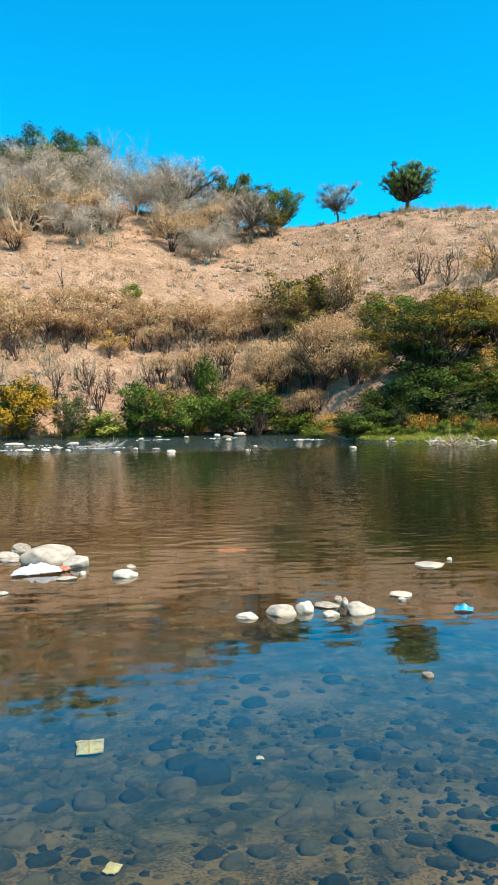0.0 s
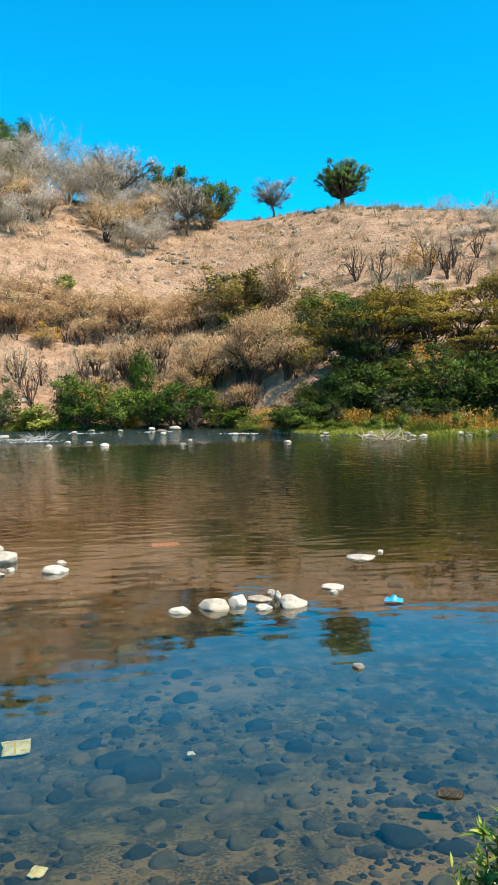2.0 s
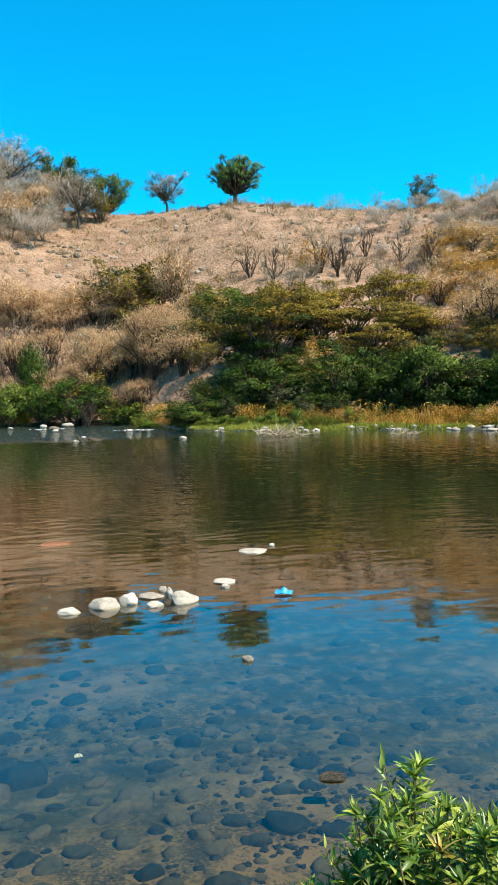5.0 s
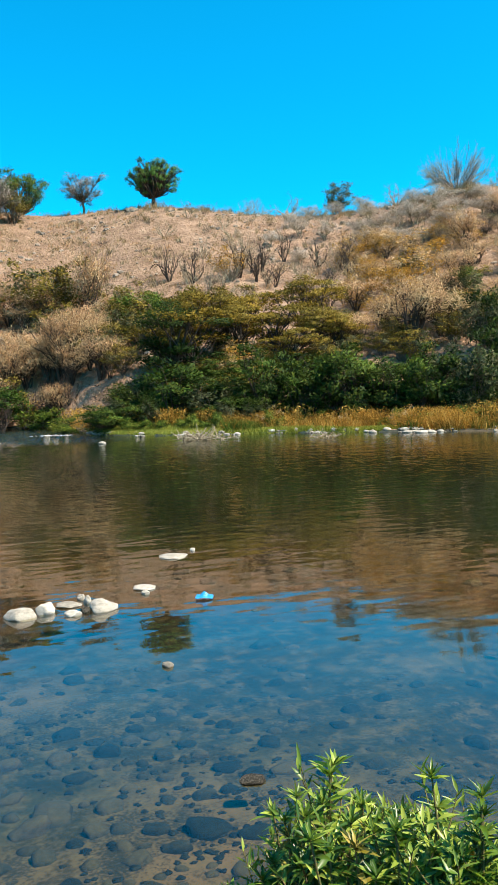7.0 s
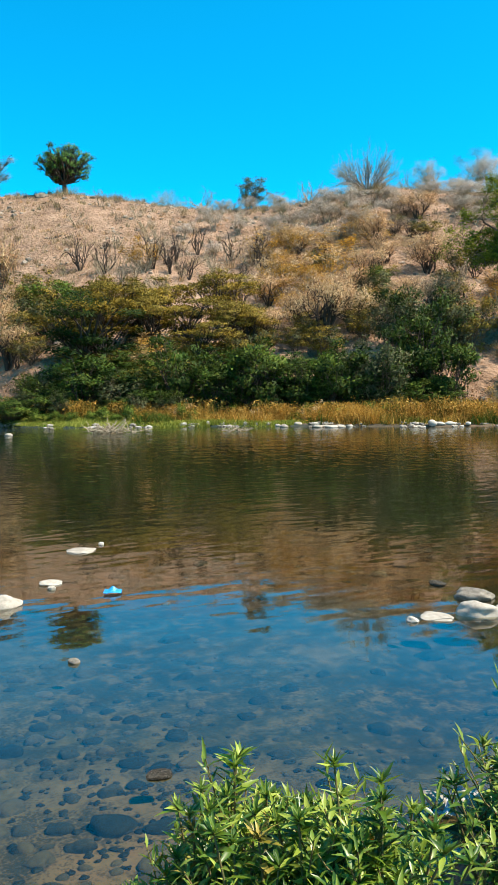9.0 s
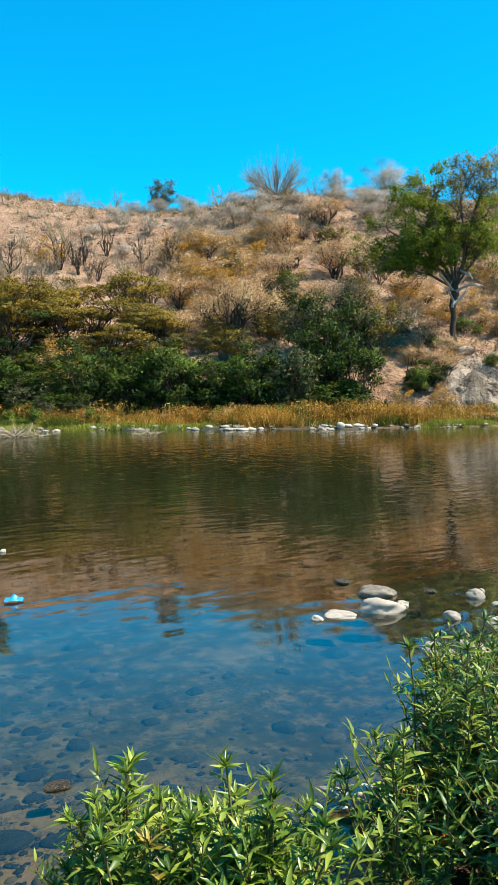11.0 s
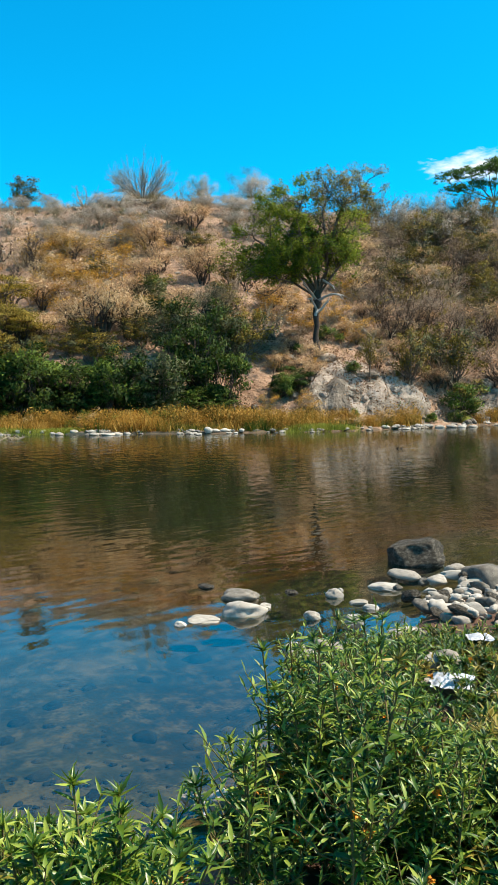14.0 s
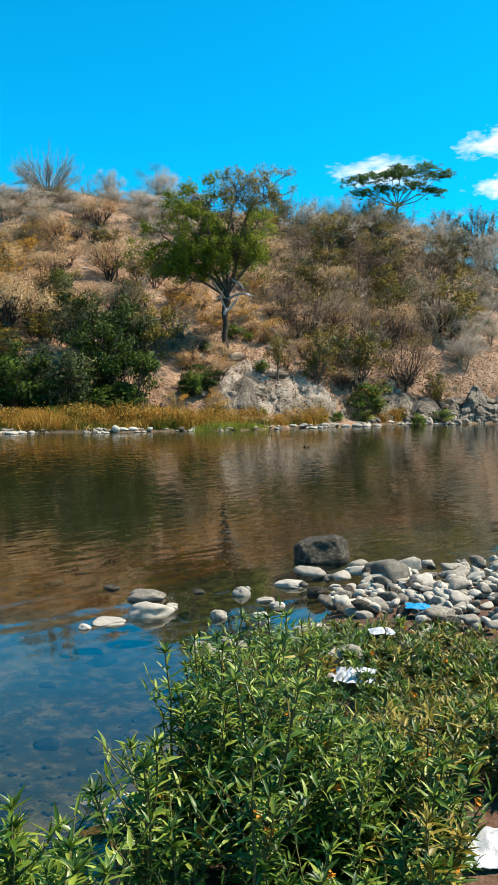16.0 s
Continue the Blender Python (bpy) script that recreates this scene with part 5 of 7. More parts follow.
def shore_gravel():
    """Small pale stones along the far water's edge, thick in places."""
    rng = np.random.default_rng(47)
    s = Soup()
    V0, F0 = ICO[2]
    b = rng.uniform(6, 66, 1700)
    r = by_bearing(SHORE_R, b) + rng.normal(-0.05, 0.3, len(b))
    X, Y = r * np.sin(np.radians(b)), r * np.cos(np.radians(b))
    keep = np.sin(b * 1.9) + np.sin(b * 0.83 + 1) + rng.normal(0, 0.5, len(b)) > np.where(b > 50, 0.2, 1.0)
    for x, y in zip(X[keep], Y[keep]):
        k = rng.uniform(0.03, 0.12) * rng.uniform(0.6, 1.25)
        s.add(V0 * rng.uniform(0.8, 1.15, (len(V0), 1)) * k * np.array((1.3, 1.1, 0.6)) + np.array((x, y, max(0.0, float(height(x, y))) + k * 0.2)), F0)
    V, F = s.arrays()
    cover("shore_gravel", "small pale stones along the far water's edge", "stones", V, F, M_SHORE_STONE)


M_SHORE_STONE = mat("pale_shore_stone", [(0.1152, 0.1008, 0.0792), (0.2448, 0.216, 0.1728), (0.36, 0.324, 0.2664)], scale=3, fine=20, bump=0.4, per_island=0.4, coords="World")
shore_gravel()


def reed_sets():
    made = []
    for seed, share in ((1, 0.4), (2, 0.75), (3, 1.0)):
        rng = np.random.default_rng(seed)
        sorts = []
        for n, m, name in ((int(150 * share), M_REED, "dry_tuft"), (int(150 * (1 - share)), M_LEAF_OLIVE, "green_tuft")):
            if n == 0:
                continue
            x, y = rng.normal(0, 0.32, n), rng.normal(0, 0.32, n)
            h, a, w = rng.uniform(0.35, 1.1, n), rng.uniform(0, 6.28, n), rng.uniform(0.012, 0.03, n)
            tx, ty = x + rng.normal(0, 0.22, n) * h, y + rng.normal(0, 0.22, n) * h
            V = np.stack([np.stack([x - np.cos(a) * w, y - np.sin(a) * w, 0 * h - 0.1], 1), np.stack([x + np.cos(a) * w, y + np.sin(a) * w, 0 * h - 0.1], 1), np.stack([tx, ty, h], 1)], 1).reshape(-1, 3)
            F = np.arange(3 * n).reshape(-1, 3)
            tips = np.stack([tx, ty, h * 0.8], 1)
            lv, lf = leaf_quads(rng, tips, 3, 0.07, 0.16, slim=0.22, lift=0.8)
            sorts.append((name, data_mesh("reed_" + name, np.concatenate([V, lv]), F.tolist() + (lf + len(V)).tolist(), m)))
        made.append(sorts)
    return made


REEDS = reed_sets()


def reeds(b0, b1, n, off, tall, seed):
    rnd = random.Random(seed)
    for _ in range(n):
        b = rnd.uniform(b0, b1)
        r = float(by_bearing(SHORE_R, b)) + rnd.uniform(*off)
        x, y = polar(b, r)
        ob = new("reed_clump")
        k = rnd.uniform(*tall)
        ob.matrix_world = pose(x, y, float(height(x, y)), 0, 0, rnd.uniform(0, 360)) @ Matrix.Diagonal((k * 1.1, k * 1.1, k, 1))
        tagged(ob, "ochre and green reed clump on the far bank", "reeds", "reeds along the far bank")
        for name, me in rnd.choice(REEDS):
            part(name, me, ob)


reeds(6, 20, 24, (2.2, 3.6), (0.4, 1.1), 1)
reeds(19, 42, 46, (1.0, 2.6), (0.3, 0.8), 2)
reeds(19, 42, 22, (1.2, 2.8), (0.5, 1.1), 6)
reeds(40, 52, 22, (0.8, 2.4), (0.3, 0.8), 3)
reeds(40, 52, 12, (1.0, 2.6), (0.5, 1.1), 7)
reeds(52, 60, 10, (0.4, 1.6), (0.4, 0.8), 4)
reeds(-18, 4, 16, (0.3, 1.2), (0.5, 0.9), 5)


def margin_shrubs(kind, n, b0, b1, off, tall, wide, seed):
    """Low shrubs and weeds standing in the strip between water and hedge."""
    rnd = random.Random(seed)
    for _ in range(n):
        b = rnd.uniform(b0, b1)
        x, y = polar(b, float(by_bearing(SHORE_R, b)) + rnd.uniform(*off))
        plant(kind, x, y, rnd.uniform(*tall), rnd.uniform(*wide))


margin_shrubs("bush_low", 24, 8, 52, (0.9, 2.4), (0.4, 0.9), (0.6, 1.3), 71)
margin_shrubs("bush_ochre", 20, 18, 54, (1.0, 2.6), (0.5, 1.0), (0.6, 1.2), 72)
margin_shrubs("bush_grey_green", 7, 8, 40, (2.0, 2.9), (1.0, 1.7), (1.2, 1.9), 73)


# ---- stones ----
STONE_MATS = {"pale": (M_STONE, "pale worn river stone standing in the shallow water"), "grey": (M_STONE_GREY, "grey river stone half out of the water"), "dark": (M_BOULDER, "dark wet stone half under water")}
SEEDS = iter(range(1000, 2000))


def facing(x, y):
    """The turn that lays a stone's length across the line of sight from the bank."""
    return -math.degrees(math.atan2(x, y))


def river_stone(x, y, wide, deep, over, sort):
    seed = next(SEEDS)
    m, text = STONE_MATS[sort]
    far = math.hypot(x, y) > 20
    if far and sort == "pale":
        text = "pale stone at the far water's edge"
    me = stone_mesh("river_stone", seed, 2 if far else 4, m, 0.34, 0.45, 0.0 if far else 0.012)
    ob = new("river_stone", me)
    z = max(0.0, float(height(x, y)))
    over = over * 1.5 if far else over
    half = over * 0.8
    ob.matrix_world = pose(x, y, z + over - half, 0, 0, facing(x, y) + TURNS.uniform(-12, 12)) @ Matrix.Diagonal((wide * 0.52, deep * 0.62, half * 1.05, 1))
    return tagged(ob, text, "stone", "stones in the river")


SPIT = {k: [stone_mesh("spit_stone", 300 + i + 20 * j, 3, STONE_MATS[k][0], 0.55, 1.6, 0.035) for i in range(14)] for j, k in enumerate(("pale", "grey", "dark"))}


def spit_stone(x, y, wide, tall, sort, tilt=12, up=0.0):
    ob = new("river_stone", TURNS.choice(SPIT[sort]))
    z = max(float(height(x, y)), 0.0)
    ob.matrix_world = pose(x, y, max(z, 0.03) + tall * 0.3 + up, TURNS.uniform(-tilt, tilt), TURNS.uniform(-tilt, tilt), facing(x, y) + TURNS.uniform(-60, 60)) @ Matrix.Diagonal((wide * TURNS.uniform(0.46, 0.62), wide * TURNS.uniform(0.30, 0.46), tall * TURNS.uniform(0.45, 0.62), 1))
    text = {"pale": "pale rounded cobble on the gravel spit", "grey": "grey rounded cobble on the gravel spit", "dark": "dark damp cobble on the gravel spit"}[sort]
    return tagged(ob, text, "stone", "cobbles on the gravel spit")


# the big dark boulder at the head of the spit
def boulder_mesh():
    """A blocky boulder: upright on one flank, a slanting flat top that rises to a worn corner, a ledge near the water."""
    V, F = ICO[4]
    V = np.sign(V) * np.abs(V) ** 0.72
    V = V / np.abs(V).max()
    for way, t in (((-0.25, 0, 1.0), 0.80), ((0.45, 0.1, 1.0), 1.02), ((0, -1.0, 0.28), 0.86), ((1.0, -0.3, 0.25), 0.92), ((-1.0, -0.35, 0.05), 0.93), ((0.3, 1.0, 0.6), 0.95), ((-0.7, 0, 0.7), 0.98)):
        d = unit(np.array(way))
        V = V - np.outer(np.maximum(V @ d - t, 0) * 0.93, d)
    out = []
    for p in V:
        q = Vector(p * 1.6)
        k = 1 + 0.10 * noise.noise(q) + 0.04 * noise.noise(q * 2.7) + 0.03 * noise.noise(q * 7)
        ledge = 0.10 if p[2] < -0.28 + 0.2 * p[0] else 0.0
        out.append((p[0] * (k + ledge * 0.5), p[1] * (k + ledge), p[2] * k))
    return data_mesh("boulder", np.array(out), F, M_BOULDER, True)


ob = new("boulder", boulder_mesh())
ob.matrix_world = pose(6.42, 4.46, 0.075, 0, -5, facing(6.5, 4.5)) @ Matrix.Diagonal((0.275, 0.22, 0.17, 1))
tagged(ob, "large dark lichen-speckled boulder at the gravel spit", "boulder")


def rock_bank(b0, b1, off, deep, tall, seed, lean=0.5):
    """A ledge of broken rock along the far bank: blocky, cracked, worn hollow in places."""
    steps = max(12, int((b1 - b0) * 9))
    rows, V, F = 22, [], []
    for i in range(steps + 1):
        s = i / steps
        b = b0 + (b1 - b0) * s
        ends = min(1.0, 5 * s, 5 * (1 - s)) ** 0.6
        base = float(by_bearing(SHORE_R, b)) + off
        for j in range(rows + 1):
            v = j / rows
            up = tall * ends * (1 - (1 - v) ** 1.8) * (0.75 + 0.45 * noise.noise(Vector((b * 0.9, v * 1.2, seed))))
            r = base + deep * (v ** 1.3) * lean + deep * (1 - lean) * v ** 4
            x, y = polar(b, r)
            q = Vector((x * 0.9, y * 0.9, up * 1.3 + seed))
            d, _ = noise.voronoi(q * 1.1)
            crack = min(1.0, (d[1] - d[0]) * 3.2)
            fine, _ = noise.voronoi(q * 3.1)
            push = 0.42 * (crack - 0.75) + 0.13 * (min(1.0, (fine[1] - fine[0]) * 3) - 0.6) + 0.25 * noise.noise(q * 0.7)
            push *= ends
            x2, y2 = polar(b, r - push * (1 - 0.5 * v))
            ground_z = max(-0.1, float(height(x2, y2)))
            z = max(ground_z - 0.25, -0.15) + up + push * 0.5 * v
            if v > 0.8:
                z = z + (ground_z - 0.15 - z) * (v - 0.8) / 0.2
            V.append((x2, y2, z - (0.3 if j == 0 else 0)))
    n = rows + 1
    for i in range(steps):
        for j in range(rows):
            a = i * n + j
            F.append((a, a + n, a + n + 1, a + 1))
    ob = new("rock_ledge", data_mesh("rock_ledge", np.array(V), F, M_ROCK, False))
    tagged(ob, "weathered grey rock ledge in the river bank", "rock", "rock ledges in the far bank")


rock_bank(45.6, 50.6, 2.4, 3.2, 0.95, 3)
rock_bank(49.8, 55.4, 1.4, 2.6, 0.85, 9)
rock_bank(57.0, 60.8, 0.9, 2.4, 1.15, 14)
rock_bank(60.4, 64.2, 0.3, 2.6, 1.5, 21)
rock_bank(63.4, 69.5, 0.1, 3.0, 2.5, 33)


def outcrop(b, r, wide, deep, tall, seed):
    x, y = polar(b, r)
    me = stone_mesh("rock_outcrop", seed, 4, M_ROCK, 0.7, 3.2, 0.10)
    ob = new("rock_outcrop", me)
    ob.matrix_world = pose(x, y, float(height(x, y)) + tall * 0.05, 0, TURNS.uniform(-12, 12), facing(x, y) + TURNS.uniform(-15, 15)) @ Matrix.Diagonal((wide / 2, deep / 2, tall / 2, 1))
    tagged(ob, "weathered grey rock breaking out of the slope", "rock", "rocks on the hillside")


for b, r, w, d, t, s in ((47.2, 41.0, 2.2, 1.4, 0.6, 5), (50.4, 40.4, 1.8, 1.2, 0.6, 6), (44.6, 41.5, 1.5, 1.2, 0.6, 16), (58.8, 45.2, 1.0, 0.8, 1.2, 8), (30.6, 40.0, 1.6, 1.2, 0.8, 17), (31.8, 41.0, 1.4, 1.2, 0.9, 18),
                         (25.4, 41.0, 1.8, 1.2, 0.6, 19), (10.4, 90.0, 1.8, 1.2, 1.0, 20), (43.0, 44.0, 1.6, 1.0, 1.0, 21), (34.0, 70.0, 2.4, 1.2, 0.8, 22), (35.4, 70.0, 1.8, 1.2, 0.7, 23), (14.0, 87.5, 1.0, 0.8, 0.7, 24), (9.4, 91.5, 0.9, 0.8, 0.6, 25)):
    outcrop(b, r, w, d, t, s)





def rock_slab(b0, b1, r0, r1, proud, seed):
    """Bare bleached rock laid open on the slope, split by cracks and shelving down to the bank."""
    nb, nr, V, F = 46, 40, [], []
    for i in range(nb + 1):
        for j in range(nr + 1):
            u, v = i / nb, j / nr
            b, r = b0 + (b1 - b0) * u, r0 + (r1 - r0) * v
            x, y = polar(b, r)
            q = Vector((x * 0.8, y * 0.8, seed))
            d, _ = noise.voronoi(q)
            e, _ = noise.voronoi(q * 2.9)
            edge = min(1.0, 4.5 * u, 4.5 * (1 - u), 4.5 * v, 4.5 * (1 - v)) - 0.45 - 0.5 * noise.noise(q * 0.9)
            lift = min(1.0, (d[1] - d[0]) * 2.6) * 0.75 + 0.25 * min(1.0, (e[1] - e[0]) * 2.2) + 0.35 * noise.noise(q * 1.4)
            V.append((x, y, float(height(x, y)) + (proud * (0.15 + lift) if edge > 0 else 0.9 * max(edge, -0.3))))
    n = nr + 1
    for i in range(nb):
        for j in range(nr):
            k = i * n + j
            F.append((k, k + n, k + n + 1, k + 1))
    ob = new("rock_slab", data_mesh("rock_slab", np.array(V), F, M_ROCK_PALE, False))
    tagged(ob, "bleached bare rock slab cracked open on the slope", "rock", "rock ledges in the far bank")


rock_slab(45.6, 52.5, 37.0, 42.2, 0.24, 4)
rock_slab(51.5, 55.0, 38.6, 41.4, 0.22, 8)
BLOCKS = {m: [stone_mesh("rock_block", 840 + 10 * k + i, 2, mm, 0.9, 2.6, 0.22) for i in range(6)] for k, (m, mm) in enumerate((("pale", M_ROCK_PALE), ("grey", M_ROCK)))}

for kinds in BLOCKS.values():
    for me in kinds:
        me.polygons.foreach_set("use_smooth", [False] * len(me.polygons))


def rock_blocks(b0, b1, off, n, size, seed, pale=0.5):
    """Broken blocks of rock piled along the foot of the far bank."""
    rnd = random.Random(seed)
    for _ in range(n):
        b = rnd.uniform(b0, b1)
        x, y = polar(b, float(by_bearing(SHORE_R, b)) + rnd.uniform(*off))
        w = rnd.uniform(*size)
        ob = new("rock_block", rnd.choice(BLOCKS["pale" if rnd.random() < pale else "grey"]))
        ob.matrix_world = pose(x, y, max(0.0, float(height(x, y))) + w * 0.12, rnd.uniform(-20, 20), rnd.uniform(-20, 20), rnd.uniform(0, 360)) @ Matrix.Diagonal((w * 0.6, w * 0.45, w * rnd.uniform(0.3, 0.5), 1))
        tagged(ob, "broken angular rock at the foot of the bank", "rock", "broken rocks along the far bank")


rock_blocks(57.5, 69, (0.0, 1.6), 46, (0.35, 1.0), 3)
rock_blocks(62.5, 69, (0.6, 3.0), 26, (0.6, 1.5), 5, 0.4)
rock_blocks(46, 58, (1.6, 4.2), 34, (0.3, 0.85), 4, 0.4)
rock_blocks(41, 47, (3.0, 5.5), 8, (0.3, 0.7), 6)

# a scatter of pale broken rock on the open slope
SCATTER = random.Random(33)
for _ in range(16):
    b, r = SCATTER.gauss(-0.58, 0.75), SCATTER.gauss(81.9, 1.5)
    w = SCATTER.uniform(0.35, 0.9)
    outcrop(b, r, w, w * 0.8, w * SCATTER.uniform(0.6, 0.9), SCATTER.randrange(40, 60))


# ---- stones that break the water, each with its own shape: x, y, width, height over water, sort ----
river_stone(-2.24, 8.45, 0.56, 0.35, 0.18, "pale")
river_stone(-1.89, 8.18, 0.31, 0.20, 0.10, "pale")
river_stone(-2.77, 9.09, 0.23, 0.14, 0.09, "grey")
river_stone(-2.83, 8.70, 0.27, 0.17, 0.08, "pale")
river_stone(-2.70, 8.55, 0.24, 0.15, 0.04, "pale")
river_stone(-1.27, 7.61, 0.21, 0.13, 0.06, "pale")
river_stone(-1.28, 8.04, 0.10, 0.06, 0.03, "pale")
river_stone(-1.85, 7.54, 0.20, 0.12, 0.03, "pale")
river_stone(-1.73, 7.73, 0.08, 0.05, 0.04, "pale")
river_stone(-2.31, 6.97, 0.12, 0.08, 0.03, "pale")
river_stone(-0.03, 6.01, 0.17, 0.10, 0.04, "pale")
river_stone(0.24, 6.09, 0.24, 0.15, 0.07, "pale")
river_stone(0.43, 6.15, 0.14, 0.09, 0.07, "pale")
river_stone(0.62, 6.29, 0.21, 0.13, 0.03, "pale")
river_stone(0.74, 6.46, 0.06, 0.04, 0.04, "pale")
river_stone(0.78, 6.31, 0.07, 0.04, 0.06, "pale")
river_stone(0.74, 6.07, 0.08, 0.05, 0.04, "dark")
river_stone(0.63, 6.00, 0.13, 0.08, 0.04, "pale")
river_stone(0.87, 6.06, 0.20, 0.12, 0.08, "pale")
river_stone(1.85, 7.80, 0.30, 0.19, 0.03, "pale")
river_stone(2.11, 8.03, 0.06, 0.04, 0.03, "pale")
river_stone(1.31, 6.60, 0.19, 0.12, 0.03, "pale")
river_stone(1.28, 6.41, 0.07, 0.04, 0.03, "pale")
river_stone(1.07, 4.60, 0.07, 0.04, 0.03, "grey")
river_stone(-2.91, 28.71, 0.32, 0.27, 0.07, "pale")
river_stone(-4.96, 28.76, 0.29, 0.24, 0.07, "pale")
river_stone(3.93, 28.57, 0.28, 0.24, 0.07, "pale")
river_stone(-8.36, 36.55, 0.68, 0.57, 0.11, "pale")
river_stone(-11.66, 38.05, 0.89, 0.75, 0.09, "pale")
river_stone(-9.45, 32.37, 0.57, 0.48, 0.06, "pale")
river_stone(-8.45, 33.63, 0.44, 0.37, 0.08, "pale")
river_stone(-8.50, 31.95, 0.37, 0.31, 0.06, "pale")
river_stone(-7.35, 31.07, 0.22, 0.19, 0.06, "pale")
river_stone(-4.67, 31.62, 0.22, 0.19, 0.05, "pale")
river_stone(-3.79, 31.29, 0.31, 0.26, 0.04, "pale")
river_stone(-5.76, 41.20, 0.35, 0.29, 0.07, "pale")
river_stone(-5.15, 43.83, 0.43, 0.36, 0.05, "pale")
river_stone(-3.45, 42.86, 0.30, 0.25, 0.05, "pale")
river_stone(-1.77, 44.33, 0.37, 0.31, 0.09, "pale")
river_stone(-1.10, 40.22, 0.56, 0.47, 0.11, "grey")
river_stone(-0.46, 44.51, 0.68, 0.58, 0.12, "pale")
river_stone(-0.96, 38.09, 0.32, 0.27, 0.06, "pale")
river_stone(0.01, 28.64, 0.24, 0.20, 0.05, "pale")
river_stone(0.29, 31.26, 0.22, 0.18, 0.05, "pale")
river_stone(2.45, 36.38, 0.36, 0.30, 0.05, "pale")
river_stone(2.84, 36.19, 0.36, 0.30, 0.05, "pale")
river_stone(3.29, 35.90, 0.20, 0.17, 0.04, "pale")
river_stone(5.02, 39.63, 0.39, 0.33, 0.05, "pale")
river_stone(4.82, 37.00, 0.26, 0.22, 0.06, "pale")
river_stone(11.56, 31.10, 0.37, 0.31, 0.07, "pale")
river_stone(12.03, 30.97, 0.51, 0.43, 0.05, "pale")
river_stone(12.50, 30.62, 0.32, 0.27, 0.09, "pale")
river_stone(13.06, 30.26, 0.28, 0.23, 0.06, "pale")
river_stone(13.54, 30.04, 0.28, 0.23, 0.06, "pale")
river_stone(13.89, 29.76, 0.32, 0.27, 0.08, "pale")
river_stone(14.33, 29.46, 0.28, 0.23, 0.06, "pale")
river_stone(14.72, 29.17, 0.32, 0.27, 0.07, "pale")
river_stone(14.93, 28.14, 0.36, 0.30, 0.08, "pale")
river_stone(15.69, 28.34, 0.36, 0.31, 0.08, "pale")
river_stone(16.41, 29.05, 0.28, 0.24, 0.08, "pale")
river_stone(15.98, 27.15, 0.44, 0.37, 0.07, "pale")
river_stone(16.38, 26.81, 0.57, 0.48, 0.07, "pale")
river_stone(16.84, 26.85, 0.40, 0.34, 0.07, "pale")
river_stone(17.34, 26.90, 0.31, 0.26, 0.06, "pale")
river_stone(11.43, 32.59, 0.24, 0.20, 0.05, "pale")
river_stone(19.70, 25.55, 0.41, 0.34, 0.06, "pale")
river_stone(20.11, 25.01, 0.36, 0.30, 0.14, "pale")
river_stone(20.44, 24.98, 0.45, 0.38, 0.07, "pale")
river_stone(20.82, 24.80, 0.45, 0.38, 0.08, "pale")
river_stone(21.54, 24.50, 0.27, 0.23, 0.07, "pale")
river_stone(22.24, 24.37, 0.46, 0.39, 0.03, "pale")
river_stone(22.86, 24.00, 0.32, 0.27, 0.05, "pale")
river_stone(23.92, 23.37, 0.28, 0.24, 0.09, "pale")
river_stone(26.05, 22.53, 0.24, 0.20, 0.05, "pale")
river_stone(1.11, 3.06, 0.11, 0.07, 0.02, "dark")
river_stone(23.37, 23.68, 0.23, 0.20, 0.06, "pale")
river_stone(28.62, 22.39, 0.35, 0.30, 0.06, "pale")
river_stone(29.24, 22.26, 0.36, 0.30, 0.08, "pale")
river_stone(29.13, 21.60, 0.40, 0.34, 0.06, "pale")
river_stone(30.50, 21.94, 0.42, 0.35, 0.09, "pale")
river_stone(31.21, 21.84, 0.48, 0.40, 0.08, "pale")
river_stone(31.80, 21.61, 0.48, 0.41, 0.09, "pale")
river_stone(32.25, 21.24, 0.54, 0.45, 0.10, "pale")
river_stone(32.60, 20.88, 0.43, 0.36, 0.08, "pale")
river_stone(33.55, 20.88, 0.44, 0.37, 0.08, "pale")
river_stone(36.09, 21.70, 0.47, 0.40, 0.07, "pale")
river_stone(3.98, 4.28, 0.31, 0.19, 0.10, "pale")
river_stone(4.24, 4.62, 0.28, 0.17, 0.08, "grey")
river_stone(4.22, 4.29, 0.10, 0.06, 0.03, "pale")
river_stone(3.65, 4.34, 0.25, 0.15, 0.03, "pale")
river_stone(3.44, 4.34, 0.09, 0.06, 0.03, "pale")
river_stone(4.25, 5.07, 0.15, 0.09, 0.03, "dark")
river_stone(4.67, 4.45, 0.11, 0.07, 0.03, "dark")
river_stone(4.86, 4.13, 0.15, 0.09, 0.07, "grey")
river_stone(5.02, 4.21, 0.05, 0.03, 0.03, "pale")
river_stone(4.27, 3.84, 0.13, 0.08, 0.05, "pale")
river_stone(3.94, 3.26, 0.17, 0.10, 0.03, "pale")
river_stone(4.85, 3.86, 0.14, 0.09, 0.03, "grey")
river_stone(4.81, 3.71, 0.12, 0.07, 0.03, "pale")
river_stone(5.37, 4.01, 0.26, 0.16, 0.05, "pale")

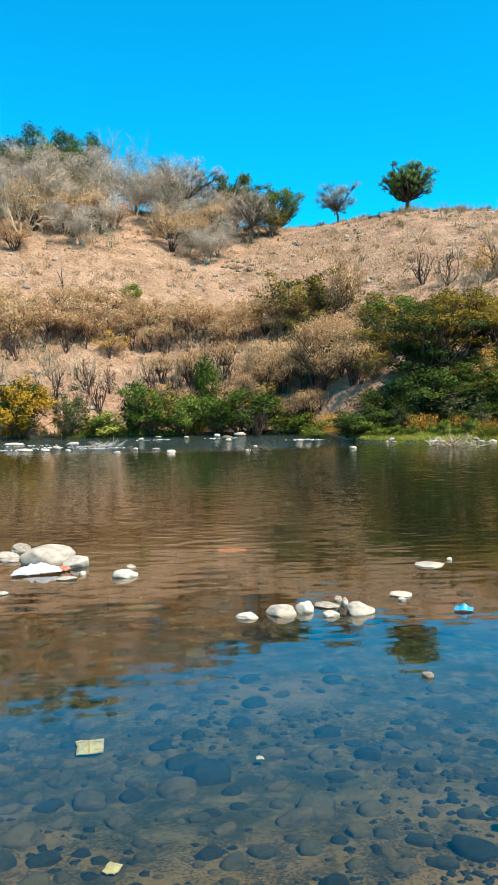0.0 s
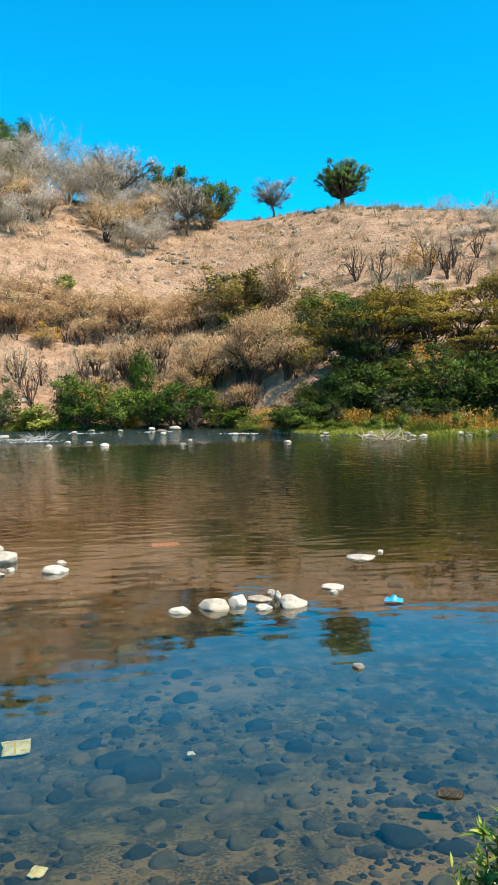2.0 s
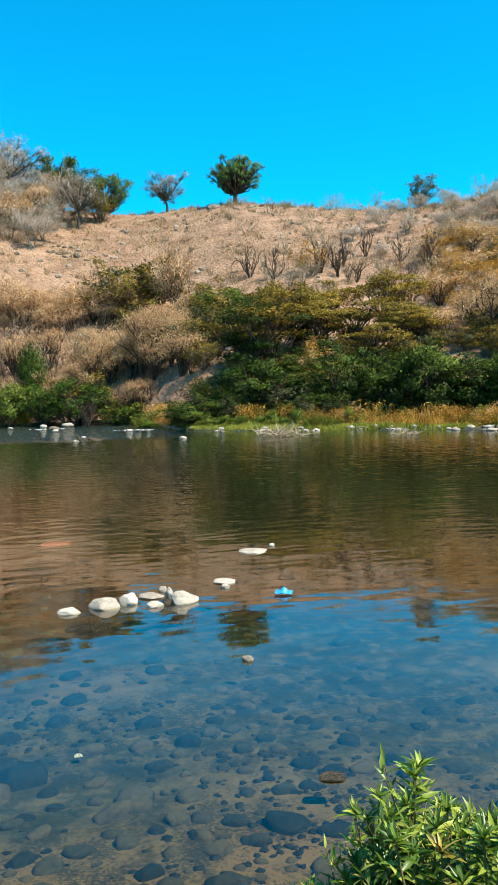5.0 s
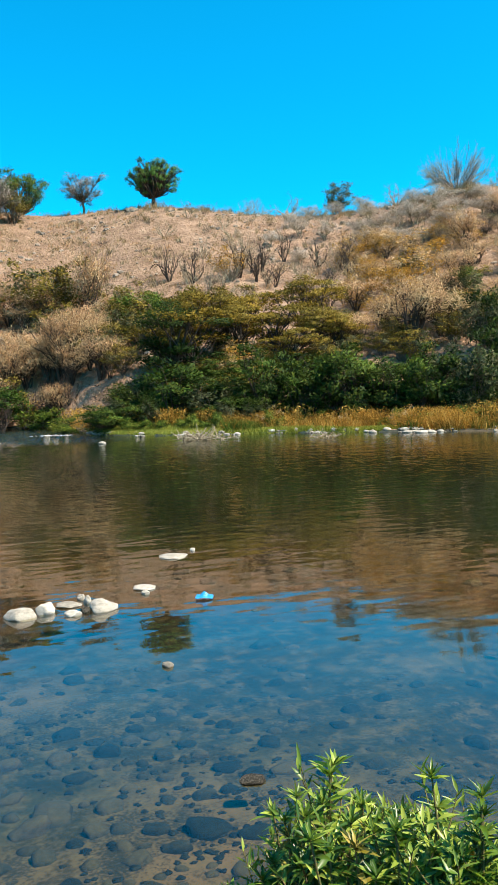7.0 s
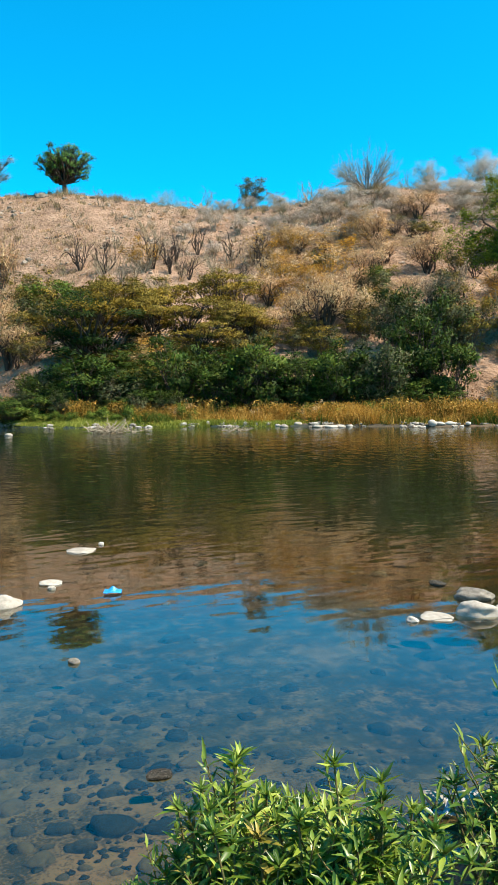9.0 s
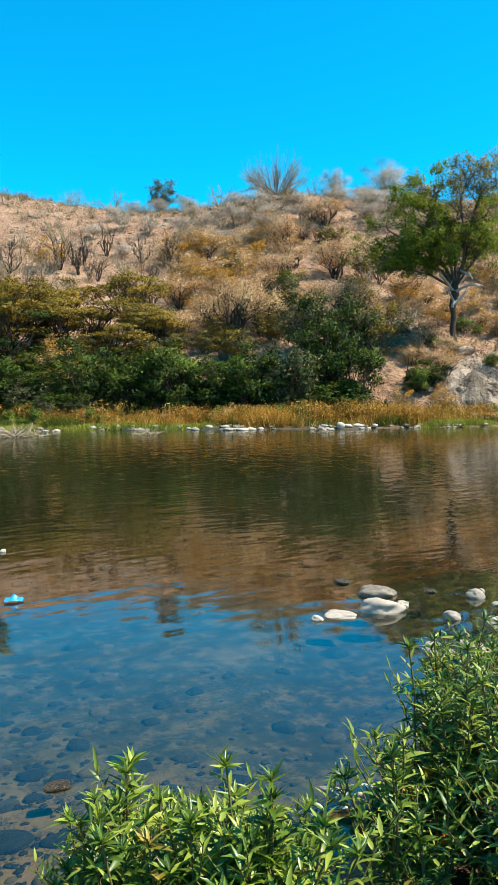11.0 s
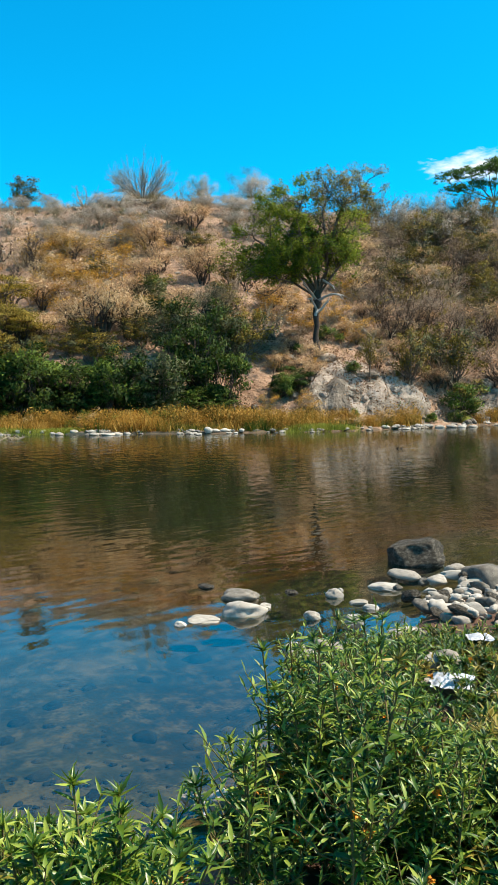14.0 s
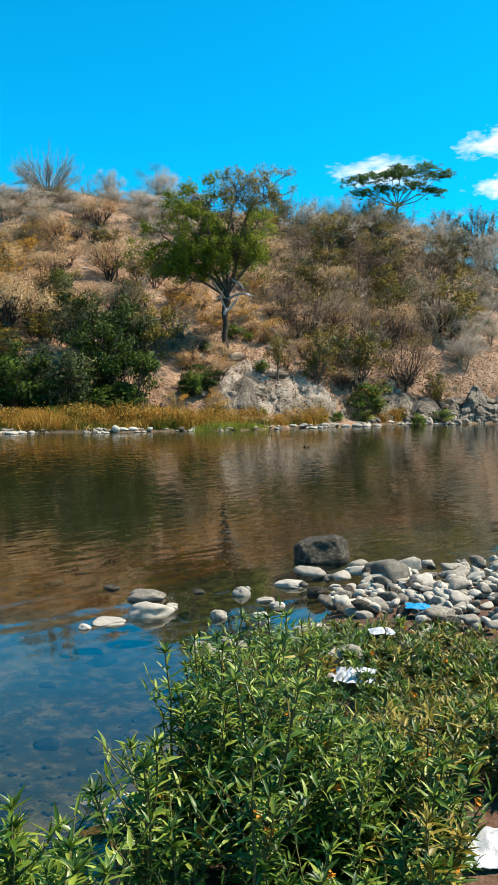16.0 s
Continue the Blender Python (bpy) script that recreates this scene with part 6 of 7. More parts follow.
# the gravel spit: x, y, width, height, sort
spit_stone(5.68, 4.02, 0.27, 0.12, "grey")
spit_stone(5.72, 4.20, 0.11, 0.06, "grey")
spit_stone(5.16, 3.59, 0.17, 0.10, "dark")
spit_stone(5.33, 3.85, 0.09, 0.06, "grey")
spit_stone(5.45, 3.61, 0.10, 0.06, "pale")
spit_stone(5.33, 3.42, 0.18, 0.12, "dark")
spit_stone(5.76, 3.75, 0.23, 0.09, "pale")
spit_stone(6.00, 3.74, 0.25, 0.10, "pale")
spit_stone(5.67, 3.84, 0.09, 0.06, "grey")
spit_stone(5.66, 3.38, 0.25, 0.06, "pale")
spit_stone(6.01, 3.42, 0.41, 0.09, "grey")
spit_stone(6.21, 3.39, 0.22, 0.12, "pale")
spit_stone(5.98, 3.15, 0.21, 0.09, "grey")
spit_stone(5.35, 3.28, 0.11, 0.06, "pale")
spit_stone(5.41, 3.17, 0.19, 0.06, "grey")
spit_stone(5.73, 3.20, 0.14, 0.06, "pale")
spit_stone(5.66, 3.01, 0.20, 0.06, "pale")
spit_stone(5.36, 2.98, 0.17, 0.06, "pale")
spit_stone(5.23, 3.03, 0.13, 0.06, "pale")
spit_stone(5.50, 2.87, 0.12, 0.06, "pale")
spit_stone(6.36, 3.23, 0.13, 0.06, "pale")
spit_stone(6.07, 3.05, 0.17, 0.06, "pale")
spit_stone(5.92, 2.83, 0.20, 0.10, "grey")
spit_stone(6.42, 2.97, 0.11, 0.06, "pale")
spit_stone(6.20, 2.80, 0.21, 0.06, "pale")
spit_stone(6.36, 2.75, 0.13, 0.06, "grey")
spit_stone(6.19, 2.59, 0.13, 0.06, "pale")
spit_stone(6.60, 2.72, 0.11, 0.06, "grey")
spit_stone(5.69, 2.67, 0.12, 0.06, "pale")
spit_stone(5.86, 2.64, 0.15, 0.06, "pale")
spit_stone(5.89, 2.55, 0.13, 0.06, "pale")
spit_stone(5.90, 2.44, 0.15, 0.06, "pale")
spit_stone(5.37, 2.69, 0.12, 0.06, "grey")
spit_stone(5.25, 2.51, 0.13, 0.07, "grey")
spit_stone(5.14, 2.64, 0.14, 0.06, "pale")
spit_stone(5.42, 2.46, 0.14, 0.06, "pale")
spit_stone(5.38, 2.34, 0.13, 0.06, "grey")
spit_stone(5.58, 2.33, 0.12, 0.06, "pale")
spit_stone(5.40, 2.19, 0.11, 0.06, "pale")
spit_stone(5.10, 2.36, 0.15, 0.06, "pale")
spit_stone(5.15, 2.27, 0.10, 0.06, "grey")
spit_stone(4.74, 2.86, 0.15, 0.06, "pale")
spit_stone(4.90, 2.89, 0.10, 0.06, "pale")
spit_stone(5.18, 3.42, 0.12, 0.06, "pale")
spit_stone(5.14, 3.27, 0.08, 0.06, "grey")


M_STONE_SMALL = mat("pale_gravel", [(0.2232, 0.1944, 0.1548), (0.3744, 0.3348, 0.2736), (0.468, 0.4284, 0.36)], scale=14, fine=90, bump=0.4, per_island=0.3, rough=0.85)


def stone_verts(seed, level):
    me = stone_mesh("small_stone", seed, level, M_STONE_SMALL, 0.55, 1.4)
    V = np.array([v.co[:] for v in me.vertices])
    F = [tuple(p.vertices) for p in me.polygons]
    bpy.data.meshes.remove(me)
    return V, F


SMALL_STONES = [stone_verts(700 + i, 2) for i in range(8)]


def spit_fill():
    """Smaller cobbles that pack the spit between the larger ones, and litter the bank behind it."""
    rnd, placed, rng = random.Random(8), 0, np.random.default_rng(14)
    small = {"pale": Soup(), "grey": Soup()}
    while placed < 420:
        b, r = rnd.uniform(56, 74), rnd.uniform(5.2, 7.9)
        if r > float(by_bearing(NEAR_R, b)) + 0.15 or r < 5.35 + 0.06 * max(0, 62 - b):
            continue
        x, y = polar(b, r)
        placed += 1
        if placed <= 110:
            w = rnd.uniform(0.10, 0.21)
            spit_stone(x, y, w, w * rnd.uniform(0.4, 0.65), rnd.choice(("pale", "pale", "pale", "pale", "grey", "grey", "dark")), 26, 0.04 * rnd.random())
            continue
        w = rnd.uniform(0.04, 0.11)
        sort = rnd.choice(("pale", "pale", "grey"))
        V, F = SMALL_STONES[rnd.randrange(len(SMALL_STONES))]
        m = np.array(pose(x, y, max(float(height(x, y)), 0.02) + w * 0.2 + rnd.uniform(0, 0.05), rnd.uniform(-30, 30), rnd.uniform(-30, 30), rnd.uniform(0, 360)) @ Matrix.Diagonal((w * 0.58, w * 0.46, w * 0.32, 1)))
        small[sort].add(V @ m[:3, :3].T + m[:3, 3], F)
    for sort, m in (("pale", M_STONE_SMALL), ("grey", M_STONE_GREY)):
        V, F = small[sort].arrays()
        ob = cover("spit_gravel", sort + " small stones packed between the spit's cobbles", "gravel", V, F, m)
        ob.data.polygons.foreach_set("use_smooth", [True] * len(ob.data.polygons))
    for _ in range(46):
        b, r = rnd.uniform(47, 68), rnd.uniform(3.8, 5.3)
        x, y = polar(b, r)
        w = rnd.uniform(0.06, 0.17)
        spit_stone(x, y, w, w * 0.6, rnd.choice(("pale", "grey")), 14)


spit_fill()
for x, y, w, t, sort in ((4.90, 2.94, 0.16, 0.09, "pale"), (4.40, 2.20, 0.17, 0.13, "pale"), (4.52, 2.26, 0.14, 0.12, "pale"), (4.66, 2.34, 0.15, 0.10, "grey"), (4.2, 2.95, 0.20, 0.14, "pale"), (4.3, 3.45, 0.14, 0.10, "pale"),
                         (2.10, 2.22, 0.20, 0.10, "pale"), (2.0, 2.3, 0.13, 0.07, "pale"), (4.75, 1.75, 0.2, 0.14, "pale"), (5.0, 1.85, 0.15, 0.12, "pale"),
                         (6.06, 3.46, 0.45, 0.22, "grey"), (6.35, 3.45, 0.23, 0.20, "pale"), (6.11, 3.81, 0.23, 0.15, "pale"), (5.81, 3.47, 0.23, 0.09, "pale")):
    spit_stone(x, y, w, t, sort)


# ---- tall leafy herbs on the near bank ----
M_HERB_DRY = leaf_mat("yellowing_herb_leaves", (0.0504, 0.054, 0.0072), (0.2016, 0.1656, 0.018), (0.396, 0.3096, 0.0648), rough=0.4, spec=0.35, island=0.6)


def herb_leaf(length, wide, fold, droop, name="leaf"):
    """A lance-shaped leaf along +x, folded along its midrib and bent down towards the tip."""
    V, F, n = [], [], 4
    for i in range(n):
        s = i / (n - 1)
        w = wide * math.sin(math.pi * min(1, 0.06 + s * 0.94) ** 0.8) * (1 - 0.25 * s)
        z = -droop * s * s * length
        V += [(s * length, w / 2, z + fold * w), (s * length, 0, z), (s * length, -w / 2, z + fold * w)]
    for i in range(n - 1):
        a = 3 * i
        F += [(a, a + 1, a + 4, a + 3), (a + 1, a + 2, a + 5, a + 4)]
    return np.array(V), F


LEAVES = [herb_leaf(1.0, w, f, d) for w, f, d in ((0.235, 0.25, 0.10), (0.27, 0.16, 0.26), (0.20, 0.32, -0.06), (0.255, 0.2, 0.36))]
LEAF_MESHES = [data_mesh("herb_leaf", V, F, M_HERB, True) for V, F in LEAVES]
FLOWER = data_mesh("herb_flower", *leaf_quads(np.random.default_rng(4), np.zeros((1, 3)), 14, 0.25, 0.9, slim=0.5), M_FLOWER)


def stem_plan(rng, tall, out):
    """A stem's points and the poses of its leaves: whorled at the tip, paired lower down."""
    a = rng.uniform(0, 2 * math.pi)
    lean = out * rng.uniform(0.4, 1.2)
    pts = [np.array((0.0, 0, -0.04))]
    d = np.array((math.cos(a) * lean, math.sin(a) * lean, 1.0))
    for _ in range(5):
        d = unit(d + rng.normal(0, 0.07, 3) + np.array((0, 0, 0.08)))
        pts.append(pts[-1] + d * tall / 5)
    leaves = []
    count = int(10 + tall * 26)
    for i in range(count):
        s = 0.2 + 0.74 * (i / (count - 1)) ** 0.7
        k = s * 5
        j = min(int(k), 4)
        p = pts[j] + (pts[j + 1] - pts[j]) * (k - j)
        turn = i * 137.5 + rng.uniform(-25, 25)
        rise = 8 + 26 * max(0, (s - 0.4) / 0.6) + rng.uniform(-14, 14)
        size = (0.088 - 0.022 * s) * rng.uniform(0.75, 1.2) * (0.8 + 0.35 * tall)
        leaves.append((p, turn, rise, rng.uniform(-35, 35), size, rng.integers(len(LEAVES))))
    # a star of leaves round the growing tip
    for i in range(15):
        s = i / 14
        p = pts[5] + (pts[5] - pts[4]) * (s * 0.22 - 0.2) * 0.05 / max(0.05, tall / 5)
        leaves.append((p, i * 137.5 + rng.uniform(-18, 18), 18 + 46 * s + rng.uniform(-15, 15), rng.uniform(-35, 35), (0.066 - 0.03 * s) * rng.uniform(0.7, 1.25) * (0.85 + 0.3 * tall), rng.integers(len(LEAVES))))
    # short side shoots, each with a rosette at its end
    shoots = []
    for i in range(int(2 + tall * 5)):
        k = rng.uniform(1.6, 4.3)
        j = min(int(k), 4)
        p = pts[j] + (pts[j + 1] - pts[j]) * (k - j)
        w = rng.uniform(0, 2 * math.pi)
        d = unit(np.array((math.cos(w), math.sin(w), rng.uniform(0.35, 1.2))))
        long = rng.uniform(0.06, 0.15) * (0.6 + tall)
        q = [p, p + d * long * 0.55, p + d * long + np.array((0, 0, long * 0.25))]
        shoots.append(q)
        for n in range(9):
            s = 0.3 + 0.7 * n / 8
            at = q[0] + (q[1] - q[0]) * s * 2 if s < 0.5 else q[1] + (q[2] - q[1]) * (s * 2 - 1)
            leaves.append((at, n * 137.5 + rng.uniform(-30, 30), 8 + 52 * s * s + rng.uniform(-14, 14), rng.uniform(-30, 30), rng.uniform(0.04, 0.068) * (0.8 + 0.3 * tall), rng.integers(len(LEAVES))))
    return pts, leaves, shoots


def leaf_pose(p, turn, rise, twist, size):
    return Matrix.Translation(p) @ pose(0, 0, 0, 0, 0, turn) @ pose(0, 0, 0, twist, -rise, 0) @ Matrix.Diagonal((size, size, size, 1))


def herb(x, y, tall, seed, stems=4, single=False, side_leaves=1.0, out=0.2, flowers=0, dry=0.04, broad=1.0, green=M_HERB):
    rng = np.random.default_rng(seed)
    ob = new("bank_herb")
    ob.matrix_world = pose(x, y, float(height(x, y)) - 0.02, 0, 0, rng.uniform(0, 360))
    tagged(ob, "tall green lance-leaved herb with small orange flowers" if flowers else "tall green lance-leaved herb on the near bank", "plant", "herbs on the near bank")
    for _ in range(stems):
        pts, leaves, shoots = stem_plan(rng, tall * rng.uniform(0.72, 1.0), out)
        leaves = [(p, turn, rise, twist, size * broad, k) for p, turn, rise, twist, size, k in leaves]
        wood = Soup()
        wood.add(*tube(pts, np.linspace(0.006, 0.0025, 6), 5))
        for q in shoots:
            first = wood.n
            wood.add(*tube(q, (0.003, 0.0024, 0.0016), 3))
            near = int(np.argmin([np.linalg.norm(v - q[0]) for v in wood.V[0]]))
            wood.F.append((first, first + 1, near))
        st = part("stem", data_mesh("herb_stem", *wood.arrays(), M_HERB_STEM, True), ob)
        if single:
            for p, turn, rise, twist, size, k in leaves:
                lf = part("leaf", LEAF_MESHES[k], st)
                lf.matrix_basis = leaf_pose(p, turn, rise, twist, size)
        else:
            s = Soup()
            for p, turn, rise, twist, size, k in leaves:
                V, F = LEAVES[k]
                m = np.array(leaf_pose(p, turn, rise, twist, size))
                s.add(V @ m[:3, :3].T + m[:3, 3], F)
            V, F = s.arrays()
            part("foliage", data_mesh("herb_foliage", V, F, M_HERB_DRY if rng.uniform() < dry else green, True), st)
        if flowers and rng.uniform() < 0.5:
            fl = part("flower", FLOWER, st)
            q = pts[4] + rng.normal(0, 0.03, 3)
            fl.matrix_basis = Matrix.Translation(q) @ Matrix.Diagonal((0.021, 0.021, 0.021, 1))


def herb_bed(b0, b1, r0, r1, n, dip, seed, single=0, stems=4, gap=0.12, low=0.16, dry=0.03, broad=1.0, green=M_HERB):
    """A bed of herbs that grow up towards a common slope: dip is the fall, in degrees, of the line over their tops from eye height."""
    rnd, done = random.Random(seed), []
    tries = 0
    while len(done) < n and tries < n * 30:
        tries += 1
        b, r = rnd.uniform(b0, b1), rnd.uniform(r0, r1)
        x, y = polar(b, r)
        if any(math.hypot(x - p, y - q) < gap for p, q in done):
            continue
        done.append((x, y))
        fall = rnd.uniform(*dip)
        if abs(b - 59) < 2.3 and 2.0 < r < 4.0:
            fall = max(fall, 21.5)
        tall = EYE_Z - r * math.tan(radians(fall)) - max(0.0, float(height(x, y)))
        herb(x, y, max(low, min(tall, 0.85)), seed * 1000 + len(done), stems, single=len(done) <= single, flowers=rnd.random() < 0.4, dry=dry, broad=broad, green=green)


herb_bed(19.3, 20.2, 1.95, 2.05, 1, (31.2, 31.8), 12, 1, 3, broad=1.15)
herb_bed(24.2, 28.0, 1.85, 2.3, 15, (25.6, 29.5), 1, 2, 5, 0.09, broad=0.9)
herb_bed(28.0, 35.0, 1.65, 2.3, 28, (25.4, 29.6), 2, 2, 5, 0.09, broad=0.9)
herb_bed(35.0, 40.3, 1.6, 2.25, 21, (25.4, 30), 3, 1, 5, 0.09, broad=0.9)
herb_bed(46.3, 49.2, 2.2, 2.8, 11, (20, 27), 4, 0, 4, 0.12, broad=0.82, green=M_HERB_DEEP)
herb_bed(49.0, 55.0, 2.3, 3.4, 36, (14.2, 20.5), 5, 0, 4, 0.12, broad=0.82, green=M_HERB_DEEP)
herb_bed(55.0, 61.0, 2.2, 3.8, 46, (15.4, 22), 6, 0, 3, 0.12, broad=0.82, green=M_HERB_DEEP)
herb_bed(45.0, 62.0, 1.9, 2.4, 30, (21, 30), 7, 0, 3, 0.12, broad=0.82, green=M_HERB_DEEP)
herb_bed(61.0, 66.5, 2.35, 4.2, 62, (20, 24), 8, 0, 3, 0.10, green=M_HERB_DEEP, dry=0.4)
herb_bed(66.0, 74.0, 2.95, 4.8, 74, (18, 22), 9, 0, 3, 0.10, green=M_HERB_DEEP, dry=0.5)
herb_bed(52.0, 60.0, 3.7, 5.0, 40, (16.2, 19.5), 10, 0, 3, 0.10, dry=0.25, green=M_HERB_DEEP)
herb_bed(60.0, 75.0, 4.1, 5.2, 56, (18.0, 21.5), 11, 0, 3, 0.10, dry=0.5, green=M_HERB_DEEP)
herb_bed(61.5, 67.5, 2.15, 2.55, 16, (25.5, 30.0), 12, 0, 3, 0.10, dry=0.3, green=M_HERB_DEEP)


# ---- litter, driftwood, foam ----
def crumpled(name, wide, deep, tall, seed, material, cells=14, bumps=1.0, thick=0.002):
    """A thin crumpled sheet of plastic with a real thickness."""
    V, F = [], []
    off = seed * 7.3
    for side in (0, 1):
        for i in range(cells + 1):
            for j in range(cells + 1):
                u, v = i / cells - 0.5, j / cells - 0.5
                edge = 1 + 0.22 * noise.noise(Vector((math.atan2(v, u) * 1.3 + off, off, 0.4)))
                q = Vector((u * 4 + off, v * 4 - off, 0.3))
                z = tall * (0.55 + bumps * 0.5 * noise.noise(q) + 0.35 * noise.noise(q * 2.6)) * max(0.0, 1 - 3.2 * max(abs(u), abs(v)) ** 2.2)
                V.append((u * wide * edge, v * deep * edge, z + 0.006 - side * thick))
    n = cells + 1
    for side in (0, 1):
        for i in range(cells):
            for j in range(cells):
                a = side * n * n + i * n + j
                f = (a, a + n, a + n + 1, a + 1)
                F.append(f if side == 0 else f[::-1])
    rim = [i * n for i in range(n)] + [cells * n + j for j in range(1, n)] + [(cells - i) * n + cells for i in range(1, n)] + [cells - j for j in range(1, n)]
    for a, b in zip(rim, rim[1:]):
        F.append((a, b, b + n * n, a + n * n))
    return data_mesh(name, np.array(V), F, material, True)


def litter(name, x, y, z, wide, deep, tall, seed, material, label, category="plastic bag", turn=0.0, bumps=1.0):
    ob = new(name, crumpled(name, wide, deep, tall, seed, material, bumps=bumps))
    ob.matrix_world = pose(x, y, z, 0, 0, turn)
    return tagged(ob, label, category)


def on_ground(x, y, up=0.0):
    return max(0.0, float(height(x, y))) + up


litter("plastic_bag", 3.27, 1.96, on_ground(3.27, 1.96, 0.06), 0.20, 0.17, 0.075, 1, M_PLASTIC_WHITE, "crumpled white plastic bag lying in the herbs", turn=-58)
litter("plastic_bag", 2.47, 0.89, on_ground(2.47, 0.89), 0.24, 0.18, 0.07, 2, M_PLASTIC_WHITE, "white plastic bag on the bare bank soil", turn=-40)
litter("plastic_bag", 2.07, 2.24, 0.02, 0.16, 0.12, 0.05, 3, M_PLASTIC_WHITE, "white plastic scrap caught at the water's edge", turn=-30)
litter("plastic_bag", 4.99, 2.57, on_ground(4.99, 2.57, 0.07), 0.17, 0.12, 0.04, 4, M_PLASTIC_BLUE, "bright blue plastic bag beside the gravel spit", turn=-60)
litter("plastic_bag", 1.71, 6.05, 0.0, 0.15, 0.10, 0.06, 5, M_PLASTIC_BLUE, "light blue plastic bag afloat in the shallows", turn=-14)
litter("plastic_bag", 4.02, 2.27, on_ground(4.02, 2.27, 0.10), 0.14, 0.10, 0.05, 6, M_PLASTIC_WHITE, "torn white plastic scrap among bank stones", turn=-50)
litter("plastic_sheet", -2.22, 7.86, -0.015, 0.50, 0.26, 0.13, 7, M_PLASTIC_WHITE, "white plastic sheet snagged on river stones", turn=14)
litter("plastic_scrap", -1.97, 7.95, 0.0, 0.14, 0.10, 0.07, 12, M_PLASTIC_RED, "faded orange-red plastic scrap between river stones", "plastic scrap", turn=25)
litter("rag", -0.22, 9.2, -0.075, 0.34, 0.20, 0.05, 13, M_PLASTIC_RED, "faded orange rag drifting just under the water", "rag", turn=8)
w = litter("food_wrapper", -0.91, 4.08, float(height(-0.91, 4.08)) + 0.01, 0.15, 0.17, 0.02, 9, M_PLASTIC_YELLOW, "pale yellow food wrapper sunk on the river bed", "wrapper", turn=12, bumps=0.3)
litter("food_wrapper", -0.57, 2.86, float(height(-0.57, 2.86)) + 0.01, 0.07, 0.06, 0.02, 10, M_PLASTIC_YELLOW, "small yellowed wrapper sunk on the river bed", "wrapper", turn=70, bumps=0.6)
litter("plastic_scrap", 0.02, 3.83, float(height(0.02, 3.83)) + 0.03, 0.04, 0.03, 0.02, 11, M_PLASTIC_WHITE, "tiny pale plastic scrap on the river bed", "plastic scrap", turn=5)


def print_band(ob, i0, i1, j0, j1, cells=14):
    """A printed field on a wrapper, lying just over its upper face."""
    old, n = ob.data.vertices, cells + 1
    V, F = [], []
    for i in range(i0, i1 + 1):
        for j in range(j0, j1 + 1):
            c = old[i * n + j].co
            V.append((c[0], c[1], c[2] + 0.0025))
    m = j1 - j0 + 1
    for i in range(i1 - i0):
        for j in range(j1 - j0):
            a = i * m + j
            F.append((a, a + m, a + m + 1, a + 1))
    part("print_band", data_mesh("print_band", np.array(V), F, M_PRINT, True), ob, "golden yellow printed stripe")


M_PRINT = mat("yellow_print", [(0.324, 0.216, 0.0144), (0.432, 0.3024, 0.0216), (0.4896, 0.36, 0.0432)], scale=20, fine=80, bump=0.0, rough=0.5)
for box in ((0, 1, 1, 13), (6, 7, 1, 13), (9, 13, 2, 3), (9, 13, 10, 11), (2, 5, 11, 12)):
    print_band(w, *box)


def driftwood(x, y, wide, tall, seed, n, label, material=M_TWIG):
    rng = np.random.default_rng(seed)
    s = Soup()
    for _ in range(n):
        a = rng.uniform(0, 2 * math.pi)
        p = np.array((rng.normal(0, wide * 0.22), rng.normal(0, wide * 0.12), rng.uniform(-0.05, tall * 0.2)))
        d = unit(np.array((math.cos(a) * 1.3, math.sin(a) * 0.6, rng.uniform(-0.1, 0.9))))
        k = rng.uniform(0.3, 1.0) * min(wide * 0.5, tall * 1.4)
        s.add(*tube([p, p + d * k * 0.5 + rng.normal(0, 0.05, 3) * wide * 0.3, p + d * k], [0.022, 0.016, 0.007], 4))
    V, F = s.arrays()
    ob = new("driftwood", data_mesh("driftwood", V, F, material, True))
    ob.matrix_world = pose(x, y, 0.0, 0, 0, facing(x, y))
    tagged(ob, label, "driftwood", "driftwood in the river")


driftwood(7.6, 28.3, 1.7, 0.55, 1, 90, "tangled heap of bleached driftwood in the shallows")
driftwood(0.55, 28.4, 1.2, 0.55, 2, 14, "bare driftwood branch sticking out of the water", M_BARK)
driftwood(-6.4, 33.5, 2.0, 0.5, 3, 46, "bleached brushwood caught between riffle stones", M_BARK_PALE)
driftwood(12.1, 26.4, 1.4, 0.28, 4, 26, "half sunken brown branch in the river")
driftwood(18.9, 14.2, 0.25, 0.10, 5, 6, "short dark stick afloat on the river", M_BARK_DARK)


def foam(x, y, wide, deep, seed):
    """Broken white water over the riffle stones."""
    rng = np.random.default_rng(seed)
    s = Soup()
    V0, F0 = ICO[1]
    for _ in range(34):
        p = np.array((rng.normal(0, wide * 0.3), rng.normal(0, deep * 0.3), 0.0))
        s.add(V0 * rng.uniform(0.6, 1.3, (len(V0), 1)) * rng.uniform(0.012, 0.04) * np.array((2.4, 1.2, 0.35)) + p, F0)
    V, F = s.arrays()
    ob = new("foam", data_mesh("foam", V, F, M_FOAM, True))
    ob.matrix_world = pose(x, y, 0.0, 0, 0, facing(x, y))
    tagged(ob, "white broken water over riffle stones", "foam", kind="stuff")


for i, (x, y, w, d) in enumerate(((-11.2, 36.5, 3.0, 0.5), (-8.6, 34.6, 2.4, 0.5), (-6.2, 33.0, 2.0, 0.3), (-10.6, 33.0, 2.4, 0.4), (-1.2, 40.8, 2.0, 0.4), (2.6, 36.8, 1.8, 0.3), (-5.0, 40.5, 2.0, 0.3))):
    foam(x, y, w, d, 50 + i)


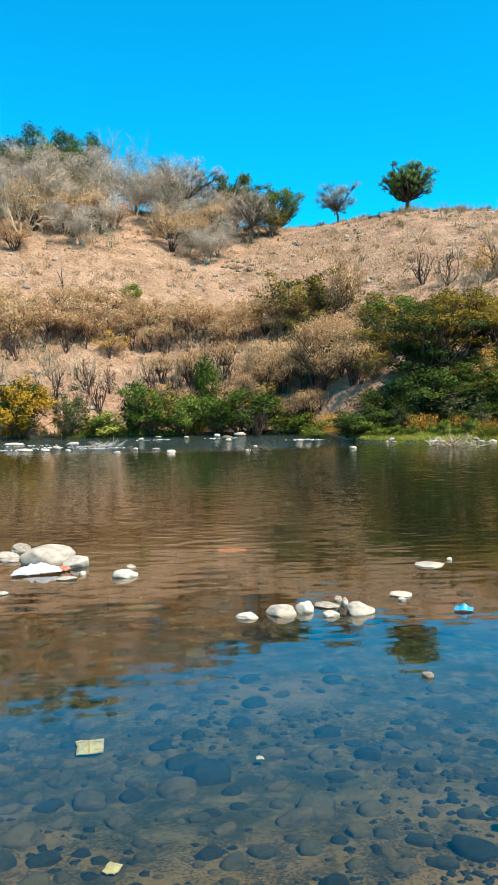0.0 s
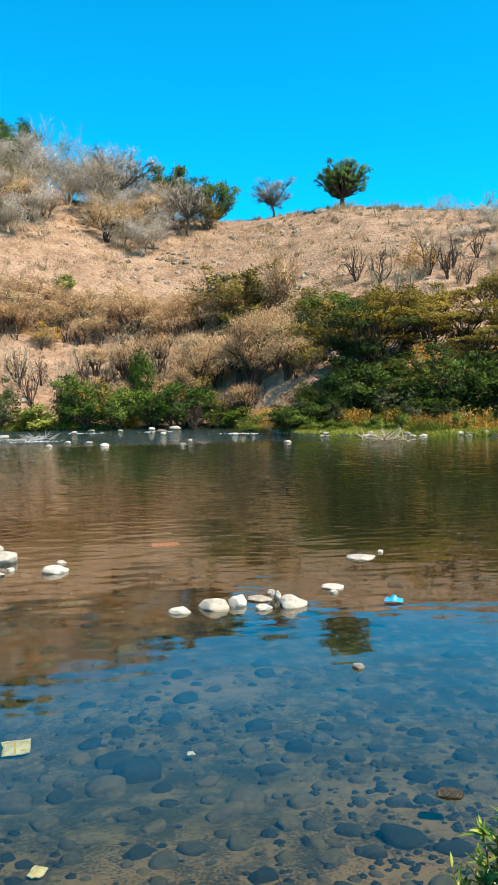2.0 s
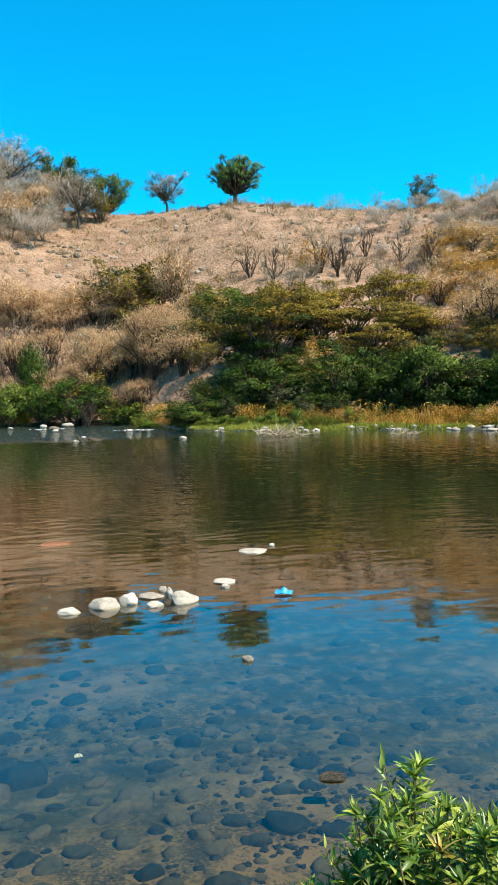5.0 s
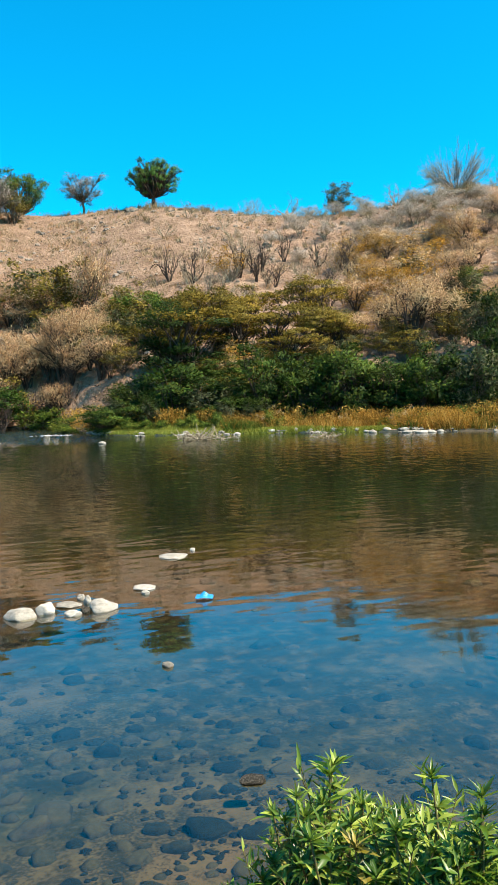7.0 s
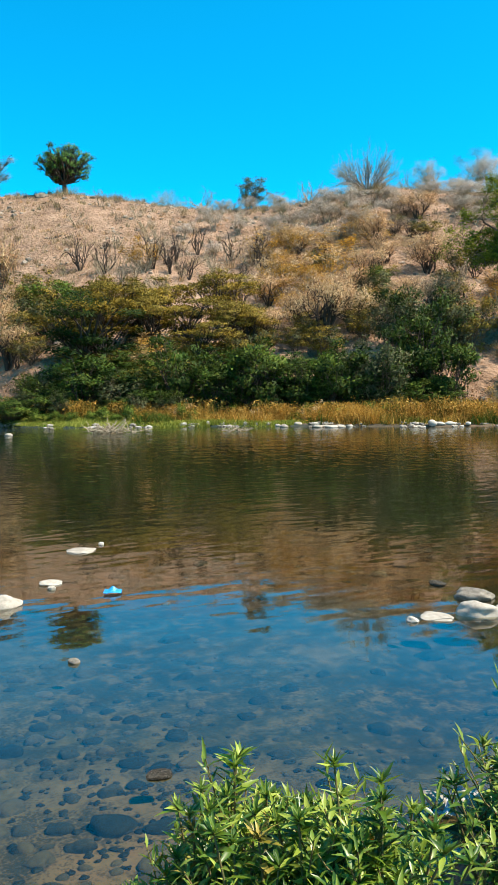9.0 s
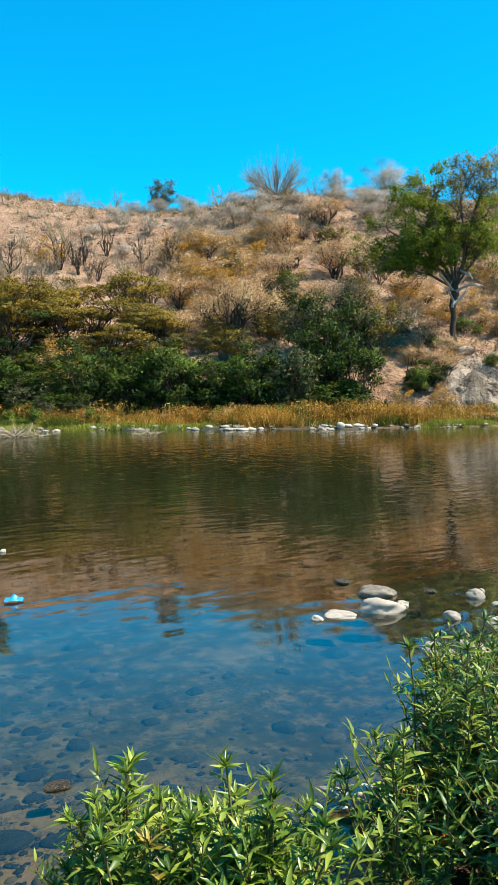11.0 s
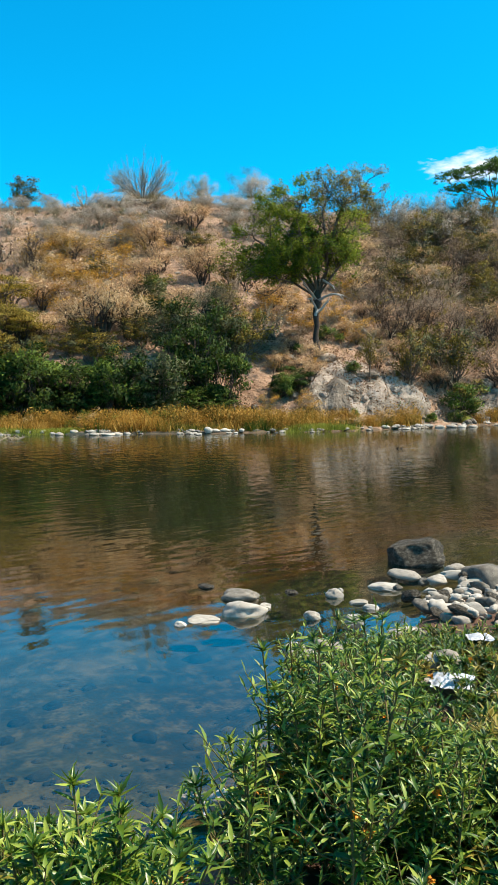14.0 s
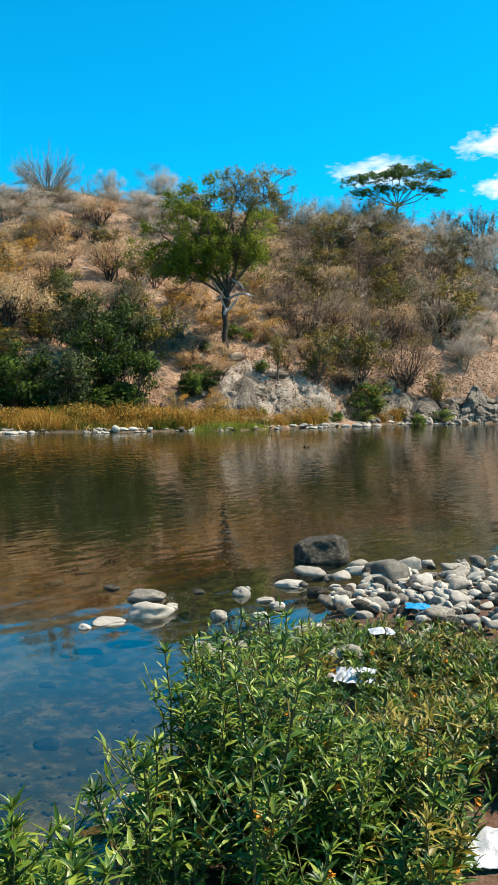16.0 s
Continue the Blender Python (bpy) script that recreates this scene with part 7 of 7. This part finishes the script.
# ---- clouds low over the hill, far away ----
def cloud_material():
    m = bpy.data.materials.new("cloud")
    m.use_nodes = True
    n, l = m.node_tree.nodes, m.node_tree.links
    n.remove(n["Principled BSDF"])
    tc, ns = n.new("ShaderNodeTexCoord"), n.new("ShaderNodeTexNoise")
    ns.inputs["Scale"].default_value, ns.inputs["Detail"].default_value, ns.inputs["Roughness"].default_value = 2.6, 8.0, 0.62
    info, shift, move = n.new("ShaderNodeObjectInfo"), n.new("ShaderNodeMath"), n.new("ShaderNodeVectorMath")
    shift.operation, shift.inputs[1].default_value = "MULTIPLY", 40.0
    l.new(info.outputs["Random"], shift.inputs[0])
    l.new(tc.outputs["Object"], move.inputs[0])
    l.new(shift.outputs[0], move.inputs[1])
    l.new(move.outputs[0], ns.inputs["Vector"])
    gr = n.new("ShaderNodeTexGradient")
    gr.gradient_type = "SPHERICAL"
    l.new(tc.outputs["Object"], gr.inputs["Vector"])
    ad = n.new("ShaderNodeMath")
    ad.operation = "MULTIPLY_ADD"
    ad.inputs[1].default_value = 1.7
    l.new(ns.outputs["Fac"], ad.inputs[0])
    l.new(gr.outputs["Fac"], ad.inputs[2])
    rp = n.new("ShaderNodeMapRange")
    rp.inputs["From Min"].default_value, rp.inputs["From Max"].default_value = 1.12, 1.75
    l.new(ad.outputs[0], rp.inputs["Value"])
    em, tr, mx = n.new("ShaderNodeEmission"), n.new("ShaderNodeBsdfTransparent"), n.new("ShaderNodeMixShader")
    em.inputs["Color"].default_value, em.inputs["Strength"].default_value = (0.93, 0.98, 1.0, 1), 0.66
    l.new(rp.outputs["Result"], mx.inputs[0])
    l.new(tr.outputs[0], mx.inputs[1])
    l.new(em.outputs[0], mx.inputs[2])
    l.new(mx.outputs[0], n["Material Output"].inputs["Surface"])
    return m


M_CLOUD = cloud_material()


def cloud(b, el, wide, tall, seed):
    """A far cloud bank, 2.4 km off."""
    R = 2400.0
    x, y = polar(b, R)
    n, V, F = 12, [], []
    for i in range(n + 1):
        for j in range(n + 1):
            u, v = 2 * i / n - 1, 2 * j / n - 1
            V.append((u, 0.12 * noise.noise(Vector((u * 2 + seed, v * 2, 0))), v))
    for i in range(n):
        for j in range(n):
            a = i * (n + 1) + j
            F.append((a, a + n + 1, a + n + 2, a + 1))
    ob = new("backdrop_cloud", data_mesh("backdrop_cloud", np.array(V), F, M_CLOUD, True))
    k = R * math.tan(radians(1))
    ob.matrix_world = pose(x, y, R * math.tan(radians(el)), 0, 0, facing(x, y)) @ Matrix.Diagonal((wide * k, 60, tall * k, 1))
    tagged(ob, "white fair-weather cloud low in the blue sky", "cloud", kind="structure")


cloud(57.9, 15.6, 5.0, 1.7, 1)
cloud(66.1, 17.0, 3.9, 1.5, 2)
cloud(66.4, 14.2, 3.0, 1.3, 3)
cloud(70.5, 17.0, 4.0, 2.0, 4)


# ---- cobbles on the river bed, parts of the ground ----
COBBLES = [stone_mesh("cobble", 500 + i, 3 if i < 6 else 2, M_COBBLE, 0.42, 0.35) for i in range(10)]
COBBLE_RND = random.Random(12)
COBBLE_AT = [(-0.91, 4.08, 0.24), (-0.57, 2.86, 0.1)]


def cobble(x, y, wide, tall):
    ob = part("cobble", COBBLE_RND.choice(COBBLES[:6] if wide > 0.11 else COBBLES[6:]), ground)
    deep = wide * COBBLE_RND.uniform(0.62, 0.9)
    z = float(height(x, y)) - 0.10 * wide * min(1.0, max(0.0, math.hypot(x, y) - 4.0))
    ob.matrix_basis = pose(x, y, z - 0.005, COBBLE_RND.uniform(-8, 8), COBBLE_RND.uniform(-8, 8), facing(x, y) + COBBLE_RND.uniform(-25, 25)) @ Matrix.Diagonal((wide * 0.5, deep * 0.5, min(max(tall * 0.8, wide * 0.30), wide * 0.40), 1))
    COBBLE_AT.append((x, y, wide))

# larger cobbles on the bed: x, y, width, height
cobble(-1.09, 3.90, 0.12, 0.04)
cobble(-1.16, 3.97, 0.10, 0.04)
cobble(-0.98, 3.72, 0.19, 0.04)
cobble(-1.23, 3.70, 0.14, 0.04)
cobble(-1.27, 4.14, 0.14, 0.04)
cobble(-1.05, 4.14, 0.09, 0.04)
cobble(-1.29, 4.38, 0.10, 0.04)
cobble(-1.19, 4.59, 0.10, 0.04)
cobble(-0.98, 4.43, 0.25, 0.04)
cobble(-1.47, 4.68, 0.16, 0.04)
cobble(-0.97, 3.82, 0.10, 0.04)
cobble(-0.78, 3.83, 0.14, 0.04)
cobble(-0.68, 3.74, 0.11, 0.04)
cobble(-0.60, 3.68, 0.12, 0.04)
cobble(-0.79, 3.49, 0.21, 0.04)
cobble(-1.07, 3.52, 0.12, 0.04)
cobble(-0.98, 3.45, 0.15, 0.04)
cobble(-0.87, 3.28, 0.14, 0.04)
cobble(-0.62, 3.30, 0.15, 0.04)
cobble(-1.02, 3.13, 0.22, 0.04)
cobble(-0.49, 3.10, 0.10, 0.04)
cobble(-0.46, 2.97, 0.10, 0.04)
cobble(-0.75, 2.81, 0.09, 0.04)
cobble(-0.55, 3.92, 0.12, 0.04)
cobble(-0.52, 4.09, 0.15, 0.04)
cobble(-0.38, 3.88, 0.22, 0.05)
cobble(-0.40, 3.62, 0.23, 0.04)
cobble(-0.21, 3.37, 0.10, 0.04)
cobble(-0.26, 3.33, 0.12, 0.04)
cobble(-0.15, 3.21, 0.12, 0.04)
cobble(-0.12, 3.58, 0.11, 0.04)
cobble(-0.42, 3.35, 0.10, 0.04)
cobble(-0.24, 3.73, 0.25, 0.04)
cobble(-0.20, 2.98, 0.12, 0.04)
cobble(-0.24, 2.90, 0.06, 0.04)
cobble(0.02, 2.99, 0.14, 0.04)
cobble(0.16, 3.10, 0.11, 0.04)
cobble(0.27, 3.35, 0.23, 0.05)
cobble(0.10, 3.60, 0.12, 0.04)
cobble(0.09, 3.42, 0.09, 0.04)
cobble(0.08, 3.94, 0.16, 0.04)
cobble(0.35, 3.90, 0.14, 0.04)
cobble(0.54, 4.04, 0.12, 0.04)
cobble(0.53, 3.77, 0.11, 0.04)
cobble(0.41, 3.67, 0.15, 0.04)
cobble(0.52, 3.32, 0.14, 0.05)
cobble(0.73, 3.69, 0.07, 0.04)
cobble(0.34, 3.06, 0.08, 0.04)
cobble(0.43, 3.13, 0.14, 0.04)
cobble(0.16, 3.27, 0.20, 0.04)
cobble(0.41, 3.40, 0.06, 0.04)
cobble(0.53, 3.10, 0.11, 0.04)
cobble(0.55, 2.83, 0.13, 0.04)
cobble(0.53, 2.95, 0.09, 0.04)
cobble(0.67, 3.04, 0.13, 0.04)
cobble(0.71, 2.85, 0.14, 0.04)
cobble(0.78, 3.27, 0.09, 0.04)
cobble(0.94, 3.24, 0.12, 0.04)
cobble(1.02, 3.67, 0.11, 0.04)
cobble(1.11, 3.48, 0.15, 0.04)
cobble(0.87, 2.94, 0.21, 0.04)
cobble(0.38, 2.86, 0.09, 0.04)
cobble(0.21, 3.00, 0.13, 0.04)
cobble(0.81, 3.49, 0.09, 0.04)
cobble(0.90, 3.38, 0.07, 0.04)
cobble(0.53, 4.97, 0.20, 0.04)
cobble(-0.45, 5.76, 0.23, 0.04)
cobble(-0.87, 6.33, 0.20, 0.04)
cobble(-1.14, 7.55, 0.33, 0.05)
cobble(-1.49, 5.69, 0.23, 0.04)
cobble(-1.39, 5.43, 0.18, 0.04)
cobble(-1.77, 6.06, 0.29, 0.04)
cobble(-1.55, 6.72, 0.16, 0.04)
cobble(-0.68, 4.98, 0.08, 0.04)
cobble(0.97, 3.22, 0.07, 0.04)


def cobble_fill(n, b0, b1, r0, r1, sizes):
    """Further cobbles between the larger ones, none overlapping much."""
    k = tries = 0
    while k < n and tries < n * 20:
        tries += 1
        b, r = COBBLE_RND.uniform(b0, b1), COBBLE_RND.uniform(r0, r1)
        if r < float(by_bearing(NEAR_R, b)) + 0.1:
            continue
        x, y = polar(b, r)
        w = sizes[0] + (sizes[1] - sizes[0]) * COBBLE_RND.random() ** 2
        if any(math.hypot(x - p, y - q) < 0.47 * (w + s) for p, q, s in COBBLE_AT):
            continue
        cobble(x, y, w, w * 0.2)
        k += 1


cobble_fill(250, -20, 24, 2.3, 5.2, (0.05, 0.18))
cobble_fill(60, 10, 46, 2.4, 5.2, (0.05, 0.17))
cobble_fill(60, -20, 46, 4.4, 9.0, (0.08, 0.30))
cobble_fill(68, -20, -1, 4.9, 8.0, (0.10, 0.30))


def pebbles():
    rng = np.random.default_rng(6)
    s = Soup()
    V0, F0 = ICO[2]
    X, Y = scatter_polar(rng, 1700, -22, 47, 2.2, 4.5)
    keep = (np.hypot(X, Y) > by_bearing(NEAR_R, np.degrees(np.arctan2(X, Y)))) & (wobble(X, Y, 2.4) + rng.normal(0, 0.5, len(X)) > 0.1)
    for x, y, z in zip(X[keep], Y[keep], height(X[keep], Y[keep])):
        k = rng.uniform(0.007, 0.02)
        s.add(V0 * k * np.array((1.2, 1.0, 0.6)) * rng.uniform(0.6, 1.35, (len(V0), 1)) + np.array((x, y, z)), F0)
    V, F = s.arrays()
    ob = cover("pebbles", "small dark pebbles and gravel on the river bed", "gravel", V, F, M_COBBLE)
    ob.data.polygons.foreach_set("use_smooth", [True] * len(ob.data.polygons))


pebbles()
